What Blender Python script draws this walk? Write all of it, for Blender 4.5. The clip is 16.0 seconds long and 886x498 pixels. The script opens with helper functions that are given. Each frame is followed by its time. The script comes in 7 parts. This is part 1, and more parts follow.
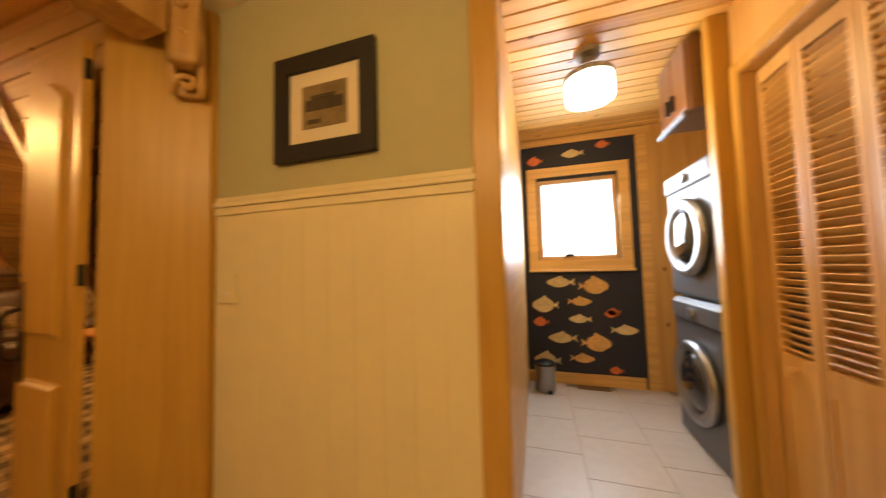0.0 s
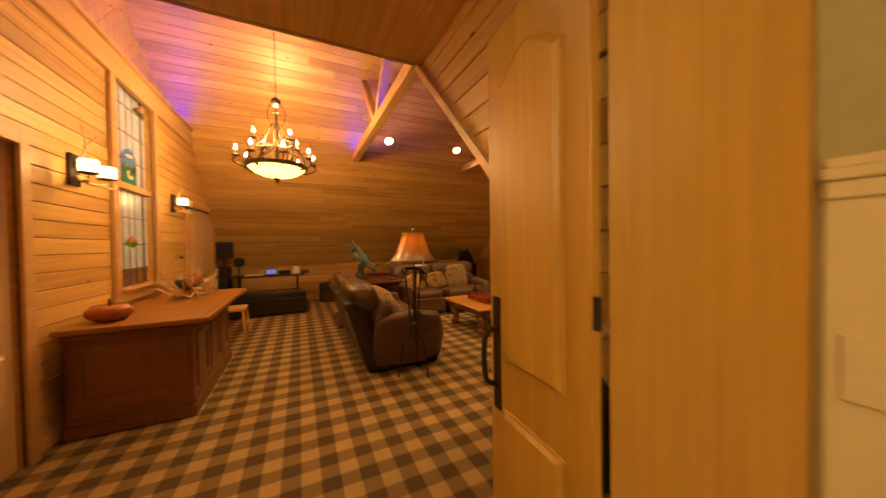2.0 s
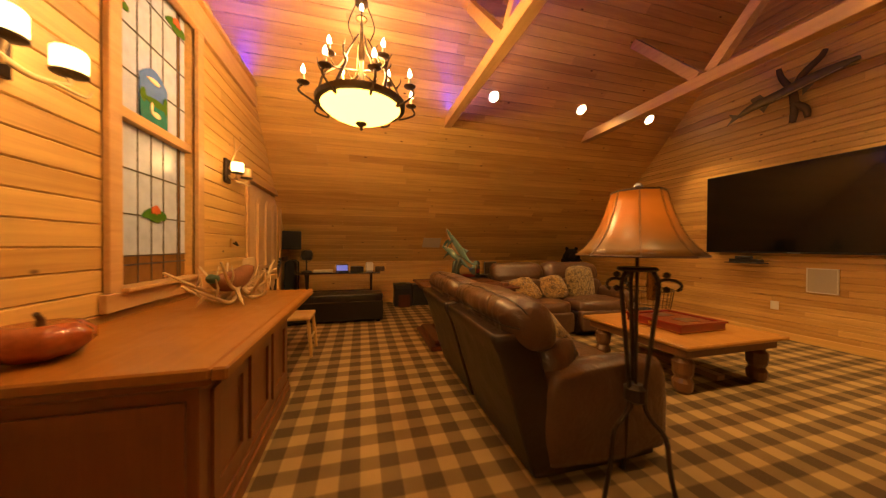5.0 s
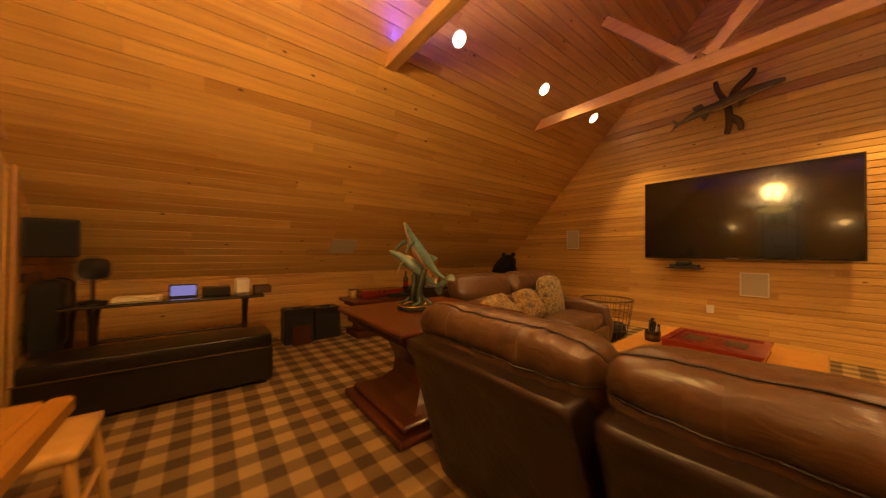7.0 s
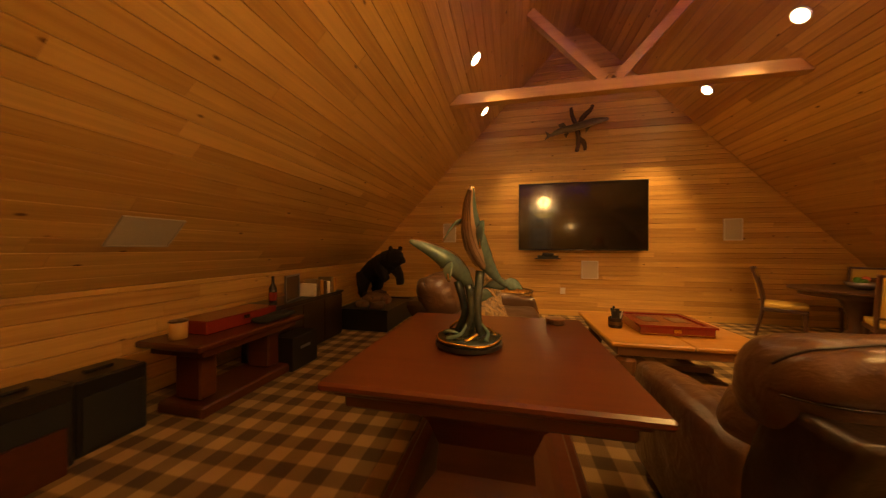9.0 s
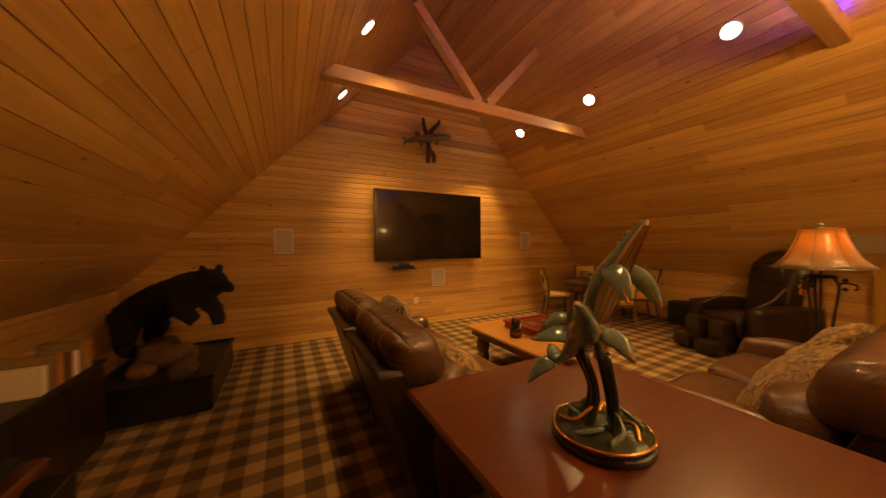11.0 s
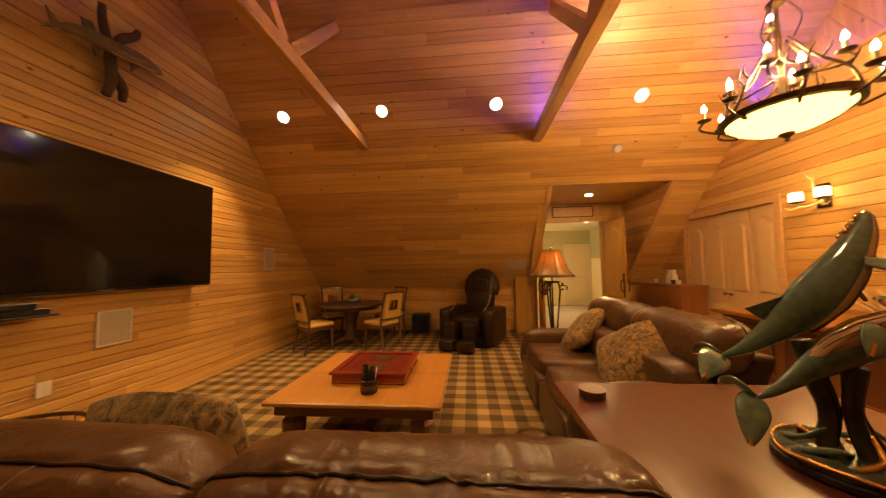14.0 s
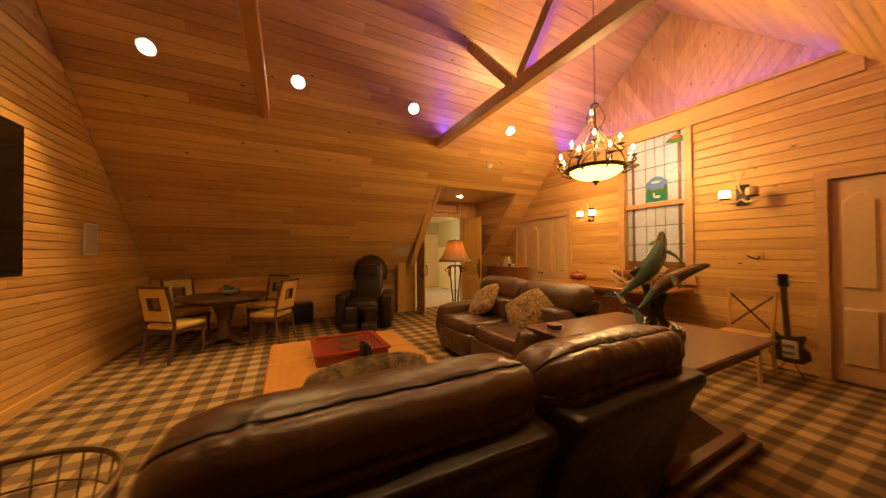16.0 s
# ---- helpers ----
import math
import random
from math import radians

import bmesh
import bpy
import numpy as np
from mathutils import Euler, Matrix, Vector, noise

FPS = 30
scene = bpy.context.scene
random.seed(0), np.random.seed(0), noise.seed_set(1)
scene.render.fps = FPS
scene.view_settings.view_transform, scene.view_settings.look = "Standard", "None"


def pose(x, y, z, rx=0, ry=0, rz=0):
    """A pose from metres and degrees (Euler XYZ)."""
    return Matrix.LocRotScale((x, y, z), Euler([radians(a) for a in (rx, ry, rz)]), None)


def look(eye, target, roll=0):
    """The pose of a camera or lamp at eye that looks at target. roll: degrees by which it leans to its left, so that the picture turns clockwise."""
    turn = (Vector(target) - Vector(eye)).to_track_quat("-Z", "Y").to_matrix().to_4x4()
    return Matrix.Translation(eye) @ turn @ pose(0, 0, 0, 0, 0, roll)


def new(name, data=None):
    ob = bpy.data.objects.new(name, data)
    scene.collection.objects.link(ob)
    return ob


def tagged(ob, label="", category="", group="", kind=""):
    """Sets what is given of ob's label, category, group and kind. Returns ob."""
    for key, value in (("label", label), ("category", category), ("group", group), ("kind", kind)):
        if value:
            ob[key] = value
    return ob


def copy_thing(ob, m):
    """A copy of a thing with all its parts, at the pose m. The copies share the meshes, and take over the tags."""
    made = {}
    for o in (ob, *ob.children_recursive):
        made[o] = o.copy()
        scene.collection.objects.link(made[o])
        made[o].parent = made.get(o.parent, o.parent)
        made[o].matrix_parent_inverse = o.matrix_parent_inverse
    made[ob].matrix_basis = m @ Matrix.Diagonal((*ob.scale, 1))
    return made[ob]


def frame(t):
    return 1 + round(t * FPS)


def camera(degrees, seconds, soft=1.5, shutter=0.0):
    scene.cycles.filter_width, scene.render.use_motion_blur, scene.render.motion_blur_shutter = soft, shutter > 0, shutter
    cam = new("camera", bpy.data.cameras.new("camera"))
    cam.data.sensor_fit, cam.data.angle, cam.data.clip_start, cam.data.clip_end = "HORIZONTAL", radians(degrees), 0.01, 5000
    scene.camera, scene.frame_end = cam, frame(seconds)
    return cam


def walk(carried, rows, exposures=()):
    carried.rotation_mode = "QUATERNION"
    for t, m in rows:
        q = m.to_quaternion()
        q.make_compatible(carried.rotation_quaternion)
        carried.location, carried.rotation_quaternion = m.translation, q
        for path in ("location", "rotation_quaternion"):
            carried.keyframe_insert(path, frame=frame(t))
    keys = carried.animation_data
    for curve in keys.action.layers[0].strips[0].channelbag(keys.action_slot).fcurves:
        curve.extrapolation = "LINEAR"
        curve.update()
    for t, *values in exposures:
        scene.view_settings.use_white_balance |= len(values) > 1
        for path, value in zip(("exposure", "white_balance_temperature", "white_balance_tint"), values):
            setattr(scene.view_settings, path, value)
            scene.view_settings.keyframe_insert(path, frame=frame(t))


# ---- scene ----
cam = camera(111.6, 16.0, soft=1.25, shutter=0.5)
PATH = [
    (0, (0.138, 0.528, 1.26), (-0.456, 2.435, 1.363), -1.5),
    (0.5, (-0.268, 0.426, 1.216), (-1.194, 2.198, 1.279), -0.9),
    (1, (-0.619, 0.321, 1.285), (-1.885, 1.869, 1.273), -2.2),
    (1.5, (-0.928, 0.463, 1.37), (-2.513, 1.682, 1.343), -2.0),
    (2, (-1.156, 0.575, 1.447), (-2.961, 1.436, 1.414), -0.9),
    (2.5, (-1.437, 0.661, 1.553), (-3.36, 1.21, 1.504), -0.0),
    (3, (-1.704, 0.638, 1.59), (-3.67, 1.0, 1.535), 0.1),
    (5.5, (-3.496, 0.237, 1.263), (-5.383, 0.898, 1.258), 0.3),
    (6, (-3.966, 0.163, 1.264), (-5.778, 1.01, 1.265), 0.3),
    (6.5, (-4.448, 0.149, 1.275), (-6.159, 1.185, 1.288), 0.4),
    (7, (-4.946, 0.168, 1.285), (-6.518, 1.404, 1.309), 0.4),
    (7.5, (-5.488, 0.148, 1.265), (-6.853, 1.609, 1.295), 0.6),
    (8, (-6.074, 0.094, 1.261), (-7.161, 1.773, 1.282), 0.2),
    (8.5, (-6.586, 0.122, 1.261), (-7.358, 1.967, 1.268), 0.0),
    (9, (-7.025, 0.157, 1.261), (-7.454, 2.111, 1.255), 0.1),
    (9.2, (-7.168, 0.219, 1.262), (-7.489, 2.193, 1.261), 0.0),
    (11.3, (-8.318, 1.188, 1.478), (-7.178, 2.831, 1.469), -0.6),
    (11.5, (-8.375, 1.354, 1.479), (-7.107, 2.9, 1.486), -0.7),
    (12, (-8.418, 1.7, 1.462), (-6.901, 3.003, 1.49), -0.8),
    (12.5, (-8.343, 2.019, 1.436), (-6.629, 3.048, 1.492), -1.0),
    (13, (-8.265, 2.295, 1.408), (-6.407, 3.03, 1.489), -0.9),
    (13.5, (-8.223, 2.515, 1.388), (-6.278, 2.97, 1.498), -0.9),
    (14, (-8.235, 2.751, 1.388), (-6.246, 2.922, 1.511), -0.9),
    (14.5, (-8.294, 2.994, 1.405), (-6.301, 2.893, 1.525), -0.7),
    (15, (-8.343, 3.269, 1.39), (-6.382, 2.891, 1.499), -0.7),
    (15.5, (-8.446, 3.611, 1.393), (-6.559, 2.951, 1.465), -0.5),
    (16, (-8.477, 4.097, 1.389), (-6.703, 3.175, 1.415), -0.4),
]
walk(cam, [(t, look(eye, target, roll)) for t, eye, target, roll in PATH], [(0.0, -0.06, 6500, 10), (2.0, 0.04, 6500, 10), (5.5, 0.06, 6500, 10), (6.5, 0.06, 6900, 11), (8.0, 0.02, 7100, 12), (9.0, -0.10, 7200, 13), (11.5, 0.02, 6900, 11), (12.5, 0.16, 6400, 9), (16.0, 0.14, 6250, 8)])
WARM = (1.0, 0.56, 0.18)


# ---- world and lights ----
world = bpy.data.worlds.new("world")
scene.world = world
world.use_nodes = True
wn = world.node_tree.nodes
sky = wn.new("ShaderNodeTexSky")
sky.sky_type, sky.sun_disc = "NISHITA", False
sky.sun_elevation, sky.sun_rotation = radians(35), radians(200)
world.node_tree.links.new(sky.outputs[0], wn["Background"].inputs[0])
wn["Background"].inputs[1].default_value = 0.12


def lamp(name, kind, m, power, colour=WARM, **props):
    data = bpy.data.lights.new(name, kind)
    data.energy, data.color = power, colour
    for key, value in props.items():
        if key == "soft":
            data.shadow_soft_size = value
        elif key == "cone":
            data.spot_size, data.spot_blend = radians(value), 0.6
        elif key == "area":
            data.shape, data.size, data.size_y = "RECTANGLE", value[0], value[1]
    ob = new(name, data)
    ob.matrix_basis = m
    return ob


RX, RZ, K = -5.78, 5.43, 1.05          # ridge line, slope of the ceiling
XW, XE, YS, YN = -10.05, -1.5, -1.09, 6.195   # room
KZ = RZ - K * 4.27                       # top of the knee walls
CANS_W = [(-7.46, y) for y in (2.34, 3.97, 5.45)]
CANS_E = [(-4.10, y) for y in (0.40, 2.33, 3.96, 5.45)]
CHAND = Vector((-5.79, 0.33, 2.30))


def ceiling_z(x):
    return RZ - K * abs(x - RX)


for cx, cy in CANS_W + CANS_E:
    aim = 1.0 if cx < RX else (-0.80 if cy > 5 else -0.75)
    power = (140 if cx < RX else 250) if cy > 5 else (80 if cx < RX else 115)
    lamp("can_lamp", "SPOT", look((cx + aim * 0.06, cy, ceiling_z(cx) - 0.05), (cx + aim, cy, ceiling_z(cx) - 2.4)), power, soft=0.04, cone=82 if cy > 5 else 96)
lamp("chandelier_lamp", "POINT", pose(CHAND.x, CHAND.y, CHAND.z + 0.62), 232, soft=0.22)
lamp("bowl_lamp", "SPOT", pose(CHAND.x, CHAND.y, CHAND.z - 0.05), 40, soft=0.2, cone=165)
for sx, power in ((-4.66, 7), (-6.72, 4)):
    lamp("sconce_lamp", "POINT", pose(sx, YS + 0.34, 2.12), power, soft=0.08)
lamp("alcove_lamp", "SPOT", pose(-2.35, 0.45, 2.68), 14, soft=0.05, cone=120)
lamp("hall_lamp", "POINT", pose(-0.35, -0.25, 2.32), 48, (1.0, 0.62, 0.25), soft=0.12)
lamp("hall_sconce_lamp", "POINT", pose(2.6, 1.25, 1.95), 45, (1.0, 0.70, 0.32), soft=0.1)
lamp("laundry_lamp", "POINT", pose(0.50, 2.60, 2.12), 24, (1.0, 0.72, 0.40), soft=0.12)
lamp("window_daylight", "AREA", look((0.58, 4.02, 1.7), (0.58, 2.0, 0.9)), 42, (0.80, 0.90, 1.0), area=(0.75, 0.95))
lamp("table_lamp", "POINT", pose(-4.32, 1.70, 1.40), 2.5, (1.0, 0.42, 0.12), soft=0.05)


# ---- materials ----
def material(name, colour, rough=0.6, metal=0.0, bump=0.0, scale=40.0, vary=0.12, emit=None, strength=0.0, coat=0.0, creases=0.0):
    m = bpy.data.materials.new(name)
    m.use_nodes = True
    n, l = m.node_tree.nodes, m.node_tree.links
    b = n["Principled BSDF"]
    b.inputs["Roughness"].default_value, b.inputs["Metallic"].default_value = rough, metal
    b.inputs["Coat Weight"].default_value = coat
    pos = n.new("ShaderNodeNewGeometry")
    big, fine = n.new("ShaderNodeTexNoise"), n.new("ShaderNodeTexNoise")
    big.inputs["Scale"].default_value, fine.inputs["Scale"].default_value = scale * 0.12, scale
    fine.inputs["Detail"].default_value = 4
    for t in (big, fine):
        l.new(pos.outputs["Position"], t.inputs["Vector"])
    mix, ramp = n.new("ShaderNodeMath"), n.new("ShaderNodeMixRGB")
    mix.operation = "MULTIPLY_ADD"
    mix.inputs[1].default_value = 0.5
    l.new(big.outputs["Fac"], mix.inputs[0])
    half = n.new("ShaderNodeMath")
    half.operation = "MULTIPLY"
    half.inputs[1].default_value = 0.5
    l.new(fine.outputs["Fac"], half.inputs[0])
    l.new(half.outputs[0], mix.inputs[2])
    low = [max(0, c * (1 - 2.2 * vary)) for c in colour]
    high = [min(1, c * (1 + 2.2 * vary)) for c in colour]
    ramp.inputs[1].default_value, ramp.inputs[2].default_value = (*low, 1), (*high, 1)
    l.new(mix.outputs[0], ramp.inputs[0])
    l.new(ramp.outputs[0], b.inputs["Base Color"])
    if bump:
        bp = n.new("ShaderNodeBump")
        bp.inputs["Strength"].default_value, bp.inputs["Distance"].default_value = bump, 0.01
        l.new(fine.outputs["Fac"], bp.inputs["Height"])
        l.new(bp.outputs[0], b.inputs["Normal"])
        if creases:
            fold = n.new("ShaderNodeTexNoise")
            fold.inputs["Scale"].default_value, fold.inputs["Detail"].default_value, fold.inputs["Distortion"].default_value = 11, 3, 1.6
            l.new(pos.outputs["Position"], fold.inputs["Vector"])
            fb = n.new("ShaderNodeBump")
            fb.inputs["Strength"].default_value, fb.inputs["Distance"].default_value = creases, 0.03
            l.new(fold.outputs["Fac"], fb.inputs["Height"])
            l.new(fb.outputs[0], bp.inputs["Normal"])
    if emit:
        b.inputs["Emission Color"].default_value, b.inputs["Emission Strength"].default_value = (*emit, 1), strength
    return m


def wood(name, dark, light, axis, rough=0.45, knots=True, coat=0.15, island=False, spread=0.5):
    """Planks with grain along an axis; every board takes its own tone."""
    m = bpy.data.materials.new(name)
    m.use_nodes = True
    n, l = m.node_tree.nodes, m.node_tree.links
    b = n["Principled BSDF"]
    b.inputs["Roughness"].default_value, b.inputs["Coat Weight"].default_value = rough, coat
    b.inputs["Coat Roughness"].default_value = 0.35
    geo, info = n.new("ShaderNodeNewGeometry"), n.new("ShaderNodeObjectInfo")
    rand = geo.outputs["Random Per Island"] if island else info.outputs["Random"]
    shift = n.new("ShaderNodeVectorMath")
    shift.operation = "MULTIPLY_ADD"
    comb = n.new("ShaderNodeCombineXYZ")
    for k in range(3):
        l.new(rand, comb.inputs[k])
    shift.inputs[1].default_value = (37, 53, 29)
    l.new(comb.outputs[0], shift.inputs[0])
    l.new(geo.outputs["Position"], shift.inputs[2])
    stretch = n.new("ShaderNodeVectorMath")
    stretch.operation = "MULTIPLY"
    stretch.inputs[1].default_value = [0.9 if k == axis else 22 for k in range(3)]
    l.new(shift.outputs[0], stretch.inputs[0])
    grain, broad = n.new("ShaderNodeTexNoise"), n.new("ShaderNodeTexNoise")
    grain.inputs["Scale"].default_value, grain.inputs["Detail"].default_value, grain.inputs["Distortion"].default_value = 1.0, 6, 0.8
    l.new(stretch.outputs[0], grain.inputs["Vector"])
    broad.inputs["Scale"].default_value = 1.6
    l.new(shift.outputs[0], broad.inputs["Vector"])
    add = n.new("ShaderNodeMath")
    add.operation = "MULTIPLY_ADD"
    add.inputs[1].default_value = spread
    l.new(rand, add.inputs[0])
    tone = n.new("ShaderNodeMath")
    tone.operation = "MULTIPLY"
    tone.inputs[1].default_value = 0.75
    l.new(grain.outputs["Fac"], tone.inputs[0])
    l.new(tone.outputs[0], add.inputs[2])
    ramp = n.new("ShaderNodeValToRGB")
    ramp.color_ramp.elements[0].color, ramp.color_ramp.elements[1].color = (*dark, 1), (*light, 1)
    ramp.color_ramp.elements[0].position, ramp.color_ramp.elements[1].position = 0.15, 0.95
    l.new(add.outputs[0], ramp.inputs[0])
    out = ramp.outputs[0]
    if knots:
        squash = n.new("ShaderNodeVectorMath")
        squash.operation = "MULTIPLY"
        squash.inputs[1].default_value = [1.6 if k == axis else 3.2 for k in range(3)]
        l.new(shift.outputs[0], squash.inputs[0])
        vor = n.new("ShaderNodeTexVoronoi")
        vor.inputs["Scale"].default_value = 1.7
        l.new(squash.outputs[0], vor.inputs["Vector"])
        kr = n.new("ShaderNodeValToRGB")
        kr.color_ramp.elements[0].position, kr.color_ramp.elements[1].position = 0.036, 0.085
        l.new(vor.outputs["Distance"], kr.inputs[0])
        km = n.new("ShaderNodeMixRGB")
        km.inputs[1].default_value = (dark[0] * 0.35, dark[1] * 0.28, dark[2] * 0.2, 1)
        l.new(kr.outputs[0], km.inputs[0])
        l.new(out, km.inputs[2])
        out = km.outputs[0]
    l.new(out, b.inputs["Base Color"])
    worn = n.new("ShaderNodeMapRange")
    worn.inputs[1].default_value, worn.inputs[2].default_value, worn.inputs[3].default_value, worn.inputs[4].default_value = 0.25, 0.75, rough * 0.86, rough * 1.14
    smear = n.new("ShaderNodeTexNoise")
    smear.inputs["Scale"].default_value, smear.inputs["Detail"].default_value, smear.inputs["Distortion"].default_value = 7, 4, 0.8
    l.new(geo.outputs["Position"], smear.inputs["Vector"])
    l.new(smear.outputs["Fac"], worn.inputs[0])
    l.new(worn.outputs[0], b.inputs["Roughness"])
    bp = n.new("ShaderNodeBump")
    bp.inputs["Strength"].default_value, bp.inputs["Distance"].default_value = 0.25, 0.004
    l.new(grain.outputs["Fac"], bp.inputs["Height"])
    l.new(bp.outputs[0], b.inputs["Normal"])
    return m


PINE_D, PINE_L = (0.36, 0.178, 0.042), (0.80, 0.51, 0.165)
pine_x = wood("pine_along_x", PINE_D, PINE_L, 0, spread=0.40)
pine_y = wood("pine_along_y", PINE_D, PINE_L, 1, spread=0.32)
pine_z = wood("pine_upright", PINE_D, PINE_L, 2, spread=0.3)
pine_slope = wood("pine_ceiling_boards", PINE_D, PINE_L, 1, rough=0.36, island=True, spread=0.36, coat=0.3)
pine_panel_x = wood("pine_panel_x", PINE_D, PINE_L, 0, island=True)
post_wood = wood("honey_pine_post", (0.44, 0.235, 0.034), (0.68, 0.42, 0.080), 2, rough=0.4, knots=False, spread=0.1)
beam_wood = wood("fir_beam", (0.46, 0.25, 0.09), (0.74, 0.47, 0.21), 0, knots=False, spread=0.2)
bar_wood = wood("red_oak_bar", (0.22, 0.088, 0.013), (0.36, 0.156, 0.026), 0, rough=0.36, knots=False, coat=0.15)
bar_side = wood("mahogany_panel", (0.17, 0.058, 0.018), (0.29, 0.110, 0.036), 2, rough=0.35, knots=False, coat=0.3)
cherry = wood("cherry_table", (0.056, 0.014, 0.006), (0.098, 0.025, 0.009), 0, rough=0.24, knots=False, coat=0.35)
bench_leather = material("black_bench_leather", (0.013, 0.009, 0.007), 0.34, bump=0.10, scale=150, vary=0.2, creases=0.12)
oak_top = wood("golden_oak", (0.31, 0.130, 0.020), (0.52, 0.245, 0.048), 0, rough=0.36, knots=False, coat=0.12)
maroon_inlay = material("maroon_inlay", (0.13, 0.016, 0.012), 0.22, vary=0.3, coat=0.4)
oak_dark = wood("brown_oak", (0.10, 0.045, 0.018), (0.20, 0.09, 0.035), 0, rough=0.4, knots=False)
beech = wood("beech_chair", (0.45, 0.24, 0.07), (0.62, 0.37, 0.12), 2, knots=False)
dark_wood = wood("walnut_dark", (0.045, 0.02, 0.012), (0.10, 0.045, 0.025), 2, rough=0.35, knots=False, coat=0.3)
door_paint = material("maple_door", (0.66, 0.45, 0.22), 0.45, bump=0.05, scale=20, vary=0.05)
white_door = material("cream_door_paint", (0.72, 0.60, 0.40), 0.45, bump=0.04, scale=30, vary=0.04)
green_wall = material("sage_wall_paint", (0.47, 0.44, 0.26), 0.8, bump=0.15, scale=160, vary=0.04)
cream = material("cream_wainscot_paint", (0.78, 0.68, 0.44), 0.5, bump=0.06, scale=90, vary=0.03)
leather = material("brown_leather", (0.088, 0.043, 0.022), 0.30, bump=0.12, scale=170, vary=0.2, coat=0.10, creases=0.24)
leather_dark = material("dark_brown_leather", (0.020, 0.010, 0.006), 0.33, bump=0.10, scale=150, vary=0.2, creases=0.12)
piping = material("leather_piping", (0.018, 0.009, 0.006), 0.5)
black = material("black_plastic", (0.012, 0.011, 0.011), 0.35, vary=0.1)
black_cloth = material("black_cloth", (0.014, 0.013, 0.013), 0.9, bump=0.3, scale=300)
screen = material("tv_glass", (0.004, 0.004, 0.005), 0.12, vary=0.02, coat=0.4)
iron = material("wrought_iron", (0.045, 0.028, 0.018), 0.45, 0.6, bump=0.2, scale=80)
bronze = material("aged_bronze", (0.16, 0.095, 0.04), 0.35, 0.8, bump=0.15, scale=60, vary=0.2)
lamp_bronze = material("dark_lamp_bronze", (0.075, 0.044, 0.018), 0.42, 0.6, bump=0.15, scale=60, vary=0.2)
brass = material("polished_brass", (0.70, 0.42, 0.10), 0.22, 1.0, bump=0.05)
steel = material("brushed_steel", (0.36, 0.37, 0.39), 0.35, 0.9, bump=0.03)
washer_grey = material("washer_graphite", (0.10, 0.105, 0.12), 0.42, 0.3, vary=0.05, coat=0.2)
dark_glass = material("dark_door_glass", (0.015, 0.017, 0.02), 0.05, coat=0.6, vary=0.02)
verdigris = material("verdigris_bronze", (0.13, 0.21, 0.185), 0.13, 0.2, bump=0.12, scale=45, vary=0.42, coat=0.3)
belly = material("copper_bronze_belly", (0.58, 0.40, 0.27), 0.22, 0.3, bump=0.1, scale=50, vary=0.15, coat=0.2)
gilt = material("gilt_bronze", (0.55, 0.32, 0.08), 0.25, 0.9, bump=0.15, scale=60, vary=0.25)
antler = material("antler_bone", (0.62, 0.46, 0.25), 0.5, bump=0.2, scale=70, vary=0.2)
bear_fur = material("black_fur", (0.007, 0.005, 0.004), 0.9, bump=1.0, scale=90, vary=0.3)
snout = material("tan_fur", (0.16, 0.085, 0.04), 0.9, bump=0.5, scale=90)
yellow_seat = material("mustard_upholstery", (0.62, 0.42, 0.10), 0.8, bump=0.2, scale=200, vary=0.06)
grille = material("speaker_grille", (0.52, 0.46, 0.36), 0.85, bump=0.3, scale=400, vary=0.04)
white_plastic = material("white_plastic", (0.75, 0.72, 0.66), 0.4, vary=0.03)
red_case = material("red_lacquer_case", (0.20, 0.022, 0.014), 0.25, vary=0.12, coat=0.5)
pumpkin_skin = material("pumpkin_ceramic", (0.36, 0.085, 0.018), 0.25, vary=0.38, coat=0.3)
driftwood = material("driftwood", (0.09, 0.05, 0.025), 0.8, bump=0.4, scale=50, vary=0.25)
fish_skin = material("pike_skin", (0.13, 0.10, 0.045), 0.35, bump=0.2, scale=120, vary=0.35, coat=0.4)
fish_belly = material("pike_belly", (0.45, 0.36, 0.20), 0.35, bump=0.1, scale=100, vary=0.15)
fan_wood = material("fan_blade", (0.06, 0.03, 0.018), 0.5)
picture_black = material("black_frame", (0.010, 0.009, 0.009), 0.55, vary=0.1)
picture_mat = material("ivory_mat_board", (0.78, 0.68, 0.50), 0.8, vary=0.02)
sepia = material("sepia_print", (0.24, 0.17, 0.08), 0.7, scale=26, vary=0.42)
sepia_dark = material("sepia_print_dark", (0.07, 0.05, 0.03), 0.7, scale=26, vary=0.3)
tile = material("grey_stone_tile", (0.46, 0.42, 0.38), 0.35, bump=0.1, scale=14, vary=0.10)
grout = material("tile_grout", (0.30, 0.27, 0.23), 0.9)
lead = material("lead_came", (0.05, 0.035, 0.02), 0.5, 0.4)
paper_navy = material("navy_wallpaper", (0.016, 0.018, 0.030), 0.7, vary=0.06)
fish_print = [material("fish_print_" + str(i), c, 0.7, scale=30, vary=0.3) for i, c in enumerate([(0.62, 0.36, 0.12), (0.66, 0.48, 0.24), (0.62, 0.16, 0.05)])]
pale_ball = material("bulb_glow", (1, 0.9, 0.7), 0.4, emit=(1.0, 0.74, 0.36), strength=28)
can_glow = material("can_glow", (1, 0.95, 0.8), 0.4, emit=(1.0, 0.80, 0.48), strength=22)
bowl_glow = material("alabaster_bowl", (0.9, 0.75, 0.4), 0.4, emit=(1.0, 0.60, 0.12), strength=5)
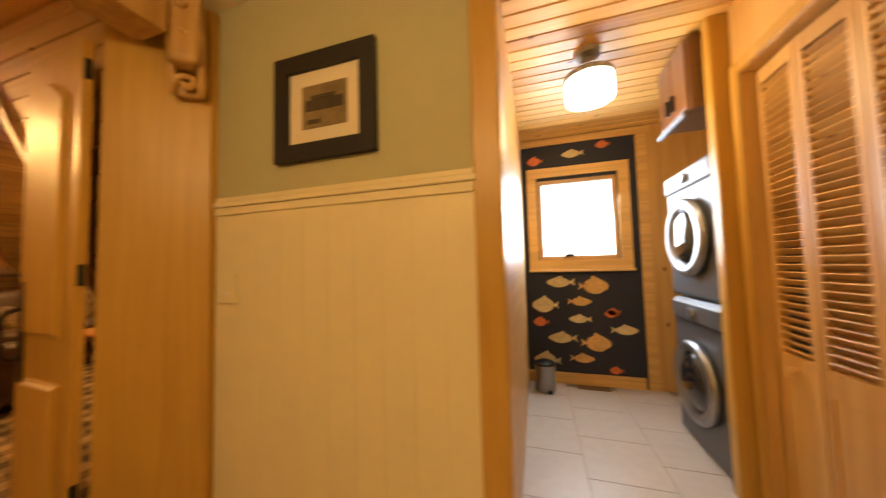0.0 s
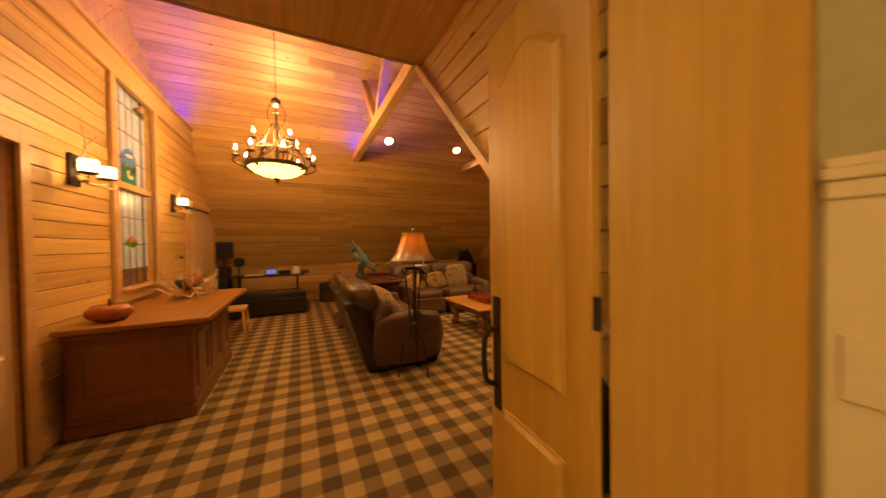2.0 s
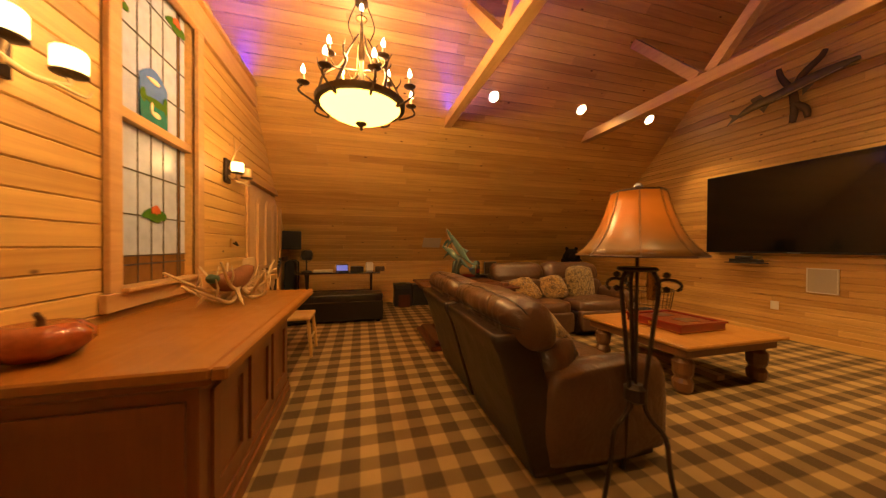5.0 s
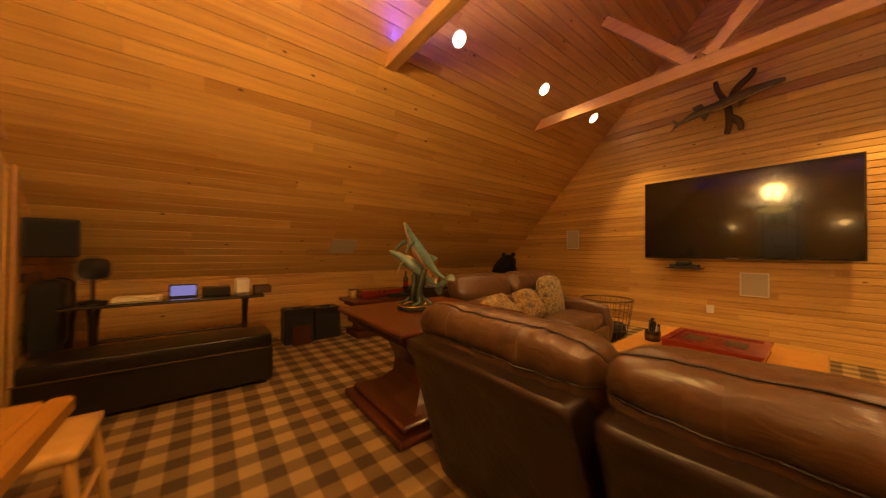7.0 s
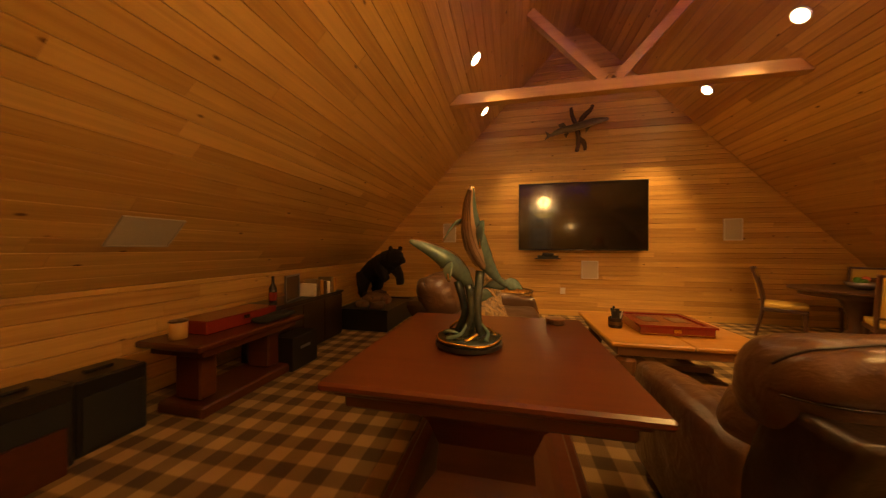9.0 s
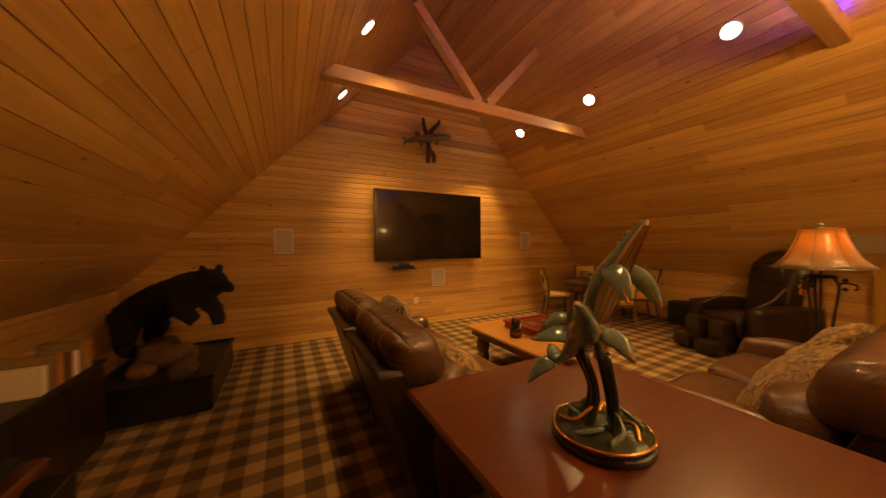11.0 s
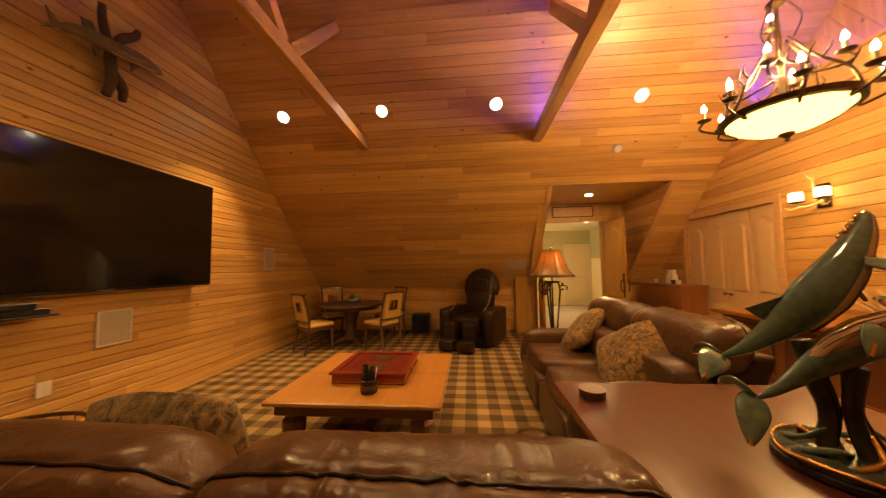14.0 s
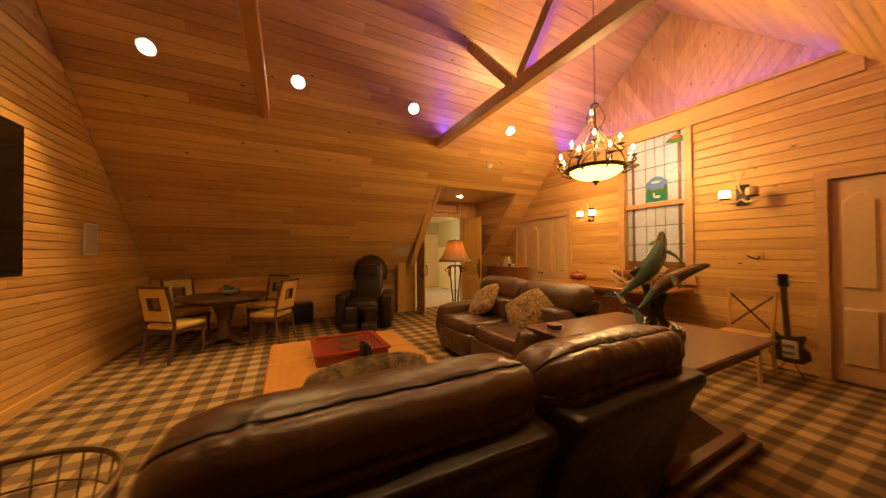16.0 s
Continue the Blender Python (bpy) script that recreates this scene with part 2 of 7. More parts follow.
candle_glow = material("sconce_shade_glow", (1, 0.9, 0.7), 0.4, emit=(1.0, 0.66, 0.26), strength=4.5)
laundry_glow = material("drum_shade_glow", (1, 0.95, 0.85), 0.5, emit=(1.0, 0.88, 0.66), strength=5)
blue_led = material("blue_led_strip", (0.1, 0.1, 0.8), 0.4, emit=(0.020, 0.012, 1.0), strength=65)
daylight = material("bright_garden", (0.9, 0.95, 1.0), 1.0, emit=(0.90, 0.95, 1.0), strength=3.2)
candle_wax = material("candle_sleeve", (0.62, 0.46, 0.24), 0.5)


def checks(name):
    """Buffalo-check carpet: two sets of stripes that darken where they cross."""
    m = bpy.data.materials.new(name)
    m.use_nodes = True
    n, l = m.node_tree.nodes, m.node_tree.links
    b = n["Principled BSDF"]
    b.inputs["Roughness"].default_value = 1.0
    geo, sep = n.new("ShaderNodeNewGeometry"), n.new("ShaderNodeSeparateXYZ")
    fuzz = n.new("ShaderNodeTexNoise")
    fuzz.inputs["Scale"].default_value, fuzz.inputs["Detail"].default_value = 160, 3
    wob = n.new("ShaderNodeTexNoise")
    wob.inputs["Scale"].default_value = 2.5
    l.new(geo.outputs["Position"], fuzz.inputs["Vector"])
    l.new(geo.outputs["Position"], wob.inputs["Vector"])
    jit = n.new("ShaderNodeVectorMath")
    jit.operation = "MULTIPLY_ADD"
    jit.inputs[1].default_value = (0.014, 0.014, 0)
    l.new(fuzz.outputs["Color"], jit.inputs[0])
    l.new(geo.outputs["Position"], jit.inputs[2])
    l.new(jit.outputs[0], sep.inputs[0])
    stripes = []
    for k, off in ((0, 40.03), (1, 40.06)):
        a = n.new("ShaderNodeMath")
        a.operation = "ADD"
        a.inputs[1].default_value = off
        l.new(sep.outputs[k], a.inputs[0])
        f = n.new("ShaderNodeMath")
        f.operation = "PINGPONG"
        f.inputs[1].default_value = 0.113
        l.new(a.outputs[0], f.inputs[0])
        r = n.new("ShaderNodeMapRange")
        r.inputs[1].default_value, r.inputs[2].default_value = 0.0505, 0.0625
        l.new(f.outputs[0], r.inputs[0])
        stripes.append(r.outputs[0])
    s = n.new("ShaderNodeMath")
    l.new(stripes[0], s.inputs[0])
    l.new(stripes[1], s.inputs[1])
    h = n.new("ShaderNodeMath")
    h.operation = "MULTIPLY"
    h.inputs[1].default_value = 0.5
    l.new(s.outputs[0], h.inputs[0])
    ramp = n.new("ShaderNodeValToRGB")
    e = ramp.color_ramp.elements
    e[0].color, e[1].color = (0.44, 0.295, 0.120, 1), (0.092, 0.058, 0.026, 1)
    mid = e.new(0.5)
    mid.color = (0.225, 0.145, 0.060, 1)
    l.new(h.outputs[0], ramp.inputs[0])
    worn = n.new("ShaderNodeMixRGB")
    worn.blend_type, worn.inputs[0].default_value = "MULTIPLY", 0.6
    wr = n.new("ShaderNodeMapRange")
    wr.inputs[1].default_value, wr.inputs[2].default_value, wr.inputs[3].default_value, wr.inputs[4].default_value = 0.3, 0.7, 0.75, 1.15
    l.new(wob.outputs["Fac"], wr.inputs[0])
    l.new(ramp.outputs[0], worn.inputs[1])
    l.new(wr.outputs[0], worn.inputs[2])
    l.new(worn.outputs[0], b.inputs["Base Color"])
    bp = n.new("ShaderNodeBump")
    bp.inputs["Strength"].default_value, bp.inputs["Distance"].default_value = 0.8, 0.012
    l.new(fuzz.outputs["Fac"], bp.inputs["Height"])
    l.new(bp.outputs[0], b.inputs["Normal"])
    return m


def fur_material(name, dark, light):
    """Clumped fur: strands over broad mottling."""
    m = bpy.data.materials.new(name)
    m.use_nodes = True
    n, l = m.node_tree.nodes, m.node_tree.links
    b = n["Principled BSDF"]
    b.inputs["Roughness"].default_value, b.inputs["Sheen Weight"].default_value = 0.95, 0.25
    geo = n.new("ShaderNodeNewGeometry")
    clump, strand = n.new("ShaderNodeTexNoise"), n.new("ShaderNodeTexNoise")
    clump.inputs["Scale"].default_value, clump.inputs["Detail"].default_value, clump.inputs["Distortion"].default_value = 22, 3, 1.2
    strand.inputs["Scale"].default_value, strand.inputs["Detail"].default_value, strand.inputs["Distortion"].default_value = 130, 3, 2.0
    for t in (clump, strand):
        l.new(geo.outputs["Position"], t.inputs["Vector"])
    mix = n.new("ShaderNodeMixRGB")
    mix.inputs[0].default_value = 0.4
    l.new(clump.outputs["Fac"], mix.inputs[1])
    l.new(strand.outputs["Fac"], mix.inputs[2])
    ramp = n.new("ShaderNodeValToRGB")
    ramp.color_ramp.elements[0].position, ramp.color_ramp.elements[1].position = 0.40, 0.60
    ramp.color_ramp.elements[0].color, ramp.color_ramp.elements[1].color = (*dark, 1), (*light, 1)
    l.new(mix.outputs[0], ramp.inputs[0])
    l.new(ramp.outputs[0], b.inputs["Base Color"])
    bp = n.new("ShaderNodeBump")
    bp.inputs["Strength"].default_value, bp.inputs["Distance"].default_value = 1.0, 0.03
    l.new(mix.outputs[0], bp.inputs["Height"])
    l.new(bp.outputs[0], b.inputs["Normal"])
    return m


leopard = fur_material("floral_cushion_fabric", (0.060, 0.034, 0.011), (0.42, 0.275, 0.095))
fur = fur_material("faux_fur", (0.050, 0.024, 0.006), (0.46, 0.265, 0.065))


def shade_material(name, low, high, z0, z1):
    """Lacquered shade; the inside light's fade from amber to brown hem is painted in."""
    m = bpy.data.materials.new(name)
    m.use_nodes = True
    n, l = m.node_tree.nodes, m.node_tree.links
    b = n["Principled BSDF"]
    b.inputs["Roughness"].default_value, b.inputs["Coat Weight"].default_value = 0.4, 0.25
    geo, sep, wob = n.new("ShaderNodeNewGeometry"), n.new("ShaderNodeSeparateXYZ"), n.new("ShaderNodeTexNoise")
    wob.inputs["Scale"].default_value = 9
    l.new(geo.outputs["Position"], sep.inputs[0])
    l.new(geo.outputs["Position"], wob.inputs["Vector"])
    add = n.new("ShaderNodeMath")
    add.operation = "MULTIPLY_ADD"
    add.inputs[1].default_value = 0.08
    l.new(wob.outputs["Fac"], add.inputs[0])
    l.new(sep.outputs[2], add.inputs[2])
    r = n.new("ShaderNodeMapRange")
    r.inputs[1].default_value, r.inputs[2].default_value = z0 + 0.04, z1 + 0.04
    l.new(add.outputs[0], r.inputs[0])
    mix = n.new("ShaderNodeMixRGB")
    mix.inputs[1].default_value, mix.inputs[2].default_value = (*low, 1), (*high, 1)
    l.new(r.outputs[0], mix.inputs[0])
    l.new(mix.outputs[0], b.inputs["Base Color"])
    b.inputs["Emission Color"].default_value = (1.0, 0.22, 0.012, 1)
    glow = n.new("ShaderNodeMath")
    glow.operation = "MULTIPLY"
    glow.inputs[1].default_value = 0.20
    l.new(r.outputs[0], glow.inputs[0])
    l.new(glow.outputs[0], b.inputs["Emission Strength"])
    return m


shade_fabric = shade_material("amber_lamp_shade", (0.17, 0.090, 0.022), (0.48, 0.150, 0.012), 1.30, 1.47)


def glass_pane(name, colour):
    """Milky art glass."""
    return material(name, colour, 0.25, bump=0.2, scale=14, vary=0.2, coat=0.3)


carpet = checks("buffalo_check_carpet")
art_white = glass_pane("opal_art_glass", (0.50, 0.56, 0.88))
art_brown = glass_pane("amber_art_glass", (0.20, 0.10, 0.03))
art_green = glass_pane("green_art_glass", (0.06, 0.17, 0.02))
art_red = glass_pane("coral_art_glass", (0.55, 0.14, 0.05))
art_blue = glass_pane("blue_art_glass", (0.10, 0.22, 0.62))
art_teal = glass_pane("teal_art_glass", (0.02, 0.20, 0.17))


# ---- mesh helpers ----
def mesh_object(name, bm, mat, smooth=False):
    me = bpy.data.meshes.new(name)
    bm.normal_update()
    bm.to_mesh(me)
    bm.free()
    me.materials.append(mat)
    if smooth:
        for p in me.polygons:
            p.use_smooth = True
    return new(name, me)


def part(name, bm, mat, parent, label="", smooth=False):
    ob = mesh_object(name, bm, mat, smooth)
    ob.parent = parent
    return tagged(ob, label)


def thing(name, label, category, m=None, group=""):
    ob = new(name)
    ob.empty_display_size = 0.1
    if m is not None:
        ob.matrix_basis = m
    return tagged(ob, label, category, group)


def structure(name, bm, mat, label="", smooth=False):
    return tagged(mesh_object(name, bm, mat, smooth), label, kind="structure")


def box(bm, lo, hi, bevel=0.0, seg=1):
    lo, hi = Vector(lo), Vector(hi)
    r = bmesh.ops.create_cube(bm, size=1)
    for v in r["verts"]:
        v.co = Vector((lo[k] + (v.co[k] + 0.5) * (hi[k] - lo[k]) for k in range(3)))
    if bevel:
        edges = list({e for v in r["verts"] for e in v.link_edges})
        bmesh.ops.bevel(bm, geom=edges, offset=bevel, segments=seg, affect="EDGES", profile=0.5)
    return bm


def boxes(*rows, bevel=0.0):
    bm = bmesh.new()
    for lo, hi in rows:
        box(bm, lo, hi, bevel)
    return bm


def prism(bm, profile, a, b):
    """A solid with one outline at both ends: profile is a list of 3D points at the start, moved by b - a."""
    step = Vector(b) - Vector(a)
    v0 = [bm.verts.new(Vector(p)) for p in profile]
    v1 = [bm.verts.new(Vector(p) + step) for p in profile]
    n = len(profile)
    bm.faces.new(v0[::-1])
    bm.faces.new(v1)
    for i in range(n):
        bm.faces.new((v0[i], v0[(i + 1) % n], v1[(i + 1) % n], v1[i]))
    return bm


def lathe(bm, outline, steps=20, centre=(0, 0, 0)):
    """Turned shape from rows of (radius, height)."""
    c = Vector(centre)
    rings = []
    for r, z in outline:
        rings.append([bm.verts.new(c + Vector((r * math.cos(a), r * math.sin(a), z))) for a in (2 * math.pi * i / steps for i in range(steps))])
    for lowr, highr in zip(rings, rings[1:]):
        for i in range(steps):
            bm.faces.new((lowr[i], lowr[(i + 1) % steps], highr[(i + 1) % steps], highr[i]))
    bm.faces.new(rings[0][::-1])
    bm.faces.new(rings[-1])
    return bm


def tube(bm, points, radii, steps=8, flat=1.0):
    """A tapered tube along points; flat squashes it across."""
    pts = [Vector(p) for p in points]
    if not hasattr(radii, "__len__"):
        radii = [radii] * len(pts)
    rings = []
    side = None
    for i, p in enumerate(pts):
        d = (pts[min(i + 1, len(pts) - 1)] - pts[max(i - 1, 0)]).normalized()
        if side is None:
            side = d.orthogonal().normalized()
        side = (side - d * side.dot(d)).normalized()
        up = d.cross(side)
        rings.append([bm.verts.new(p + radii[i] * (math.cos(a) * side + flat * math.sin(a) * up)) for a in (2 * math.pi * k / steps for k in range(steps))])
    for a, b in zip(rings, rings[1:]):
        for k in range(steps):
            bm.faces.new((a[k], a[(k + 1) % steps], b[(k + 1) % steps], b[k]))
    bm.faces.new(rings[0][::-1])
    bm.faces.new(rings[-1])
    return bm


def smooth_path(points, n=6):
    """Catmull-Rom points through the given ones."""
    p = [Vector(q) for q in points]
    p = [2 * p[0] - p[1]] + p + [2 * p[-1] - p[-2]]
    out = []
    for i in range(1, len(p) - 2):
        for k in range(n):
            t = k / n
            out.append(0.5 * (2 * p[i] + (p[i + 1] - p[i - 1]) * t + (2 * p[i - 1] - 5 * p[i] + 4 * p[i + 1] - p[i + 2]) * t * t + (3 * p[i] - p[i - 1] - 3 * p[i + 1] + p[i + 2]) * t ** 3))
    return out + [p[-2]]


def swell(lo, hi, puff, x, y, z):
    """Where the point (x, y, z) of the cube from -1 to 1 lies on a padded box."""
    ball = Vector((x * math.sqrt(max(0, 1 - y * y / 2 - z * z / 2 + y * y * z * z / 3)), y * math.sqrt(max(0, 1 - x * x / 2 - z * z / 2 + x * x * z * z / 3)), z * math.sqrt(max(0, 1 - y * y / 2 - x * x / 2 + y * y * x * x / 3))))
    q = Vector((x, y, z)).lerp(ball, puff)
    return Vector([(lo[k] + hi[k]) / 2 + q[k] * (hi[k] - lo[k]) / 2 for k in range(3)])


def cushion(bm, lo, hi, puff=0.4, cuts=9, wrinkle=0.0, seed=0.0):
    """A padded box: a cube whose sides swell."""
    lo, hi = Vector(lo), Vector(hi)
    n, made, verts = cuts + 1, {}, []

    def corner(p):
        if p not in made:
            made[p] = bm.verts.new([2 * c / n - 1 for c in p])
            verts.append(made[p])
        return made[p]

    for axis in range(3):
        for end in (0, n):
            for i in range(n):
                for j in range(n):
                    quad = []
                    for di, dj in ((0, 0), (1, 0), (1, 1), (0, 1)):
                        p = [0, 0, 0]
                        p[axis], p[(axis + 1) % 3], p[(axis + 2) % 3] = end, i + di, j + dj
                        quad.append(corner(tuple(p)))
                    bm.faces.new(quad if end else quad[::-1])
    for v in verts:
        x, y, z = v.co
        w = swell(lo, hi, puff, x, y, z)
        if wrinkle:
            w += wrinkle * noise.noise_vector(w * 7 + Vector((seed, seed * 2, 0)))
        v.co = w
    return bm


def rect_ring(bm, u0, u1, v0, v1, w, place, t0, t1):
    """A picture-frame ring in a plane: place(u, v, t) maps to space."""
    for a, b, c, d in ((u0, u1, v0, v0 + w), (u0, u1, v1 - w, v1), (u0, u0 + w, v0 + w, v1 - w), (u1 - w, u1, v0 + w, v1 - w)):
        p, q = Vector(place(a, c, t0)), Vector(place(b, d, t1))
        box(bm, [min(p[k], q[k]) for k in range(3)], [max(p[k], q[k]) for k in range(3)])
    return bm


def board_profile(h, t=0.018, c=0.007):
    return [(0, 0.0012), (t - c, 0.0012), (t, c), (t, h - c), (t - c, h - 0.0012), (0, h - 0.0012)]


def wall_with_holes(u0, u1, z0, z1, holes):
    """Rectangles of a wall round its openings: rows of (u0, u1, z0, z1)."""
    us = sorted({u0, u1, *(h[0] for h in holes), *(h[1] for h in holes)})
    rows = []
    for a, b in zip(us, us[1:]):
        zs, z = [], z0
        for h in sorted((h for h in holes if h[0] <= a and h[1] >= b), key=lambda h: h[2]):
            if h[2] > z:
                zs.append((z, h[2]))
            z = h[3]
        if z < z1:
            zs.append((z, z1))
        rows += [(a, b, c, d) for c, d in zs]
    return rows


PITCH = 0.128


# ---- structure ----
ALC_Y0, ALC_Y1, ALC_Z = -0.54, 1.40, 2.72          # entrance recess cut into the east slope
ALC_D = (RZ - ALC_Z) / K
LEDGE = 3.42
WIN = (-6.21, -5.33, 1.03, 3.24)                     # art-glass window opening
CLOSET_A, CLOSET_B = (-4.14, -2.56, 0.0, 2.15), (-9.06, -7.52, 0.0, 2.15)
DOOR_Y0, DOOR_Y1, DOOR_Z = -0.10, 1.40, 2.33

structure("floor", boxes(((XW - 0.2, YS - 0.2, -0.2), (XE + 0.06, YN + 0.2, 0.0))), carpet, "brown and tan buffalo check carpet")


def prism_x(bm, poly, x0, x1):
    return prism(bm, [(x0, y, z) for y, z in poly], (x0, 0, 0), (x1, 0, 0))


def prism_y(bm, poly, y0, y1):
    return prism(bm, [(x, y0, z) for x, z in poly], (0, y0, 0), (0, y1, 0))


gable = [(XW - 0.2, -0.1), (XE + 0.2, -0.1), (XE + 0.2, RZ - K * 4.27), (RX, RZ + 0.1), (XW - 0.2, RZ - K * 4.27)]
wall_north = structure("wall_north", prism_y(bmesh.new(), gable, YN + 0.02, YN + 0.2), pine_panel_x, "pine plank gable wall behind the television")
bm = bmesh.new()
for a, b, c, d in wall_with_holes(XW - 0.2, XE + 0.2, -0.1, LEDGE - 0.02, [WIN, (*CLOSET_A[:2], -0.1, 2.15), (*CLOSET_B[:2], -0.1, 2.15)]):
    box(bm, (a, YS - 0.14, c), (b, YS - 0.02, d))
wall_south = structure("wall_south", bm, pine_panel_x, "pine plank wall with art glass window and closets")


def clip_poly(poly, p, n):
    """The part of a flat polygon on the side of the line through p to which n points."""
    out = []
    for a, b in zip(poly, poly[1:] + poly[:1]):
        da, db = (a[0] - p[0]) * n[0] + (a[1] - p[1]) * n[1], (b[0] - p[0]) * n[0] + (b[1] - p[1]) * n[1]
        if da >= 0:
            out.append(a)
        if da * db < 0:
            f = da / (da - db)
            out.append((a[0] + f * (b[0] - a[0]), a[1] + f * (b[1] - a[1])))
    return out


def raking_panel(name, x0, y0, x1, y1, rake):
    """An upright gable facet over the ledge, faced with boards that run up at a rake (degrees)."""
    length = math.hypot(x1 - x0, y1 - y0)
    ux, uy = (x1 - x0) / length, (y1 - y0) / length
    nx, ny = (-uy, ux) if ux > 0 else (uy, -ux)
    face = [(0, LEDGE - 0.16), (length, LEDGE - 0.16), (length, ceiling_z(x1) + 0.06), (0, ceiling_z(x0) + 0.06)]
    bm = prism(bmesh.new(), [(x0 + ux * u - nx * 0.02, y0 + uy * u - ny * 0.02, z) for u, z in face], (0, 0, 0), (-nx * 0.1, -ny * 0.1, 0))
    wall = structure(name, bm, pine_panel_x, "pine gable facet set back above the lit ledge")
    c, w = (math.cos(radians(rake)), math.sin(radians(rake))), 0.13
    side = (-c[1], c[0])
    k = -40
    while k < 40:
        o = (side[0] * k * w, LEDGE + side[1] * k * w)
        strip = clip_poly(clip_poly(face, (o[0] + side[0] * 0.002, o[1] + side[1] * 0.002), side), (o[0] + side[0] * (w - 0.002), o[1] + side[1] * (w - 0.002)), (-side[0], -side[1]))
        if len(strip) > 2:
            pts = [(x0 + ux * u - nx * 0.019, y0 + uy * u - ny * 0.019, z) for u, z in strip]
            part("raking_board", prism(bmesh.new(), pts, (0, 0, 0), (nx * 0.018, ny * 0.018, 0)), pine_z, wall)
        k += 1


VX, VY = RX - 0.10, YS - 0.46
raking_panel("wall_south_upper_west", RX - 2.08, YS - 0.14, VX, VY, 128)
raking_panel("wall_south_upper_east", VX, VY, RX + 2.08, YS - 0.14, 62)
bm = boxes(((RX - 2.1, YS - 0.6, LEDGE - 0.14), (RX + 2.1, YS - 0.13, LEDGE - 0.05)))
structure("ledge_shelf", bm, pine_panel_x)
bm = boxes(((RX - 2.0, YS - 0.02, LEDGE - 0.22), (RX + 2.0, YS + 0.03, LEDGE + 0.02)), ((RX - 2.02, YS - 0.05, LEDGE + 0.022), (RX + 2.02, YS + 0.07, LEDGE + 0.06)), bevel=0.006)
structure("trim_ledge", bm, beam_wood, "wide pine trim board under the ledge")
bm = boxes(((RX - 1.72, YS - 0.085, LEDGE + 0.035), (RX + 1.72, YS - 0.062, LEDGE + 0.055)))
led = thing("led_strip", "blue light strip on a batten along the wall ledge", "light")
part("batten", boxes(((RX - 1.72, YS - 0.090, LEDGE - 0.019), (RX + 1.72, YS - 0.055, LEDGE + 0.034))), pine_panel_x, led)
part("strip", bm, blue_led, led)

# knee walls, closing shells
for name, x0, x1 in (("wall_west", XW - 0.2, XW - 0.02), ("wall_east", XE + 0.02, XE + 0.14)):
    bm = bmesh.new()
    holes = [] if name == "wall_west" else [(ALC_Y0, 1.76, -0.1, KZ + 0.2)]
    for a, b, c, d in wall_with_holes(YS - 0.2, YN + 0.2, -0.1, KZ, holes):
        box(bm, (x0, a, c), (x1, b, d))
    ob = structure(name, bm, pine_y, "low pine knee wall")
    if name == "wall_west":
        wall_west = ob
    else:
        wall_east = ob


def slope_slab(bm, sign, y0, y1, d0, d1):
    n = math.hypot(1, K)
    off = Vector((sign * K / n, 0, 1 / n)) * 0.02
    thick = off / 0.02 * 0.12
    p0, p1 = Vector((RX + sign * d0, y0, RZ - K * d0)) + off, Vector((RX + sign * d1, y0, RZ - K * d1)) + off
    pts = [p0, p1, p1 + thick, p0 + thick]
    prism(bm, pts if sign < 0 else pts[::-1], (0, y0, 0), (0, y1, 0))


def slope_boards(bm, sign, y0, y1, d0, d1, rng):
    n = math.hypot(1, K)
    along, inward = Vector((-sign / n, 0, K / n)), Vector((-sign * K / n, 0, -1 / n))
    dd, d = PITCH / n, d1
    while d > d0 + 0.02:
        h = min(PITCH, (d - d0) * n)
        base = Vector((RX + sign * d, 0, RZ - K * d)) - inward * 0.018
        y = y0
        while y < y1 - 0.01:
            e = min(y1, y + rng.uniform(1.1, 3.6))
            if y1 - e < 0.4:
                e = y1
            prof = [base + inward * t + along * s + Vector((0, y + 0.0008, 0)) for t, s in board_profile(h, 0.018, 0.0042)]
            prism(bm, prof if sign > 0 else prof[::-1], (0, y, 0), (0, e - 0.0016, 0))
            y = e
        d -= dd


rng = random.Random(4)
DK = (RZ - KZ) / K
south_end = YS - 0.47
bm = bmesh.new()
slope_slab(bm, -1, YS - 0.6, YN + 0.2, -0.02, DK + 0.1)
structure("ceiling_west_backing", bm, pine_slope)
bm = bmesh.new()
slope_boards(bm, -1, south_end, YN, 0, DK, rng)
structure("ceiling_west", bm, pine_slope, "sloping pine board ceiling")
bm = bmesh.new()
slope_slab(bm, 1, YS - 0.6, YN + 0.2, -0.02, ALC_D)
slope_slab(bm, 1, YS - 0.6, ALC_Y0 - 0.02, ALC_D, DK + 0.1)
slope_slab(bm, 1, ALC_Y1 + 0.02, YN + 0.2, ALC_D, 4.05)
slope_slab(bm, 1, 1.79, YN + 0.2, 4.05, DK + 0.1)
structure("ceiling_east_backing", bm, pine_slope)
bm = bmesh.new()
slope_boards(bm, 1, south_end, YN, 0, ALC_D, rng)
slope_boards(bm, 1, YS, ALC_Y0, ALC_D, DK, rng)
slope_boards(bm, 1, ALC_Y1, YN, ALC_D, 4.05, rng)
slope_boards(bm, 1, 1.79, YN, 4.05, DK, rng)
structure("ceiling_east", bm, pine_slope, "sloping pine board ceiling with an entrance recess")

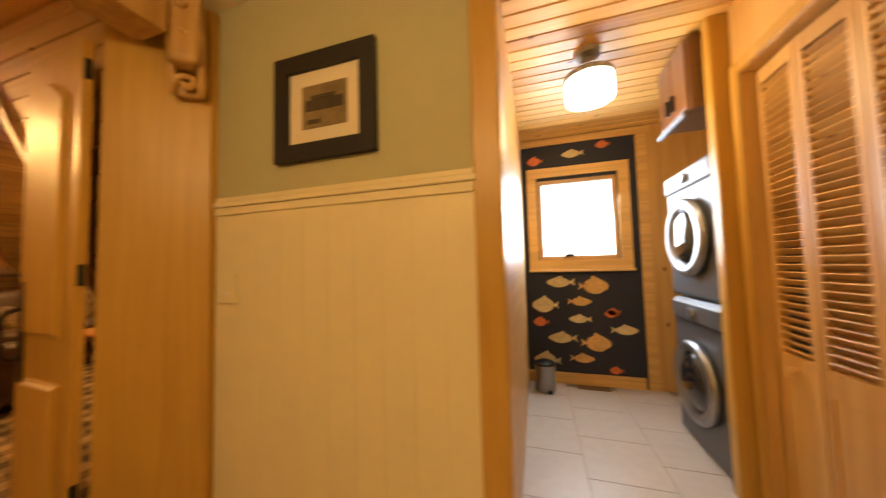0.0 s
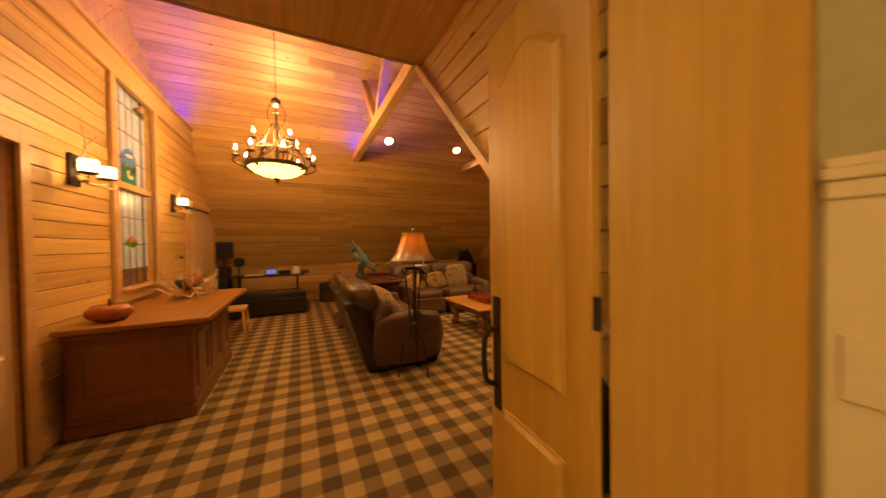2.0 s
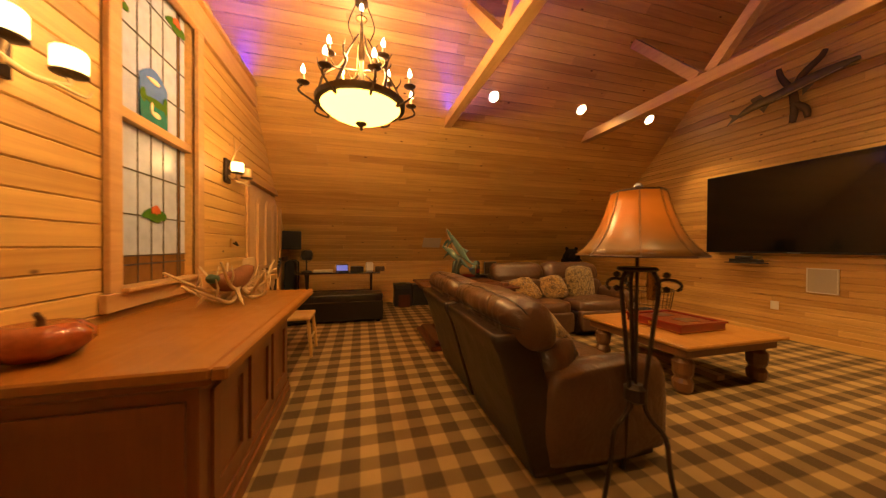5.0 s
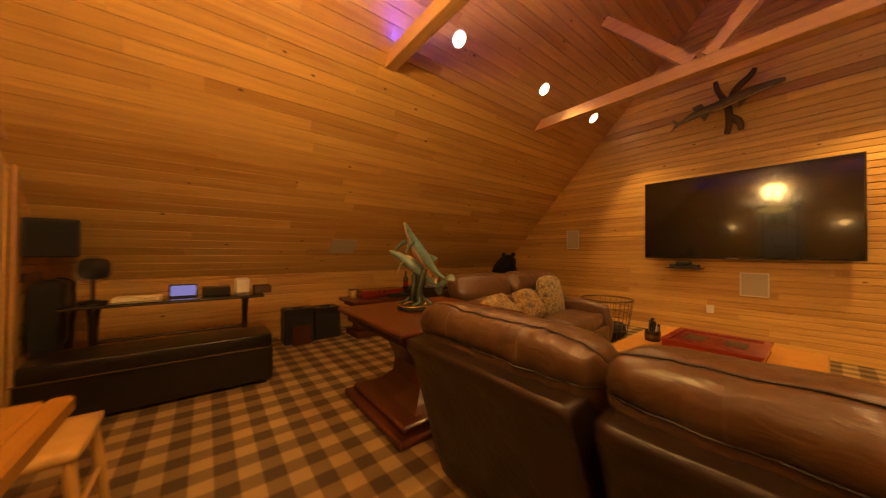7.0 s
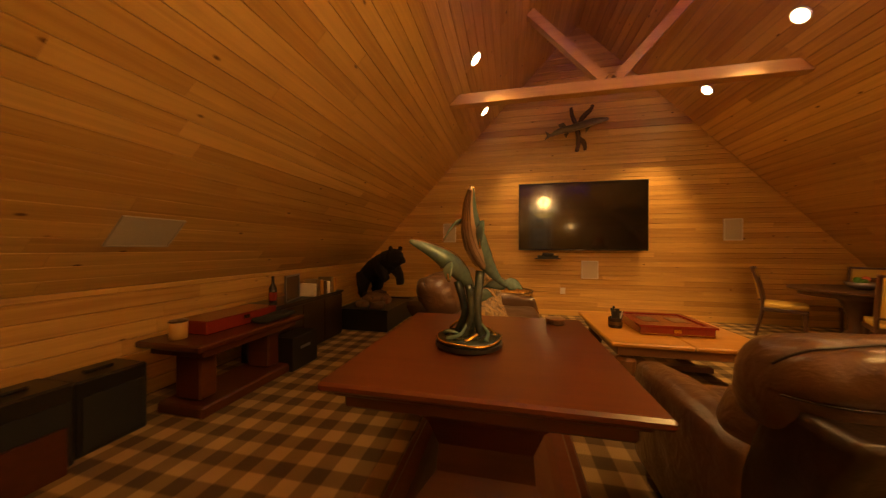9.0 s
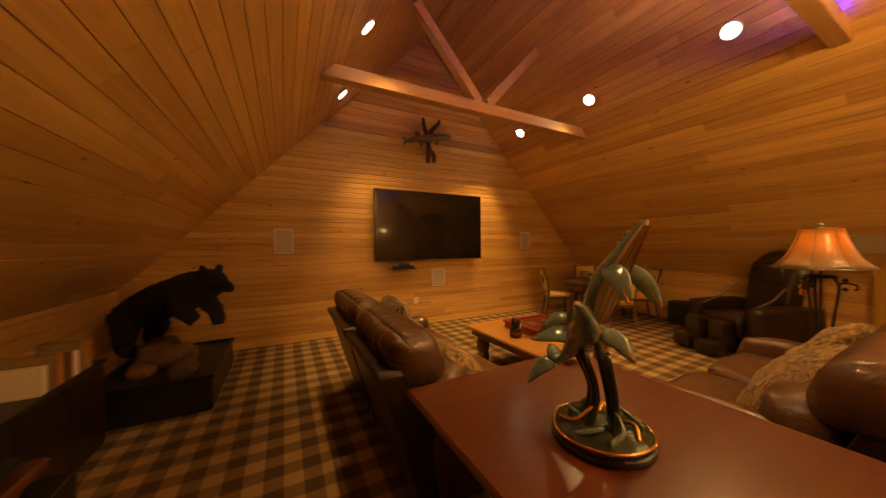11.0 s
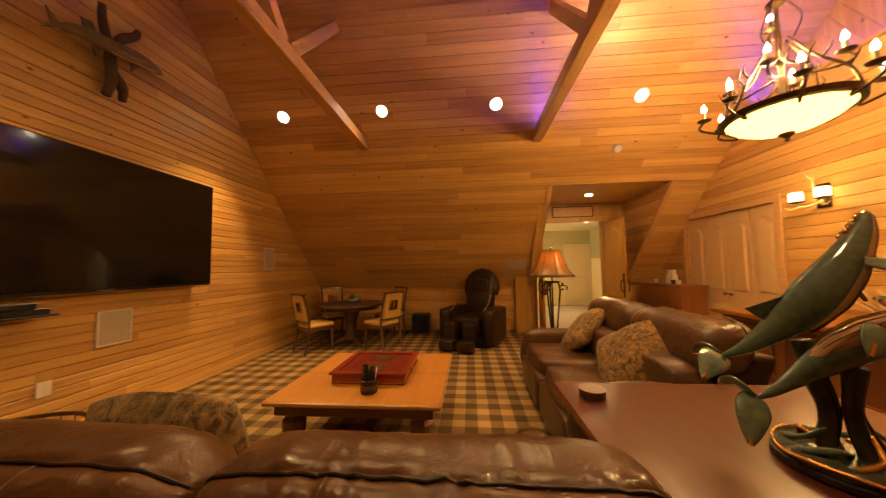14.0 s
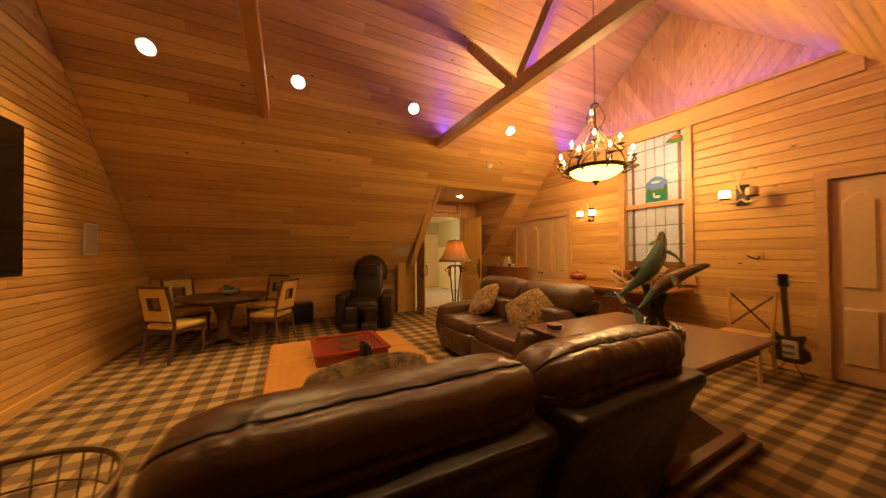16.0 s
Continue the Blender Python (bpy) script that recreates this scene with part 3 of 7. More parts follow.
# entrance recess: flat ceiling, cheeks, trims
XA = RX + ALC_D
bm = boxes(((XA + 0.03, ALC_Y0 - 0.1, ALC_Z + 0.006), (XE + 0.2, ALC_Y1 + 0.1, ALC_Z + 0.1)))
structure("ceiling_entrance", bm, pine_panel_x, "flat pine ceiling over the entrance")
for name, y0, y1 in (("wall_recess_south", ALC_Y0 - 0.12, ALC_Y0), ("wall_recess_north", ALC_Y1, ALC_Y1 + 0.12)):
    end = XE + 0.16 if y0 < 0 else -1.712
    cheek = [(XA + 0.02, ALC_Z + 0.02), (end, ALC_Z + 0.02), (end, 0.0), (min(end, XE - 0.01) - 0.002, 0.0), (min(end, XE - 0.01) - 0.002, KZ + 0.02)]
    structure(name, prism_y(bmesh.new(), cheek[::-1], y0, y1), pine_panel_x, "triangular pine cheek wall")
    n = math.hypot(1, K)
    inn = Vector((-K / n, 0, -1 / n))
    a, b = Vector((XA, 0, ALC_Z)), (Vector((XE - 0.01, 0, KZ + 0.01)) if y0 < 0 else Vector((-1.73, 0, ceiling_z(-1.73))))
    yy = y0 + 0.09 if y0 < 0 else y0 - 0.045
    pr = [a + Vector((0, yy, 0)) - inn * 0.02, a + Vector((0, yy, 0)) + inn * 0.02, a + Vector((0, yy + 0.075, 0)) + inn * 0.02, a + Vector((0, yy + 0.075, 0)) - inn * 0.02]
    structure("trim_recess", prism(bmesh.new(), pr, a, b), beam_wood)

bm = bmesh.new()
for yc, sg in ((ALC_Y0, 1), (ALC_Y1, -1)):
    z = KZ + 0.02
    while z < ALC_Z - 0.01:
        h = min(PITCH, ALC_Z - z)
        x0, x1, xe = RX + (RZ - z) / K + 0.01, RX + (RZ - z - h) / K + 0.01, (XE - 0.08 if sg > 0 else -1.715)
        t = 0.012
        lo = [(max(x1, x0 - 0.0), yc - sg * 0.002, z + 0.001), (xe, yc - sg * 0.002, z + 0.001), (xe, yc - sg * 0.002, z + h - 0.001), (x1, yc - sg * 0.002, z + h - 0.001)]
        hi = [(x0, yc + sg * t, z + 0.006), (xe, yc + sg * t, z + 0.006), (xe, yc + sg * t, z + h - 0.006), (x1, yc + sg * t, z + h - 0.006)]
        if x0 < xe:
            va, vb = [bm.verts.new(p) for p in lo], [bm.verts.new(p) for p in hi]
            bm.faces.new(vb)
            for k in range(4):
                bm.faces.new((va[k], va[(k + 1) % 4], vb[(k + 1) % 4], vb[k]))
        z += h
structure("trim_recess_boards", bm, pine_panel_x, "horizontal pine boards on the recess cheeks")

# door wall between room and hall
bm = bmesh.new()
for a, b, c, d in wall_with_holes(ALC_Y0, ALC_Y1, -0.1, ALC_Z, [(DOOR_Y0, DOOR_Y1, -0.1, DOOR_Z)]):
    box(bm, (XE - 0.07, a, c), (XE + 0.10, b, d))
structure("wall_entrance", bm, pine_z, "pine wall round the double doorway")
bm = boxes(((XE - 0.09, DOOR_Y0 - 0.10, 0), (XE - 0.072, DOOR_Y0 + 0.0, DOOR_Z + 0.1)), ((XE - 0.09, DOOR_Y0, DOOR_Z), (XE - 0.072, DOOR_Y1 - 0.01, DOOR_Z + 0.1)), bevel=0.004)
structure("trim_door", bm, pine_z)
vent = thing("transom_vent", "long cream vent grille with dark frame above the doorway", "vent")
part("panel", boxes(((XE - 0.088, 0.10, 2.44), (XE - 0.072, 0.92, 2.64))), beam_wood, vent)
part("frame", rect_ring(bmesh.new(), 0.08, 0.94, 2.42, 2.66, 0.022, lambda u, v, t: (t, u, v), XE - 0.10, XE - 0.072), dark_wood, vent)
can = thing("alcove_downlight", "small round lit downlight in the entrance ceiling", "downlight")
part("lens", lathe(bmesh.new(), [(0.0, 0), (0.065, 0.002), (0.065, 0.012)], 20, (-2.35, 0.45, ALC_Z - 0.008)), can_glow, can)

# hall and laundry
HE, HS, HN, HZ = 2.75, -1.5, 1.64, 2.62
structure("floor_hall", boxes(((XE + 0.06, HS - 0.1, -0.2), (HE + 0.1, 4.1, -0.004))), grout, "pale grey stone tile floor")
structure("ceiling_hall", boxes(((XE + 0.02, HS - 0.1, HZ), (HE + 0.1, HN + 0.1, HZ + 0.1))), cream, "plain cream hall ceiling")


def hall_wall(name, u0, u1, place, holes=(), mat=green_wall):
    bm = bmesh.new()
    for a, b, c, d in wall_with_holes(u0, u1, -0.05, HZ, list(holes)):
        p, q = Vector(place(a, 0)), Vector(place(b, 0.1))
        box(bm, (min(p.x, q.x), min(p.y, q.y), c), (max(p.x, q.x), max(p.y, q.y), d))
    return structure(name, bm, mat, "sage painted hall wall")


def wainscot(wall, u0, u1, place, top=1.60):
    """Upright cream boards with a moulded rail, standing proud of the wall by place(u, t)."""
    n = max(1, round((u1 - u0) / 0.14))
    w = (u1 - u0) / n
    for i in range(n):
        a, b = u0 + i * w, u0 + (i + 1) * w
        prof = [(a + 0.0003, 0), (b - 0.0003, 0), (b - 0.0003, 0.013), (b - 0.0013, 0.014), (a + 0.0013, 0.014), (a + 0.0003, 0.013)]
        pts = [(*place(u, t), 0.12) for u, t in prof]
        part("panel_board", prism(bmesh.new(), pts, (0, 0, 0.12), (0, 0, top - 0.05)), cream, wall)
    for name, z0, z1, t in (("chair_rail", top - 0.07, top - 0.03, 0.024), ("chair_rail_cap", top - 0.03, top - 0.004, 0.034), ("chair_rail_lip", top - 0.004, top + 0.02, 0.022), ("skirting", 0.0, 0.12, 0.02)):
        p, q = place(u0, 0.001), place(u1, t)
        part(name, boxes(((min(p[0], q[0]), min(p[1], q[1]), z0), (max(p[0], q[0]), max(p[1], q[1]), z1)), bevel=0.004), cream, wall)


pw = hall_wall("wall_hall_north", XE + 0.09, -0.06, lambda u, t: (u, HN + t))
wainscot(pw, XE + 0.105, -0.065, lambda u, t: (u, HN - t))
ew = hall_wall("wall_hall_east", HS, HN, lambda u, t: (HE + t, u))
wainscot(ew, HS + 0.1, HN - 0.02, lambda u, t: (HE - t, u))
sw = hall_wall("wall_hall_south", XE + 0.1, HE, lambda u, t: (u, HS - t))
wainscot(sw, 0.3, HE - 0.03, lambda u, t: (u, HS + t))
hall_wall("wall_hall_west", HS, ALC_Y0 + 0.1, lambda u, t: (XE + 0.17 - t, u))
# laundry passage
LX0, LX1, LY = 0.01, 1.18, 3.95
structure("wall_laundry_west", boxes(((LX0 - 0.11, HN + 0.1, 0), (LX0, LY, HZ))), pine_y, "pine wall")
bm = bmesh.new()
WL = (0.17, 0.94, 1.275, 2.14)
for a, b, c, d in wall_with_holes(LX0 - 0.1, 2.0, -0.05, HZ, [WL]):
    box(bm, (a, LY, c), (b, LY + 0.12, d))
wall_laundry = structure("wall_laundry_north", bm, paper_navy, "navy wallpaper with coral and ochre fish")
structure("wall_laundry_east", boxes(((LX1 + 0.72, 1.2, 0), (LX1 + 0.84, LY, HZ))), pine_y, "pine wall")
bm = bmesh.new()
CL = (1.42, 2.44, 0.0, 2.21)
for a, b, c, d in wall_with_holes(0.7, 2.5, -0.05, HZ, [(CL[0], CL[1], -0.05, CL[3])]):
    box(bm, (LX1, a, c), (LX1 + 0.09, b, d))
structure("wall_closet", bm, pine_z, "pine wall with a louvred closet")
structure("wall_hall_return", boxes(((LX1 + 0.09, HN, 0), (HE, HN + 0.1, HZ))), green_wall)
bm = bmesh.new()
y = HN
while y < LY:
    prof = [(LX0, y + s, HZ - 0.02 + 0.018 - t) for t, s in board_profile(0.1, 0.018, 0.008)]
    prism(bm, prof, (LX0, 0, 0), (1.9, 0, 0))
    y += 0.1
structure("ceiling_laundry", bm, pine_panel_x, "varnished pine board ceiling")
structure("ceiling_laundry_backing", boxes(((LX0 - 0.1, HN, HZ + 0.002), (2.1, LY + 0.1, HZ + 0.1))), pine_panel_x)
trims = boxes(((-0.075, HN - 0.03, 0), (LX0 + 0.02, HN + 0.12, HZ)), ((LX1 - 0.09, 2.51, 0), (LX1 + 0.02, 2.58, HZ)), ((LX1 - 0.015, 2.44, 0), (LX1 - 0.002, 2.505, 2.28)), ((LX1 - 0.015, 1.2, 2.21), (LX1 - 0.002, 2.44, 2.28)), bevel=0.006)
structure("trim_posts", trims, post_wood, "knotty pine corner posts")
jamb = [(-1.70, 1.335), (-1.412, 1.605), (-1.412, 1.78), (-1.70, 1.78)]
bm = prism(bmesh.new(), [(x, y, 0) for x, y in jamb], (0, 0, 0), (0, 0, 2.60))
structure("trim_entrance_post", bm, post_wood, "broad splayed pine post beside the doorway")
bm = rect_ring(bmesh.new(), WL[0] - 0.11, WL[1] + 0.11, WL[2] - 0.10, WL[3] + 0.13, 0.10, lambda u, v, t: (u, t, v), LY - 0.02, LY - 0.001)
box(bm, (WL[0] - 0.12, LY - 0.04, WL[2] - 0.125), (WL[1] + 0.12, LY - 0.001, WL[2] - 0.101), 0.004)
structure("trim_window", bm, pine_x)
structure("trim_laundry_skirting", boxes(((LX0, LY - 0.018, 0), (1.1, LY - 0.001, 0.11)), ((LX0, LY - 0.018, 2.52), (1.25, LY - 0.001, HZ - 0.03)), ((1.12, LY - 0.02, 0), (1.21, LY - 0.001, 2.52))), pine_x)
structure("trim_laundry_panel", boxes(((1.211, LY - 0.014, 0.0), (1.89, LY - 0.001, 2.60)), bevel=0.003), pine_z, "upright pine boards beside the wallpaper")
win = tagged(thing("window_1", "small bright laundry window with a garden view", "window"), kind="structure")
part("window_frame", rect_ring(bmesh.new(), WL[0], WL[1], WL[2], WL[3], 0.04, lambda u, v, t: (u, t, v), LY + 0.02, LY + 0.06), beam_wood, win)
part("handle", boxes(((0.42, LY - 0.01, WL[2] + 0.04), (0.52, LY + 0.02, WL[2] + 0.06))), black, win)
tagged(mesh_object("backdrop", boxes(((-1.2, LY + 0.7, 0.2), (2.4, LY + 0.72, 3.6))), daylight), "bright daylit garden haze", kind="structure")

# trusses
for ty in (1.70, 4.36):
    t = thing("roof_truss", "pale fir roof truss with two raking struts", "truss", group="roof trusses")
    zb, w = 3.25, 0.13
    half = (RZ - zb) / K
    hh = 0.15
    bm = prism_y(bmesh.new(), [(RX - half, zb), (RX + half, zb), (RX + half - hh / K, zb + hh), (RX - half + hh / K, zb + hh)], ty - w / 2, ty + w / 2)
    bmesh.ops.bevel(bm, geom=list(bm.edges), offset=0.008, segments=1, affect="EDGES")
    part("bottom_chord", bm, beam_wood, t)
    for s in (-1, 1):
        a, b = Vector((RX + s * 0.07, ty, zb + hh)), Vector((RX + s * 0.98, ty, RZ - K * 0.98))
        d = (b - a).normalized()
        side = Vector((d.z, 0, -d.x)) * 0.06
        pr = [a + side + Vector((0, -0.05, 0)), a - side + Vector((0, -0.05, 0)), a - side + Vector((0, 0.05, 0)), a + side + Vector((0, 0.05, 0))]
        part("strut", prism(bmesh.new(), pr, a, b), beam_wood, t)
    if ty < 2:
        strip = thing("led_strip", "blue light strip lying along the truss beam", "light")
        part("strip", boxes(((RX - 1.84, ty - 0.045, zb + hh + 0.001), (RX - 0.3, ty - 0.025, zb + hh + 0.012)), ((RX + 0.3, ty - 0.045, zb + hh + 0.001), (RX + 1.84, ty - 0.025, zb + hh + 0.012))), blue_led, strip)

structure("baseboard", boxes(((XW, YN - 0.022, 0), (XE, YN - 0.003, 0.10))), pine_panel_x)

# recessed lights
for side, cans in ((-1, CANS_W), (1, CANS_E)):
    for cx, cy in cans:
        tilt = side * math.degrees(math.atan(K))
        m = pose(cx, cy, ceiling_z(cx), 0, tilt, 0)
        t = thing("recessed_downlight", "round lit downlight set in the sloping pine ceiling", "downlight", m, "ceiling downlights")
        part("lens", lathe(bmesh.new(), [(0.0, -0.030), (0.075, -0.030), (0.075, -0.020)], 20), can_glow, t)
        part("trim_ring", lathe(bmesh.new(), [(0.078, -0.026), (0.095, -0.026), (0.095, -0.016), (0.078, -0.016)], 20), white_plastic, t)

# walls faced with boards
def board_row(wall, u0, u1, z, h, place, mat, rng, lo=1.4, hi=3.4, groove=0.008):
    """One course of planks; place(u, t) gives x and y, t metres proud of the wall."""
    u = u0
    while u < u1 - 0.01:
        e = min(u1, u + rng.uniform(lo, hi))
        if u1 - e < 0.35:
            e = u1
        pts = [(*place(u + 0.0008, t - 0.002), z + s) for t, s in board_profile(h, 0.018, groove)]
        a, b = Vector((*place(u, 0), 0)), Vector((*place(e - 0.0016, 0), 0))
        part("plank", prism(bmesh.new(), pts, a, b), mat, wall)
        u = e


def clad_south():
    rng = random.Random(9)
    z = 0.0
    holes = [(WIN[0] - 0.1, WIN[1] + 0.1, WIN[2] - 0.14, WIN[3] + 0.02), (CLOSET_A[0] - 0.09, CLOSET_A[1] + 0.09, 0, 2.24), (CLOSET_B[0] - 0.09, CLOSET_B[1] + 0.09, 0, 2.24)]
    while z < LEDGE - 0.23:
        h = min(PITCH, LEDGE - 0.22 - z)
        d = min(4.27, (RZ - z - h * 0.5) / K) + 0.02
        cuts = sorted(hh for hh in holes if hh[2] < z + h * 0.5 < hh[3])
        u = RX - d
        for c in cuts + [(RX + d, 0)]:
            if c[0] - u > 0.03:
                board_row(wall_south, u, c[0], z, h, lambda q, t: (q, YS - 0.02 + t), pine_x, rng)
            u = c[1] if c[1] else u
        z += h


def clad_north():
    rng = random.Random(5)
    z = 0.0
    while z < RZ - 0.1:
        pitch = 0.085 if z < 3.0 else PITCH
        d = min(4.27, (RZ - z - pitch * 0.5) / K) + 0.02
        board_row(wall_north, RX - d, RX + d, z, pitch, lambda q, t: (q, YN + 0.02 - t), pine_x, rng, 2.2, 5.5, 0.010)
        z += pitch


def clad_knee(wall, x, sign, spans):
    rng = random.Random(7)
    z = 0.0
    while z < KZ - 0.02:
        h = min(PITCH, KZ - z)
        for y0, y1 in spans:
            board_row(wall, y0, y1, z, h, lambda q, t: (x + sign * (t - 0.02), q), pine_y, rng)
        z += h


def tile_floor():
    hall = bpy.data.objects["floor_hall"]
    base = boxes(((0.002, 0.002, -0.004), (0.448, 0.448, 0.0)), bevel=0.0015)
    me = bpy.data.meshes.new("tile")
    base.to_mesh(me)
    base.free()
    me.materials.append(tile)
    for i in range(10):
        for j in range(13):
            x, y = XE + 0.07 + i * 0.45, -1.55 + j * 0.45 + (0.225 if i % 2 else 0)
            if x > HE - 0.2 or y > LY - 0.3 or (y > HN - 0.2 and (x < -0.3 or x > 1.8)):
                continue
            ob = new("tile", me)
            ob.location = (x, y, 0)
            ob.parent = hall


# ---- doors and window ----
def arched_panel(bm, u0, u1, v0, v1, place, arch=0.05, t=0.018, inset=0.0):
    """A raised field with an arched head."""
    n = 8
    pts = [(u0, v0), (u1, v0)] + [(u1 + (u0 - u1) * k / n, v1 + arch * math.sin(math.pi * k / n)) for k in range(n + 1)]
    lo = [bm.verts.new(place(u, v, 0.0)) for u, v in pts]
    cu, cv = (u0 + u1) / 2, (v0 + v1) / 2
    sh = [bm.verts.new(place(u + (0.018 if u < cu else -0.018), v + (0.018 if v < cv else -0.018), t)) for u, v in pts]
    for i in range(len(pts)):
        bm.faces.new((lo[i], lo[(i + 1) % len(pts)], sh[(i + 1) % len(pts)], sh[i]))
    bm.faces.new(sh)


def panel_leaf(parent, name, w, h, mat, knob=None, thick=0.035, knob_mat=None):
    """A door leaf: local x across, z up, face towards +y; arched upper and square lower raised panels on both faces."""
    leaf = part(name, boxes(((0, -thick / 2, 0), (w, thick / 2, h)), bevel=0.003), mat, parent)
    m = w * 0.2
    for sgn in (1, -1):
        bm = bmesh.new()
        place = lambda u, v, t: Vector((u, sgn * (thick / 2 + t + 0.0005), v))
        arched_panel(bm, m, w - m, 0.18, 0.78, place, 0.0)
        arched_panel(bm, m, w - m, 0.98, h - 0.24, place, 0.09)
        part("raised_panel", bm, mat, leaf)
        bm = bmesh.new()
        for z0, z1, arch in ((0.18, 0.78, 0.0), (0.98, h - 0.24, 0.09)):
            n = 8
            loop = [(m, z0), (w - m, z0)] + [(w - m + (2 * m - w) * k / n, z1 + arch * math.sin(math.pi * k / n)) for k in range(n + 1)] + [(m, z0)]
            tube(bm, [(u, sgn * thick / 2, v) for u, v in loop], 0.008, 6)
        part("moulding", bm, mat, leaf)
    if knob is not None:
        part("knob", lathe(bmesh.new(), [(0.012, 0), (0.008, 0.02), (0.02, 0.03), (0.022, 0.042), (0.012, 0.05)], 12), knob_mat or bronze, leaf).matrix_basis = pose(knob, thick / 2, 0.92, -90, 0, 0)
    return leaf


def closet(name, x0, x1, h):
    w = (x1 - x0) / 4
    d = tagged(thing(name, "closed four-leaf bifold closet doors with arched panels", "closet door"), kind="structure")
    for i in range(4):
        leaf = panel_leaf(d, "leaf", w - 0.006, h - 0.01, door_paint, knob=w - 0.05 if i == 1 else (0.05 if i == 2 else None))
        leaf.matrix_basis = pose(x0 + i * w + 0.003, YS - 0.055, 0.005)
    bm = boxes(((x0 - 0.09, YS - 0.001, 0), (x0, YS + 0.024, h + 0.09)), ((x1, YS - 0.001, 0), (x1 + 0.09, YS + 0.024, h + 0.09)), ((x0, YS - 0.001, h), (x1, YS + 0.024, h + 0.09)), bevel=0.004)
    part("casing", bm, beam_wood, d)
    structure("closet_back", boxes(((x0 - 0.1, YS - 0.2, -0.05), (x1 + 0.1, YS - 0.15, h + 0.1))), pine_panel_x)


closet("door_1", *CLOSET_A[:2], CLOSET_A[3])
closet("door_2", *CLOSET_B[:2], CLOSET_B[3])

for label, px, py, turn, lw in (("door_3", -1.705, 1.290, 177, 0.51), ("door_4", XE - 0.10, DOOR_Y0 - 0.03, 184, 0.70)):
    d = tagged(thing(label, "pine door leaf with arched panels, standing open", "door", pose(px, py, 0.01, 0, 0, turn)), kind="structure")
    leaf = panel_leaf(d, "leaf", lw, 2.28, post_wood)
    for z in (0.3, 1.2, 2.1):
        part("hinge", boxes(((-0.010, -0.008, z), (0.004, 0.014, z + 0.09))), black, d)
    hb = tube(bmesh.new(), smooth_path([(lw - 0.05, 0.02, 0.86), (lw - 0.05, 0.075, 0.90), (lw - 0.05, 0.075, 1.06), (lw - 0.05, 0.02, 1.10)], 4), 0.011, 8)
    tube(hb, smooth_path([(lw - 0.05, -0.02, 0.86), (lw - 0.05, -0.075, 0.90), (lw - 0.05, -0.075, 1.06), (lw - 0.05, -0.02, 1.10)], 4), 0.011, 8)
    box(hb, (lw - 0.075, -0.024, 0.76), (lw - 0.025, 0.024, 1.22), 0.004)
    part("pull_handle", hb, iron, d, "black iron pull handle")

# art glass window
wd = tagged(thing("window_2", "tall art glass window with a swan lake and water lilies", "window"), kind="structure")
x0, x1, z0, z1 = WIN
zm0, zm1 = 2.10, 2.17
yg = YS - 0.075
structure("window_2_back", boxes(((x0 - 0.05, YS - 0.19, z0 - 0.05), (x1 + 0.05, YS - 0.15, z1 + 0.05))), pine_panel_x)
bm = boxes(((x0 - 0.10, YS - 0.001, z0 - 0.02), (x0, YS + 0.033, LEDGE - 0.221)), ((x1, YS - 0.001, z0 - 0.02), (x1 + 0.10, YS + 0.033, LEDGE - 0.221)), ((x0 - 0.13, YS - 0.001, z0 - 0.13), (x1 + 0.13, YS + 0.035, z0 - 0.02)), ((x0 - 0.02, YS - 0.05, z0 - 0.022), (x1 + 0.02, YS + 0.075, z0 + 0.004)), bevel=0.004)
part("window_casing", bm, beam_wood, wd)
part("meeting_rail", boxes(((x0, YS - 0.09, zm0), (x1, YS - 0.02, zm1)), bevel=0.004), beam_wood, wd)
xs = [x0, x0 + 0.08, x0 + 0.115, x0 + 0.30, x0 + 0.44, x0 + 0.58, x1 - 0.115, x1 - 0.08, x1]
zs_low = [z0, 1.16, 1.22, 1.50, 1.80, zm0]
zs_up = [zm1, 2.45, 2.75, 3.05, z1]
lines = bmesh.new()
rng = random.Random(3)
for zs in (zs_low, zs_up):
    for c, d in zip(zs, zs[1:]):
        for a, b in zip(xs, xs[1:]):
            mat = art_brown if (abs(a - xs[1]) < 0.01 or abs(a - xs[6]) < 0.01) or (zs is zs_low and c < 1.2) else art_white
            part("pane", boxes(((a + 0.002, yg - 0.003 + rng.uniform(-0.001, 0.001), c + 0.002), (b - 0.002, yg + 0.003, d - 0.002))), mat, wd)
    for c in zs[1:-1]:
        box(lines, (x0, yg - 0.006, c - 0.005), (x1, yg + 0.007, c + 0.005))
    for a in xs[1:-1]:
        box(lines, (a - 0.004, yg - 0.006, zs[0]), (a + 0.004, yg + 0.0065, zs[-1]))
part("lead_came", lines, lead, wd)


def petal(bm, cx, cz, w, h, y, ang=0.0, n=10):
    pts = []
    for k in range(n):
        a = 2 * math.pi * k / n
        u, v = w * math.cos(a), h * math.sin(a) * (1 - 0.35 * math.cos(a))
        pts.append((cx + u * math.cos(ang) - v * math.sin(ang), y, cz + u * math.sin(ang) + v * math.cos(ang)))
    prism(bm, pts, (0, y, 0), (0, y + 0.006, 0))


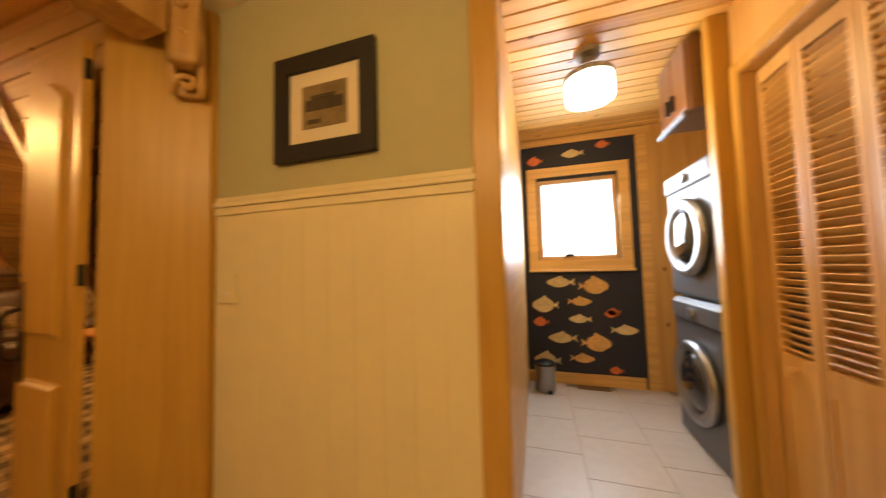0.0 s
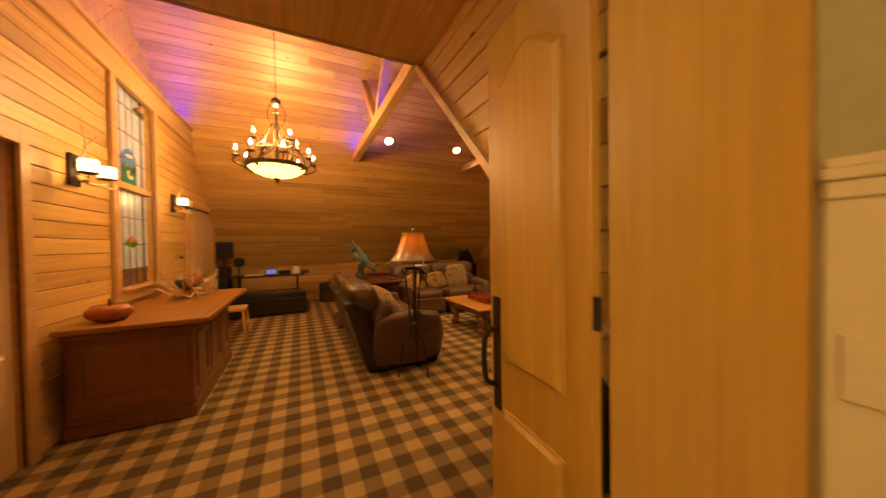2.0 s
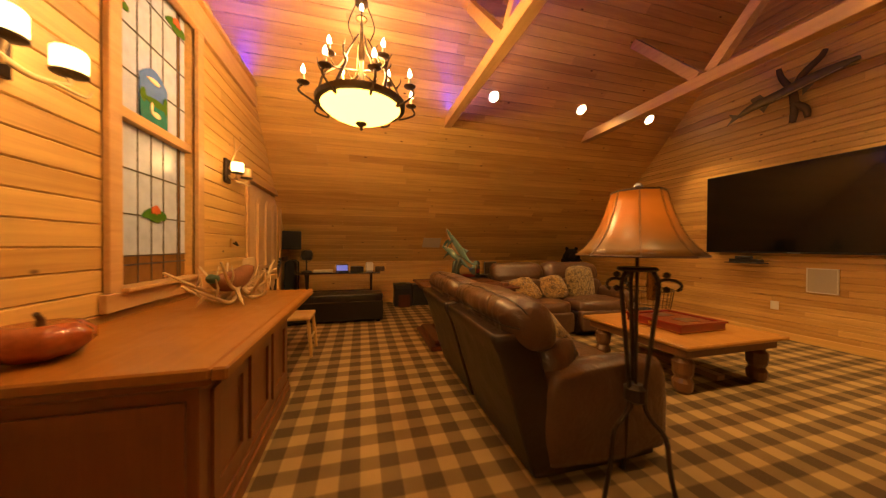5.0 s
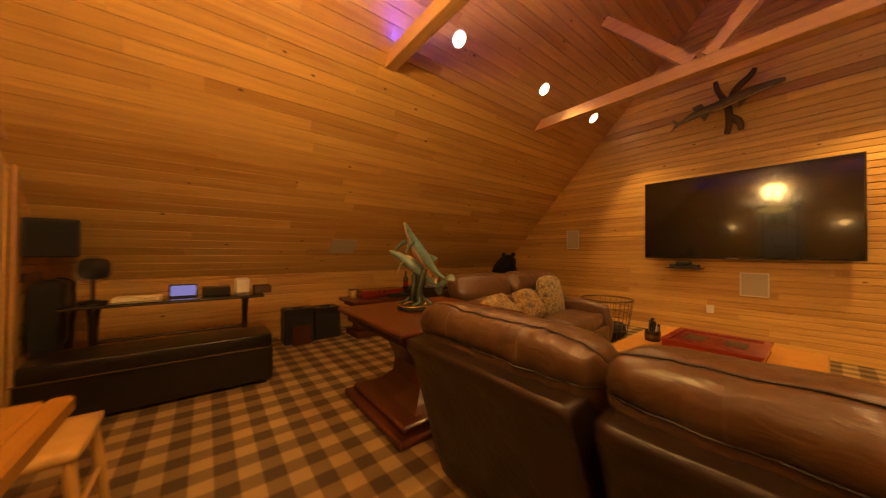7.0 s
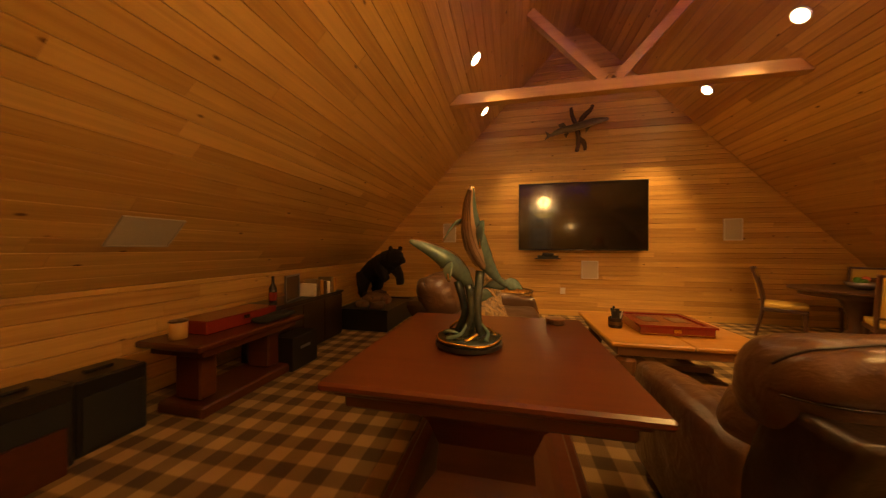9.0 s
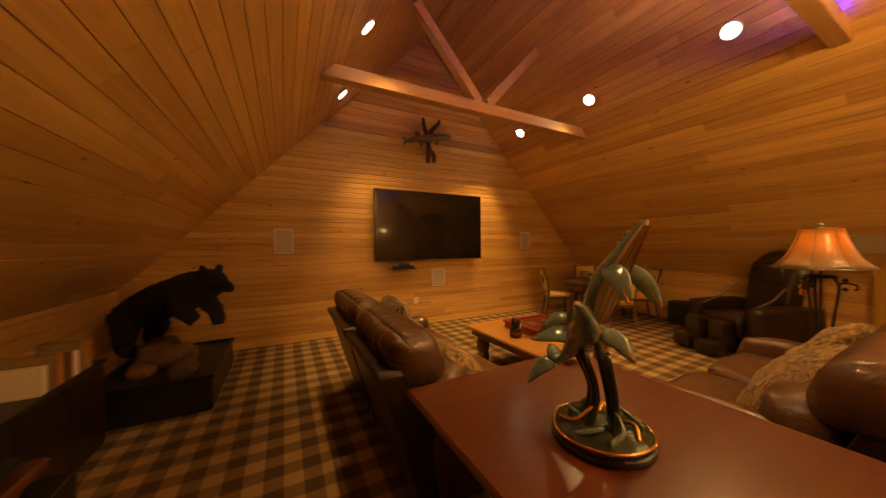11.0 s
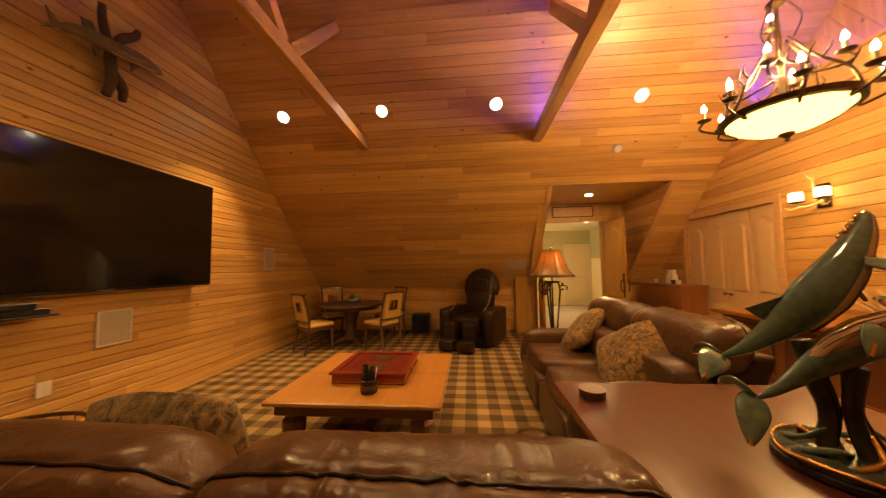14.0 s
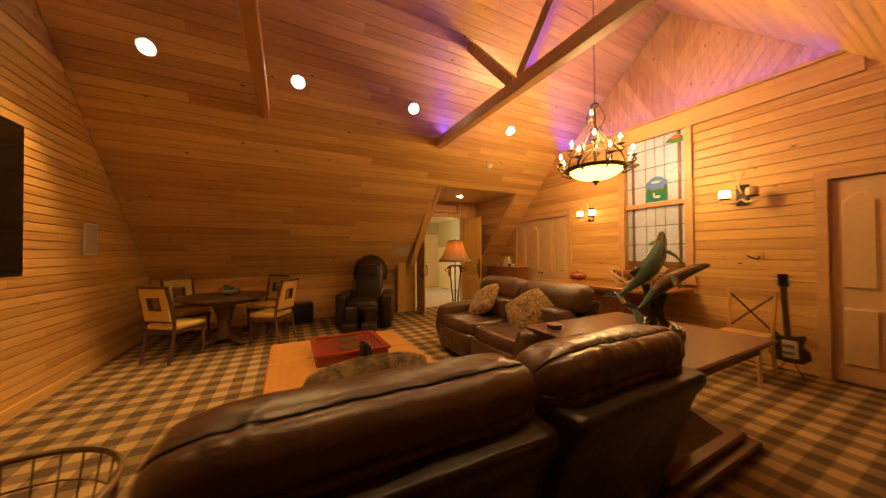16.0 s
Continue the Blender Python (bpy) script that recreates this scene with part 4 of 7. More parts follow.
def lily(cx, cz, s=1.0):
    bm = bmesh.new()
    petal(bm, cx - 0.06 * s, cz, 0.075 * s, 0.035 * s, yg + 0.008, 0.25)
    petal(bm, cx + 0.07 * s, cz, 0.075 * s, 0.035 * s, yg + 0.0085, -0.3)
    petal(bm, cx, cz - 0.03 * s, 0.07 * s, 0.03 * s, yg + 0.009, 0.0)
    part("lily_leaf", bm, art_green, wd)
    bm = bmesh.new()
    for k, an in enumerate((-0.7, 0, 0.7)):
        petal(bm, cx + 0.025 * s * (k - 1), cz + 0.035 * s, 0.022 * s, 0.035 * s, yg + 0.012 + k * 0.0007, an)
    part("lily_flower", bm, art_red, wd)


lily(-5.80, 1.52)
lily(x0 + 0.14, 3.10)
lily(x1 - 0.12, 2.85, 0.7)
n = 8
arch = [(-5.95, 2.19), (-5.64, 2.19)] + [(-5.64 - 0.31 * k / n, 2.50 + 0.09 * math.sin(math.pi * k / n)) for k in range(n + 1)]
part("lake_sky", prism(bmesh.new(), [(x, yg + 0.008, z) for x, z in arch], (0, 0, 0), (0, 0.004, 0)), art_blue, wd)
part("lake_water", boxes(((-5.95, yg + 0.0085, 2.19), (-5.64, yg + 0.0145, 2.33))), art_teal, wd)
bm = bmesh.new()
petal(bm, -5.92, 2.37, 0.028, 0.07, yg + 0.0095)
petal(bm, -5.67, 2.36, 0.032, 0.05, yg + 0.0095)
petal(bm, -5.80, 2.35, 0.12, 0.03, yg + 0.0100)
part("lake_trees", bm, art_green, wd)
bm = bmesh.new()
petal(bm, -5.80, 2.26, 0.05, 0.02, yg + 0.0150)
petal(bm, -5.755, 2.30, 0.012, 0.035, yg + 0.0152)
petal(bm, -5.78, 2.50, 0.07, 0.018, yg + 0.0130)
part("swan", bm, picture_mat, wd)

# ---- seating ----
seam_thread = material("seam_thread", (0.13, 0.075, 0.04), 0.6)


SEAMS = (1.95, 3.05)


def roll_point(w, u, a, seed):
    """A point of the gathered roll of leather on top of a sofa back: u from -1 to 1 along it, a round it (0 front, a quarter turn top)."""
    x = w / 2 + u * (w / 2 + 0.012)
    end = (1 - min(1.0, abs(u)) ** 8) ** 0.4
    c, s = math.cos(a), math.sin(a)
    wide = (abs(c) ** 2.7 + abs(s) ** 2.7) ** (-1 / 2.7)
    near = max(math.exp(-((a - q) / 0.42) ** 2) for q in SEAMS)
    groove = max(math.exp(-((a - q) / 0.10) ** 2) for q in SEAMS)
    fold = noise.noise(Vector((x * 15 + 2.2 * math.sin(x * 5 + seed), a * 1.1, seed * 3)))
    sag = noise.noise(Vector((x * 3.2, a * 0.9, seed * 5 + 2)))
    pucker = max(0.0, abs(u) - 0.72) * 3.2
    r = end * wide * (1 - 0.060 * groove + 0.05 * sag) + (0.045 + 0.120 * near + 0.16 * pucker) * (abs(fold) - 0.25) * end
    y, z = 0.115 + 0.165 * r * c, 0.865 + 0.165 * r * s
    return Vector((x, y - (z - 0.865) * 0.30, z))


def sofa_roll(w, seed, along=64, around=44):
    bm = bmesh.new()
    rows = []
    turns = sorted([2 * math.pi * k / around for k in range(around) if min(abs(2 * math.pi * k / around - q) for q in SEAMS) > 0.13] + [q + d for q in SEAMS for d in (-0.11, -0.055, 0.0, 0.055, 0.11)])
    around = len(turns)
    for i in range(along + 1):
        t = -1 + 2 * i / along
        u = math.copysign(1 - (1 - abs(t)) ** 1.35, t) * 0.9995
        rows.append([bm.verts.new(roll_point(w, u, a, seed)) for a in turns])
    for p, q in zip(rows, rows[1:]):
        for k in range(around):
            bm.faces.new((p[k], p[(k + 1) % around], q[(k + 1) % around], q[k]))
    bm.faces.new(rows[0][::-1])
    bm.faces.new(rows[-1])
    return bm


def recliner_unit(name, label, w, m, arms=(True, True), seed=0.0):
    """Local: x across 0..w, y from the back (0) to the front, z up."""
    t = thing(name, label, "sofa", m, "leather seating")
    # body and back shell: darker leather, the shade below the roll put into colour
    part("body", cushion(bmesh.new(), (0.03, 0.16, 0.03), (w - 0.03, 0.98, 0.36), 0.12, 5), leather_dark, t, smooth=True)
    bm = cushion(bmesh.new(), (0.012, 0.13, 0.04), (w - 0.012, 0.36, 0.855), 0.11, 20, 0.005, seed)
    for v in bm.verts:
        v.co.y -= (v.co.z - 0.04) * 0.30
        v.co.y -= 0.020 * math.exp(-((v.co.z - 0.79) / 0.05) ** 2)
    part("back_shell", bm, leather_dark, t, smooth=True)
    part("back_cushion", sofa_roll(w, seed), leather, t, smooth=True)
    for a in SEAMS:
        seam = [roll_point(w, -0.97 + 1.94 * k / 50, a, seed) + Vector((0, 0.004 * math.cos(a), 0.004 * math.sin(a))) for k in range(51)]
        part("piping", tube(bmesh.new(), seam, 0.0036, 6), piping, t)
    for u in (-0.38, 0.45):
        seam = [roll_point(w, u, SEAMS[0] + (SEAMS[1] - SEAMS[0]) * k / 14, seed) + Vector((0, -0.0005, 0)) for k in range(15)]
        part("stitch_seam", tube(bmesh.new(), seam, 0.0026, 5), seam_thread, t)
    part("lumbar_cushion", cushion(bmesh.new(), (0.03, 0.16, 0.40), (w - 0.03, 0.46, 0.78), 0.5, 12, 0.012, seed + 3), leather, t, smooth=True)
    part("seat_cushion", cushion(bmesh.new(), (0.12 if arms[0] else 0.02, 0.24, 0.30), (w - (0.12 if arms[1] else 0.02), 1.04, 0.52), 0.38, 14, 0.012, seed + 5), leather, t, smooth=True)
    part("footrest", cushion(bmesh.new(), (0.14 if arms[0] else 0.03, 0.92, 0.08), (w - (0.14 if arms[1] else 0.03), 1.06, 0.38), 0.25, 8, 0.008, seed + 7), leather, t, smooth=True)
    for on, a, b in ((arms[0], -0.02, 0.20), (arms[1], w - 0.20, w + 0.02)):
        if on:
            part("arm", cushion(bmesh.new(), (a, 0.14, 0.05), (b, 1.06, 0.66), 0.5, 14, 0.014, seed + a), leather, t, smooth=True)
    return t


S1, S2 = "brown leather reclining loveseat half, back to the counter", "brown leather reclining loveseat half, back to the pine slope"
recliner_unit("recliner_sofa", S1, 0.92, pose(-5.36, 1.10, 0), (False, True), seed=1)
recliner_unit("recliner_sofa", S1, 0.95, pose(-6.32, 1.10, 0), (True, False), seed=2)
recliner_unit("recliner_sofa", S2, 0.90, pose(-7.70, 3.285, 0, 0, 0, -90), (False, True), seed=4)
recliner_unit("recliner_sofa", S2, 1.05, pose(-7.70, 4.37, 0, 0, 0, -90), (True, False), seed=6)


def throw_pillow(label, mat, m, s=0.46, thick=0.16, seed=0.0, fuzzy=0.02):
    t = thing("throw_pillow", label, "pillow", m)
    bm = cushion(bmesh.new(), (-s / 2, -thick / 2, 0), (s / 2, thick / 2, s), 0.55, 16, fuzzy, seed)
    for v in bm.verts:
        u, q = abs(v.co.x) / (s / 2), abs(v.co.z - s / 2) / (s / 2)
        v.co.y *= max(0.12, (1 - u ** 3) ** 0.5 * (1 - q ** 3) ** 0.5 * 1.15) if u < 1 and q < 1 else 0.12
    part("cover", bm, mat, t, smooth=True)
    return t


throw_pillow("tan faux fur throw pillow leaning on the sofa", fur, pose(-4.98, 1.74, 0.52, 44, 24, 10), 0.54, 0.18, 1)
throw_pillow("mottled faux fur throw pillow leaning on the sofa", fur, pose(-5.62, 1.72, 0.54, 52, -34, -14), 0.58, 0.18, 2)
throw_pillow("brown and cream floral tapestry pillow propped on the loveseat", leopard, pose(-7.17, 3.80, 0.44, 12, 0, -86), 0.56, 0.19, 3, 0.010)
throw_pillow("tan faux fur throw pillow slumped on the loveseat", fur, pose(-7.08, 3.30, 0.49, 34, 10, -96), 0.42, 0.15, 4)
throw_pillow("shaggy fur throw pillow at the end of the loveseat", fur, pose(-6.98, 2.78, 0.49, 48, 10, -84), 0.46, 0.17, 5, 0.03)

# ---- tables ----
tb = thing("pedestal_table", "dark cherry square pedestal table between the sofas", "table", pose(-7.13, 1.72, 0))
part("tabletop", boxes(((-0.57, -0.61, 0.745), (0.57, 0.61, 0.780)), bevel=0.010), cherry, tb)
part("apron", boxes(((-0.53, -0.57, 0.715), (0.53, 0.57, 0.744)), ((-0.50, -0.54, 0.66), (0.50, 0.54, 0.714)), bevel=0.010), cherry, tb)
bm = bmesh.new()
sq = [(0.40, 0.66), (0.33, 0.60), (0.25, 0.48), (0.21, 0.36), (0.22, 0.24), (0.31, 0.15), (0.36, 0.11)]
rings = [[bm.verts.new((sx * r, sy * r, z)) for sx, sy in ((-1, -1), (1, -1), (1, 1), (-1, 1))] for r, z in sq[::-1]]
for a, b in zip(rings, rings[1:]):
    for k in range(4):
        bm.faces.new((a[k], a[(k + 1) % 4], b[(k + 1) % 4], b[k]))
part("pedestal", bm, cherry, tb)
part("plinth", boxes(((-0.50, -0.56, 0.0), (0.50, 0.56, 0.06)), ((-0.44, -0.50, 0.061), (0.44, 0.50, 0.11)), bevel=0.014), cherry, tb)

co = thing("coaster_tin", "small round wooden coaster tin", "coaster", pose(-6.735, 2.19, 0.781))
part("tin", lathe(bmesh.new(), [(0.05, 0), (0.058, 0.004), (0.058, 0.026), (0.052, 0.030), (0.050, 0.024), (0.0, 0.023)], 24), dark_wood, co)
part("rim", lathe(bmesh.new(), [(0.056, 0.026), (0.060, 0.028), (0.060, 0.033), (0.053, 0.033)], 24), oak_dark, co)

ct = thing("coffee_table", "low golden oak coffee table with stout turned legs", "table", pose(-5.55, 3.60, 0))
part("tabletop", boxes(((-0.62, -0.64, 0.425), (-0.003, 0.64, 0.462)), ((0.003, -0.64, 0.425), (0.62, 0.64, 0.462)), bevel=0.010), oak_top, ct)
part("apron", boxes(((-0.56, -0.58, 0.34), (0.56, 0.58, 0.424)), bevel=0.006), oak_dark, ct)
for sx in (-1, 1):
    for sy in (-1, 1):
        part("leg", lathe(bmesh.new(), [(0.05, 0), (0.075, 0.03), (0.082, 0.10), (0.06, 0.14), (0.08, 0.18), (0.085, 0.28), (0.06, 0.31), (0.07, 0.339)], 14, (sx * 0.46, sy * 0.48, 0)), oak_dark, ct)
part("stretcher", boxes(((-0.46, -0.05, 0.05), (0.46, 0.05, 0.10)), bevel=0.006), oak_dark, ct)

gc = thing("game_case", "red lacquered wooden game case with glazed lid", "game box", pose(-5.53, 3.58, 0.463))
part("case", boxes(((-0.30, -0.30, 0), (0.30, 0.30, 0.075)), bevel=0.006), red_case, gc)
part("lid_frame", rect_ring(bmesh.new(), -0.315, 0.315, -0.315, 0.315, 0.05, lambda u, v, t: (u, v, t), 0.076, 0.094), red_case, gc)
part("lid_panel", boxes(((-0.265, -0.265, 0.0755), (0.265, 0.265, 0.084))), maroon_inlay, gc)
for k in (-0.13, 0.13):
    part("inlay", boxes(((k - 0.07, -0.10, 0.0845), (k + 0.07, 0.10, 0.087))), bronze, gc)
part("latch", boxes(((-0.03, -0.308, 0.03), (0.03, -0.299, 0.06))), brass, gc)
part("trim_line", boxes(((-0.303, -0.303, 0.012), (0.303, 0.303, 0.018))), gilt, gc)

pc = thing("remote_holder", "dark round caddy full of remote controls", "caddy", pose(-5.97, 3.52, 0.463))
part("cup", lathe(bmesh.new(), [(0.060, 0), (0.064, 0.01), (0.064, 0.095), (0.058, 0.098), (0.056, 0.02), (0.0, 0.018)], 20), iron, pc)
part("band", lathe(bmesh.new(), [(0.064, 0.03), (0.067, 0.032), (0.067, 0.06), (0.064, 0.062)], 20), bronze, pc)
rng = random.Random(2)
for k in range(5):
    a = k * 1.3
    ob = part("remote_control", boxes(((-0.02, -0.009, 0), (0.02, 0.009, 0.15 + 0.02 * (k % 3))), bevel=0.004), black, pc)
    ob.matrix_basis = pose(0.03 * math.cos(a), 0.03 * math.sin(a), 0.02, rng.uniform(-8, 8), rng.uniform(-8, 8), k * 40)
    part("key_field", boxes(((-0.013, -0.0105, 0.05), (0.013, -0.0092, 0.13))), steel, ob)
part("pen", tube(bmesh.new(), [(0.02, -0.03, 0.02), (0.05, -0.045, 0.17)], 0.004, 6), white_plastic, pc)

# ---- bar counter ----
br = thing("bar_counter", "long red-brown wooden counter against the plank wall", "counter")
BX0, BX1, BY0, BY1, BZ = -6.32, -4.30, YS + 0.035, -0.13, 0.86
part("countertop", boxes(((BX0, BY0, BZ - 0.045), (BX1, BY1 - 0.055, BZ)), ((BX0, BY1 - 0.053, BZ - 0.05), (BX1, BY1, BZ + 0.001)), bevel=0.008), bar_wood, br, "golden brown plank top with edge band")
part("cornice", boxes(((BX0 + 0.06, BY0 + 0.01, BZ - 0.10), (BX1 - 0.06, BY1 - 0.08, BZ - 0.051)), bevel=0.015), bar_side, br)
part("body", boxes(((BX0 + 0.45, BY0 + 0.01, 0.10), (BX1 - 0.12, BY1 - 0.14, BZ - 0.101)), bevel=0.004), bar_side, br)
part("plinth", boxes(((BX0 + 0.42, BY0 + 0.005, 0), (BX1 - 0.10, BY1 - 0.12, 0.10)), ((BX0 + 0.44, BY0 + 0.005, 0.101), (BX1 - 0.11, BY1 - 0.13, 0.16)), bevel=0.008), bar_side, br)
for k in range(3):
    a = BX0 + 0.55 + k * 0.44
    part("panel_frame", rect_ring(bmesh.new(), a, a + 0.38, 0.22, 0.70, 0.06, lambda u, v, t: (u, t, v), BY1 - 0.1395, BY1 - 0.125), bar_side, br)
part("end_panel", rect_ring(bmesh.new(), BY0 + 0.05, BY1 - 0.18, 0.22, 0.70, 0.07, lambda u, v, t: (t, u, v), BX1 - 0.1195, BX1 - 0.105), bar_side, br)

pk = thing("pumpkin", "small orange ceramic pumpkin on the counter", "pumpkin", pose(-4.56, -0.84, BZ + 0.002))
bm = bmesh.new()
lathe(bm, [(0.03, 0.0), (0.10, 0.012), (0.145, 0.055), (0.145, 0.095), (0.10, 0.132), (0.03, 0.128)], 40)
for v in bm.verts:
    a = math.atan2(v.co.y, v.co.x)
    f = 0.90 + 0.10 * abs(math.cos(a * 4))
    v.co.x *= f
    v.co.y *= f
part("gourd", bm, pumpkin_skin, pk, smooth=True)
part("stem", tube(bmesh.new(), [(0, 0, 0.11), (0.005, 0.005, 0.15), (0.03, 0.01, 0.175)], [0.016, 0.011, 0.009], 8), driftwood, pk)

# ---- antler bowl with a mounted pheasant ----
an = thing("antler_bowl", "antler and driftwood nest holding a mounted pheasant", "antler decor", pose(-5.72, -0.62, BZ))
rng = random.Random(12)
for k in range(11):
    a = 2 * math.pi * k / 11 + rng.uniform(-0.2, 0.2)
    r1, r2 = rng.uniform(0.22, 0.34), rng.uniform(0.34, 0.56)
    z0 = 0.02 if k % 3 == 0 else rng.uniform(0.05, 0.12)
    pts = smooth_path([(0.05 * math.cos(a + 1), 0.05 * math.sin(a + 1), z0 + 0.06), (0.5 * r1 * math.cos(a + 0.3), 0.4 * r1 * math.sin(a + 0.3), z0), (r1 * math.cos(a), 0.7 * r1 * math.sin(a), z0 + 0.06), (r2 * math.cos(a - 0.1), 0.65 * r2 * math.sin(a - 0.1), z0 + rng.uniform(0.12, 0.26))], 5)
    bm = tube(bmesh.new(), pts, [0.020 - 0.014 * i / len(pts) for i in range(len(pts))], 7)
    q = pts[len(pts) * 2 // 3]
    tube(bm, smooth_path([q, q + Vector((0.02, 0.03, 0.05)), q + Vector((0.05 * math.cos(a), 0.03, 0.13))], 4), [0.009] * 3 + [0.008, 0.007, 0.006, 0.005, 0.004, 0.003], 6)
    part("antler", bm, antler, an, smooth=True)
for k in range(4):
    part("foot_tine", tube(bmesh.new(), smooth_path([(0.16 * (k % 2 * 2 - 1), 0.08 * (k // 2 * 2 - 1), 0.12), (0.2 * (k % 2 * 2 - 1), 0.12 * (k // 2 * 2 - 1), 0.05), (0.22 * (k % 2 * 2 - 1), 0.15 * (k // 2 * 2 - 1), 0.004)], 4), [0.013] * 5 + [0.010, 0.007, 0.005, 0.004], 6), antler, an)
pts = smooth_path([(0.30, -0.02, 0.20), (0.18, 0, 0.17), (0.0, 0.02, 0.17), (-0.22, 0.02, 0.22), (-0.34, 0.02, 0.24)], 5)
part("pheasant", tube(bmesh.new(), pts, [0.022 + 0.055 * math.sin(math.pi * min(1, i / (len(pts) - 1) * 1.05)) for i in range(len(pts))], 12), material("pheasant_plumage", (0.20, 0.07, 0.02), 0.7, bump=0.4, scale=60, vary=0.4), an, smooth=True)
part("pheasant_head", tube(bmesh.new(), [(0.24, -0.01, 0.19), (0.31, -0.02, 0.21), (0.36, -0.02, 0.215)], [0.035, 0.032, 0.006], 10), material("pheasant_head_plumage", (0.02, 0.06, 0.03), 0.4, vary=0.3), an, smooth=True)
bm = bmesh.new()
cushion(bm, (-0.46, 0.0, 0.22), (-0.16, 0.015, 0.33), 0.5, 8)
part("wing", bm, antler, an, smooth=True)

# ---- side chair with X back ----
ch = thing("cross_back_chair", "light wood side chair with crossed dark metal back", "chair", pose(-7.02, -0.42, 0, 0, 0, 180))
part("seat", cushion(bmesh.new(), (-0.21, -0.20, 0.43), (0.21, 0.22, 0.475), 0.15, 6), beech, ch, smooth=True)
for sx in (-1, 1):
    part("front_leg", tube(bmesh.new(), [(sx * 0.17, -0.16, 0.43), (sx * 0.185, -0.18, 0.22), (sx * 0.20, -0.20, 0.0)], [0.02, 0.022, 0.017], 8), beech, ch)
    part("back_post", tube(bmesh.new(), smooth_path([(sx * 0.19, 0.25, 0.0), (sx * 0.18, 0.20, 0.43), (sx * 0.19, 0.23, 0.70), (sx * 0.20, 0.28, 0.93)], 4), 0.02, 8), beech, ch)
part("top_rail", cushion(bmesh.new(), (-0.23, 0.255, 0.88), (0.23, 0.295, 0.95), 0.2, 6), beech, ch, smooth=True)
for s in (-1, 1):
    part("cross_bar", tube(bmesh.new(), smooth_path([(s * 0.18, 0.215, 0.50), (0, 0.235 + 0.006 * s, 0.69), (-s * 0.18, 0.265, 0.88)], 5), 0.010, 6), iron, ch)
part("stretcher", tube(bmesh.new(), [(-0.18, -0.18, 0.20), (0.18, -0.18, 0.20)], 0.012, 8), beech, ch)


# ---- chandelier ----
cd = thing("chandelier", "antler-style bronze chandelier with glowing bowl and candle bulbs", "chandelier", pose(*CHAND))
part("bowl", lathe(bmesh.new(), [(0.02, 0.07), (0.10, 0.077), (0.19, 0.100), (0.275, 0.14), (0.345, 0.20), (0.335, 0.205), (0.26, 0.15), (0.0, 0.09)], 40), bowl_glow, cd, "glowing amber glass bowl", True)
part("finial", lathe(bmesh.new(), [(0.006, 0.0), (0.018, 0.008), (0.008, 0.02), (0.03, 0.04), (0.05, 0.055), (0.045, 0.064)], 14), lamp_bronze, cd, smooth=True)
part("rim", lathe(bmesh.new(), [(0.355, 0.192), (0.375, 0.196), (0.382, 0.235), (0.362, 0.240), (0.352, 0.236)], 40), lamp_bronze, cd, "dark bronze rim")
part("stem", lathe(bmesh.new(), [(0.035, 0.24), (0.018, 0.30), (0.03, 0.42), (0.016, 0.55), (0.03, 0.66), (0.016, 0.78), (0.012, 1.0), (0.014, 1.07), (0.055, 1.085), (0.058, 1.11), (0.02, 1.14)], 14), lamp_bronze, cd, smooth=True)


def candle(r, a, z, arm0):
    x, y = r * math.cos(a), r * math.sin(a)
    c = Vector((math.cos(a), math.sin(a), 0))
    pts = smooth_path([c * arm0[0] + Vector((0, 0, arm0[1])), c * (r * 0.75) + Vector((0, 0, min(arm0[1], z) - 0.06)), c * (r + 0.03) + Vector((0, 0, z - 0.07)), c * r + Vector((0, 0, z))], 5)
    arm = part("arm", tube(bmesh.new(), pts, 0.009, 7), lamp_bronze, cd)
    part("drip_pan", lathe(bmesh.new(), [(0.012, -0.012), (0.045, 0.0), (0.05, 0.008), (0.0, 0.004)], 14, (x, y, z)), lamp_bronze, arm)
    part("sleeve", lathe(bmesh.new(), [(0.013, 0.004), (0.013, 0.075)], 10, (x, y, z)), candle_wax, arm)
    part("flame_bulb", lathe(bmesh.new(), [(0.009, 0.076), (0.017, 0.09), (0.019, 0.105), (0.010, 0.13), (0.002, 0.15)], 10, (x, y, z)), pale_ball, arm, "lit flame bulb")


for k in range(8):
    candle(0.46, 2 * math.pi * k / 8 + 0.2, 0.30, (0.375, 0.22))
for k in range(4):
    candle(0.30, 2 * math.pi * k / 4 + 0.6, 0.52, (0.04, 0.50))
candle(0.05, 0.0, 0.92, (0.02, 0.9))
for k in range(6):
    a = 2 * math.pi * k / 6 + 0.5
    c = Vector((math.cos(a), math.sin(a), 0))
    s = Vector((-math.sin(a), math.cos(a), 0))
    pts = smooth_path([c * 0.36 + Vector((0, 0, 0.23)), c * 0.30 + s * 0.05 + Vector((0, 0, 0.42)), c * 0.18 - s * 0.03 + Vector((0, 0, 0.56)), c * 0.05 + Vector((0, 0, 0.80))], 5)
    bm = tube(bmesh.new(), pts, [0.013 - 0.007 * i / len(pts) for i in range(len(pts))], 7)
    for q, up in ((pts[5], 0.12), (pts[9], 0.10)):
        tube(bm, smooth_path([q, q + c * 0.04 + Vector((0, 0, up * 0.5)), q + c * 0.05 + s * 0.03 + Vector((0, 0, up))], 3), [0.009, 0.008, 0.007, 0.006, 0.005, 0.004, 0.002], 6)
    part("antler", bm, lamp_bronze, cd, smooth=True)
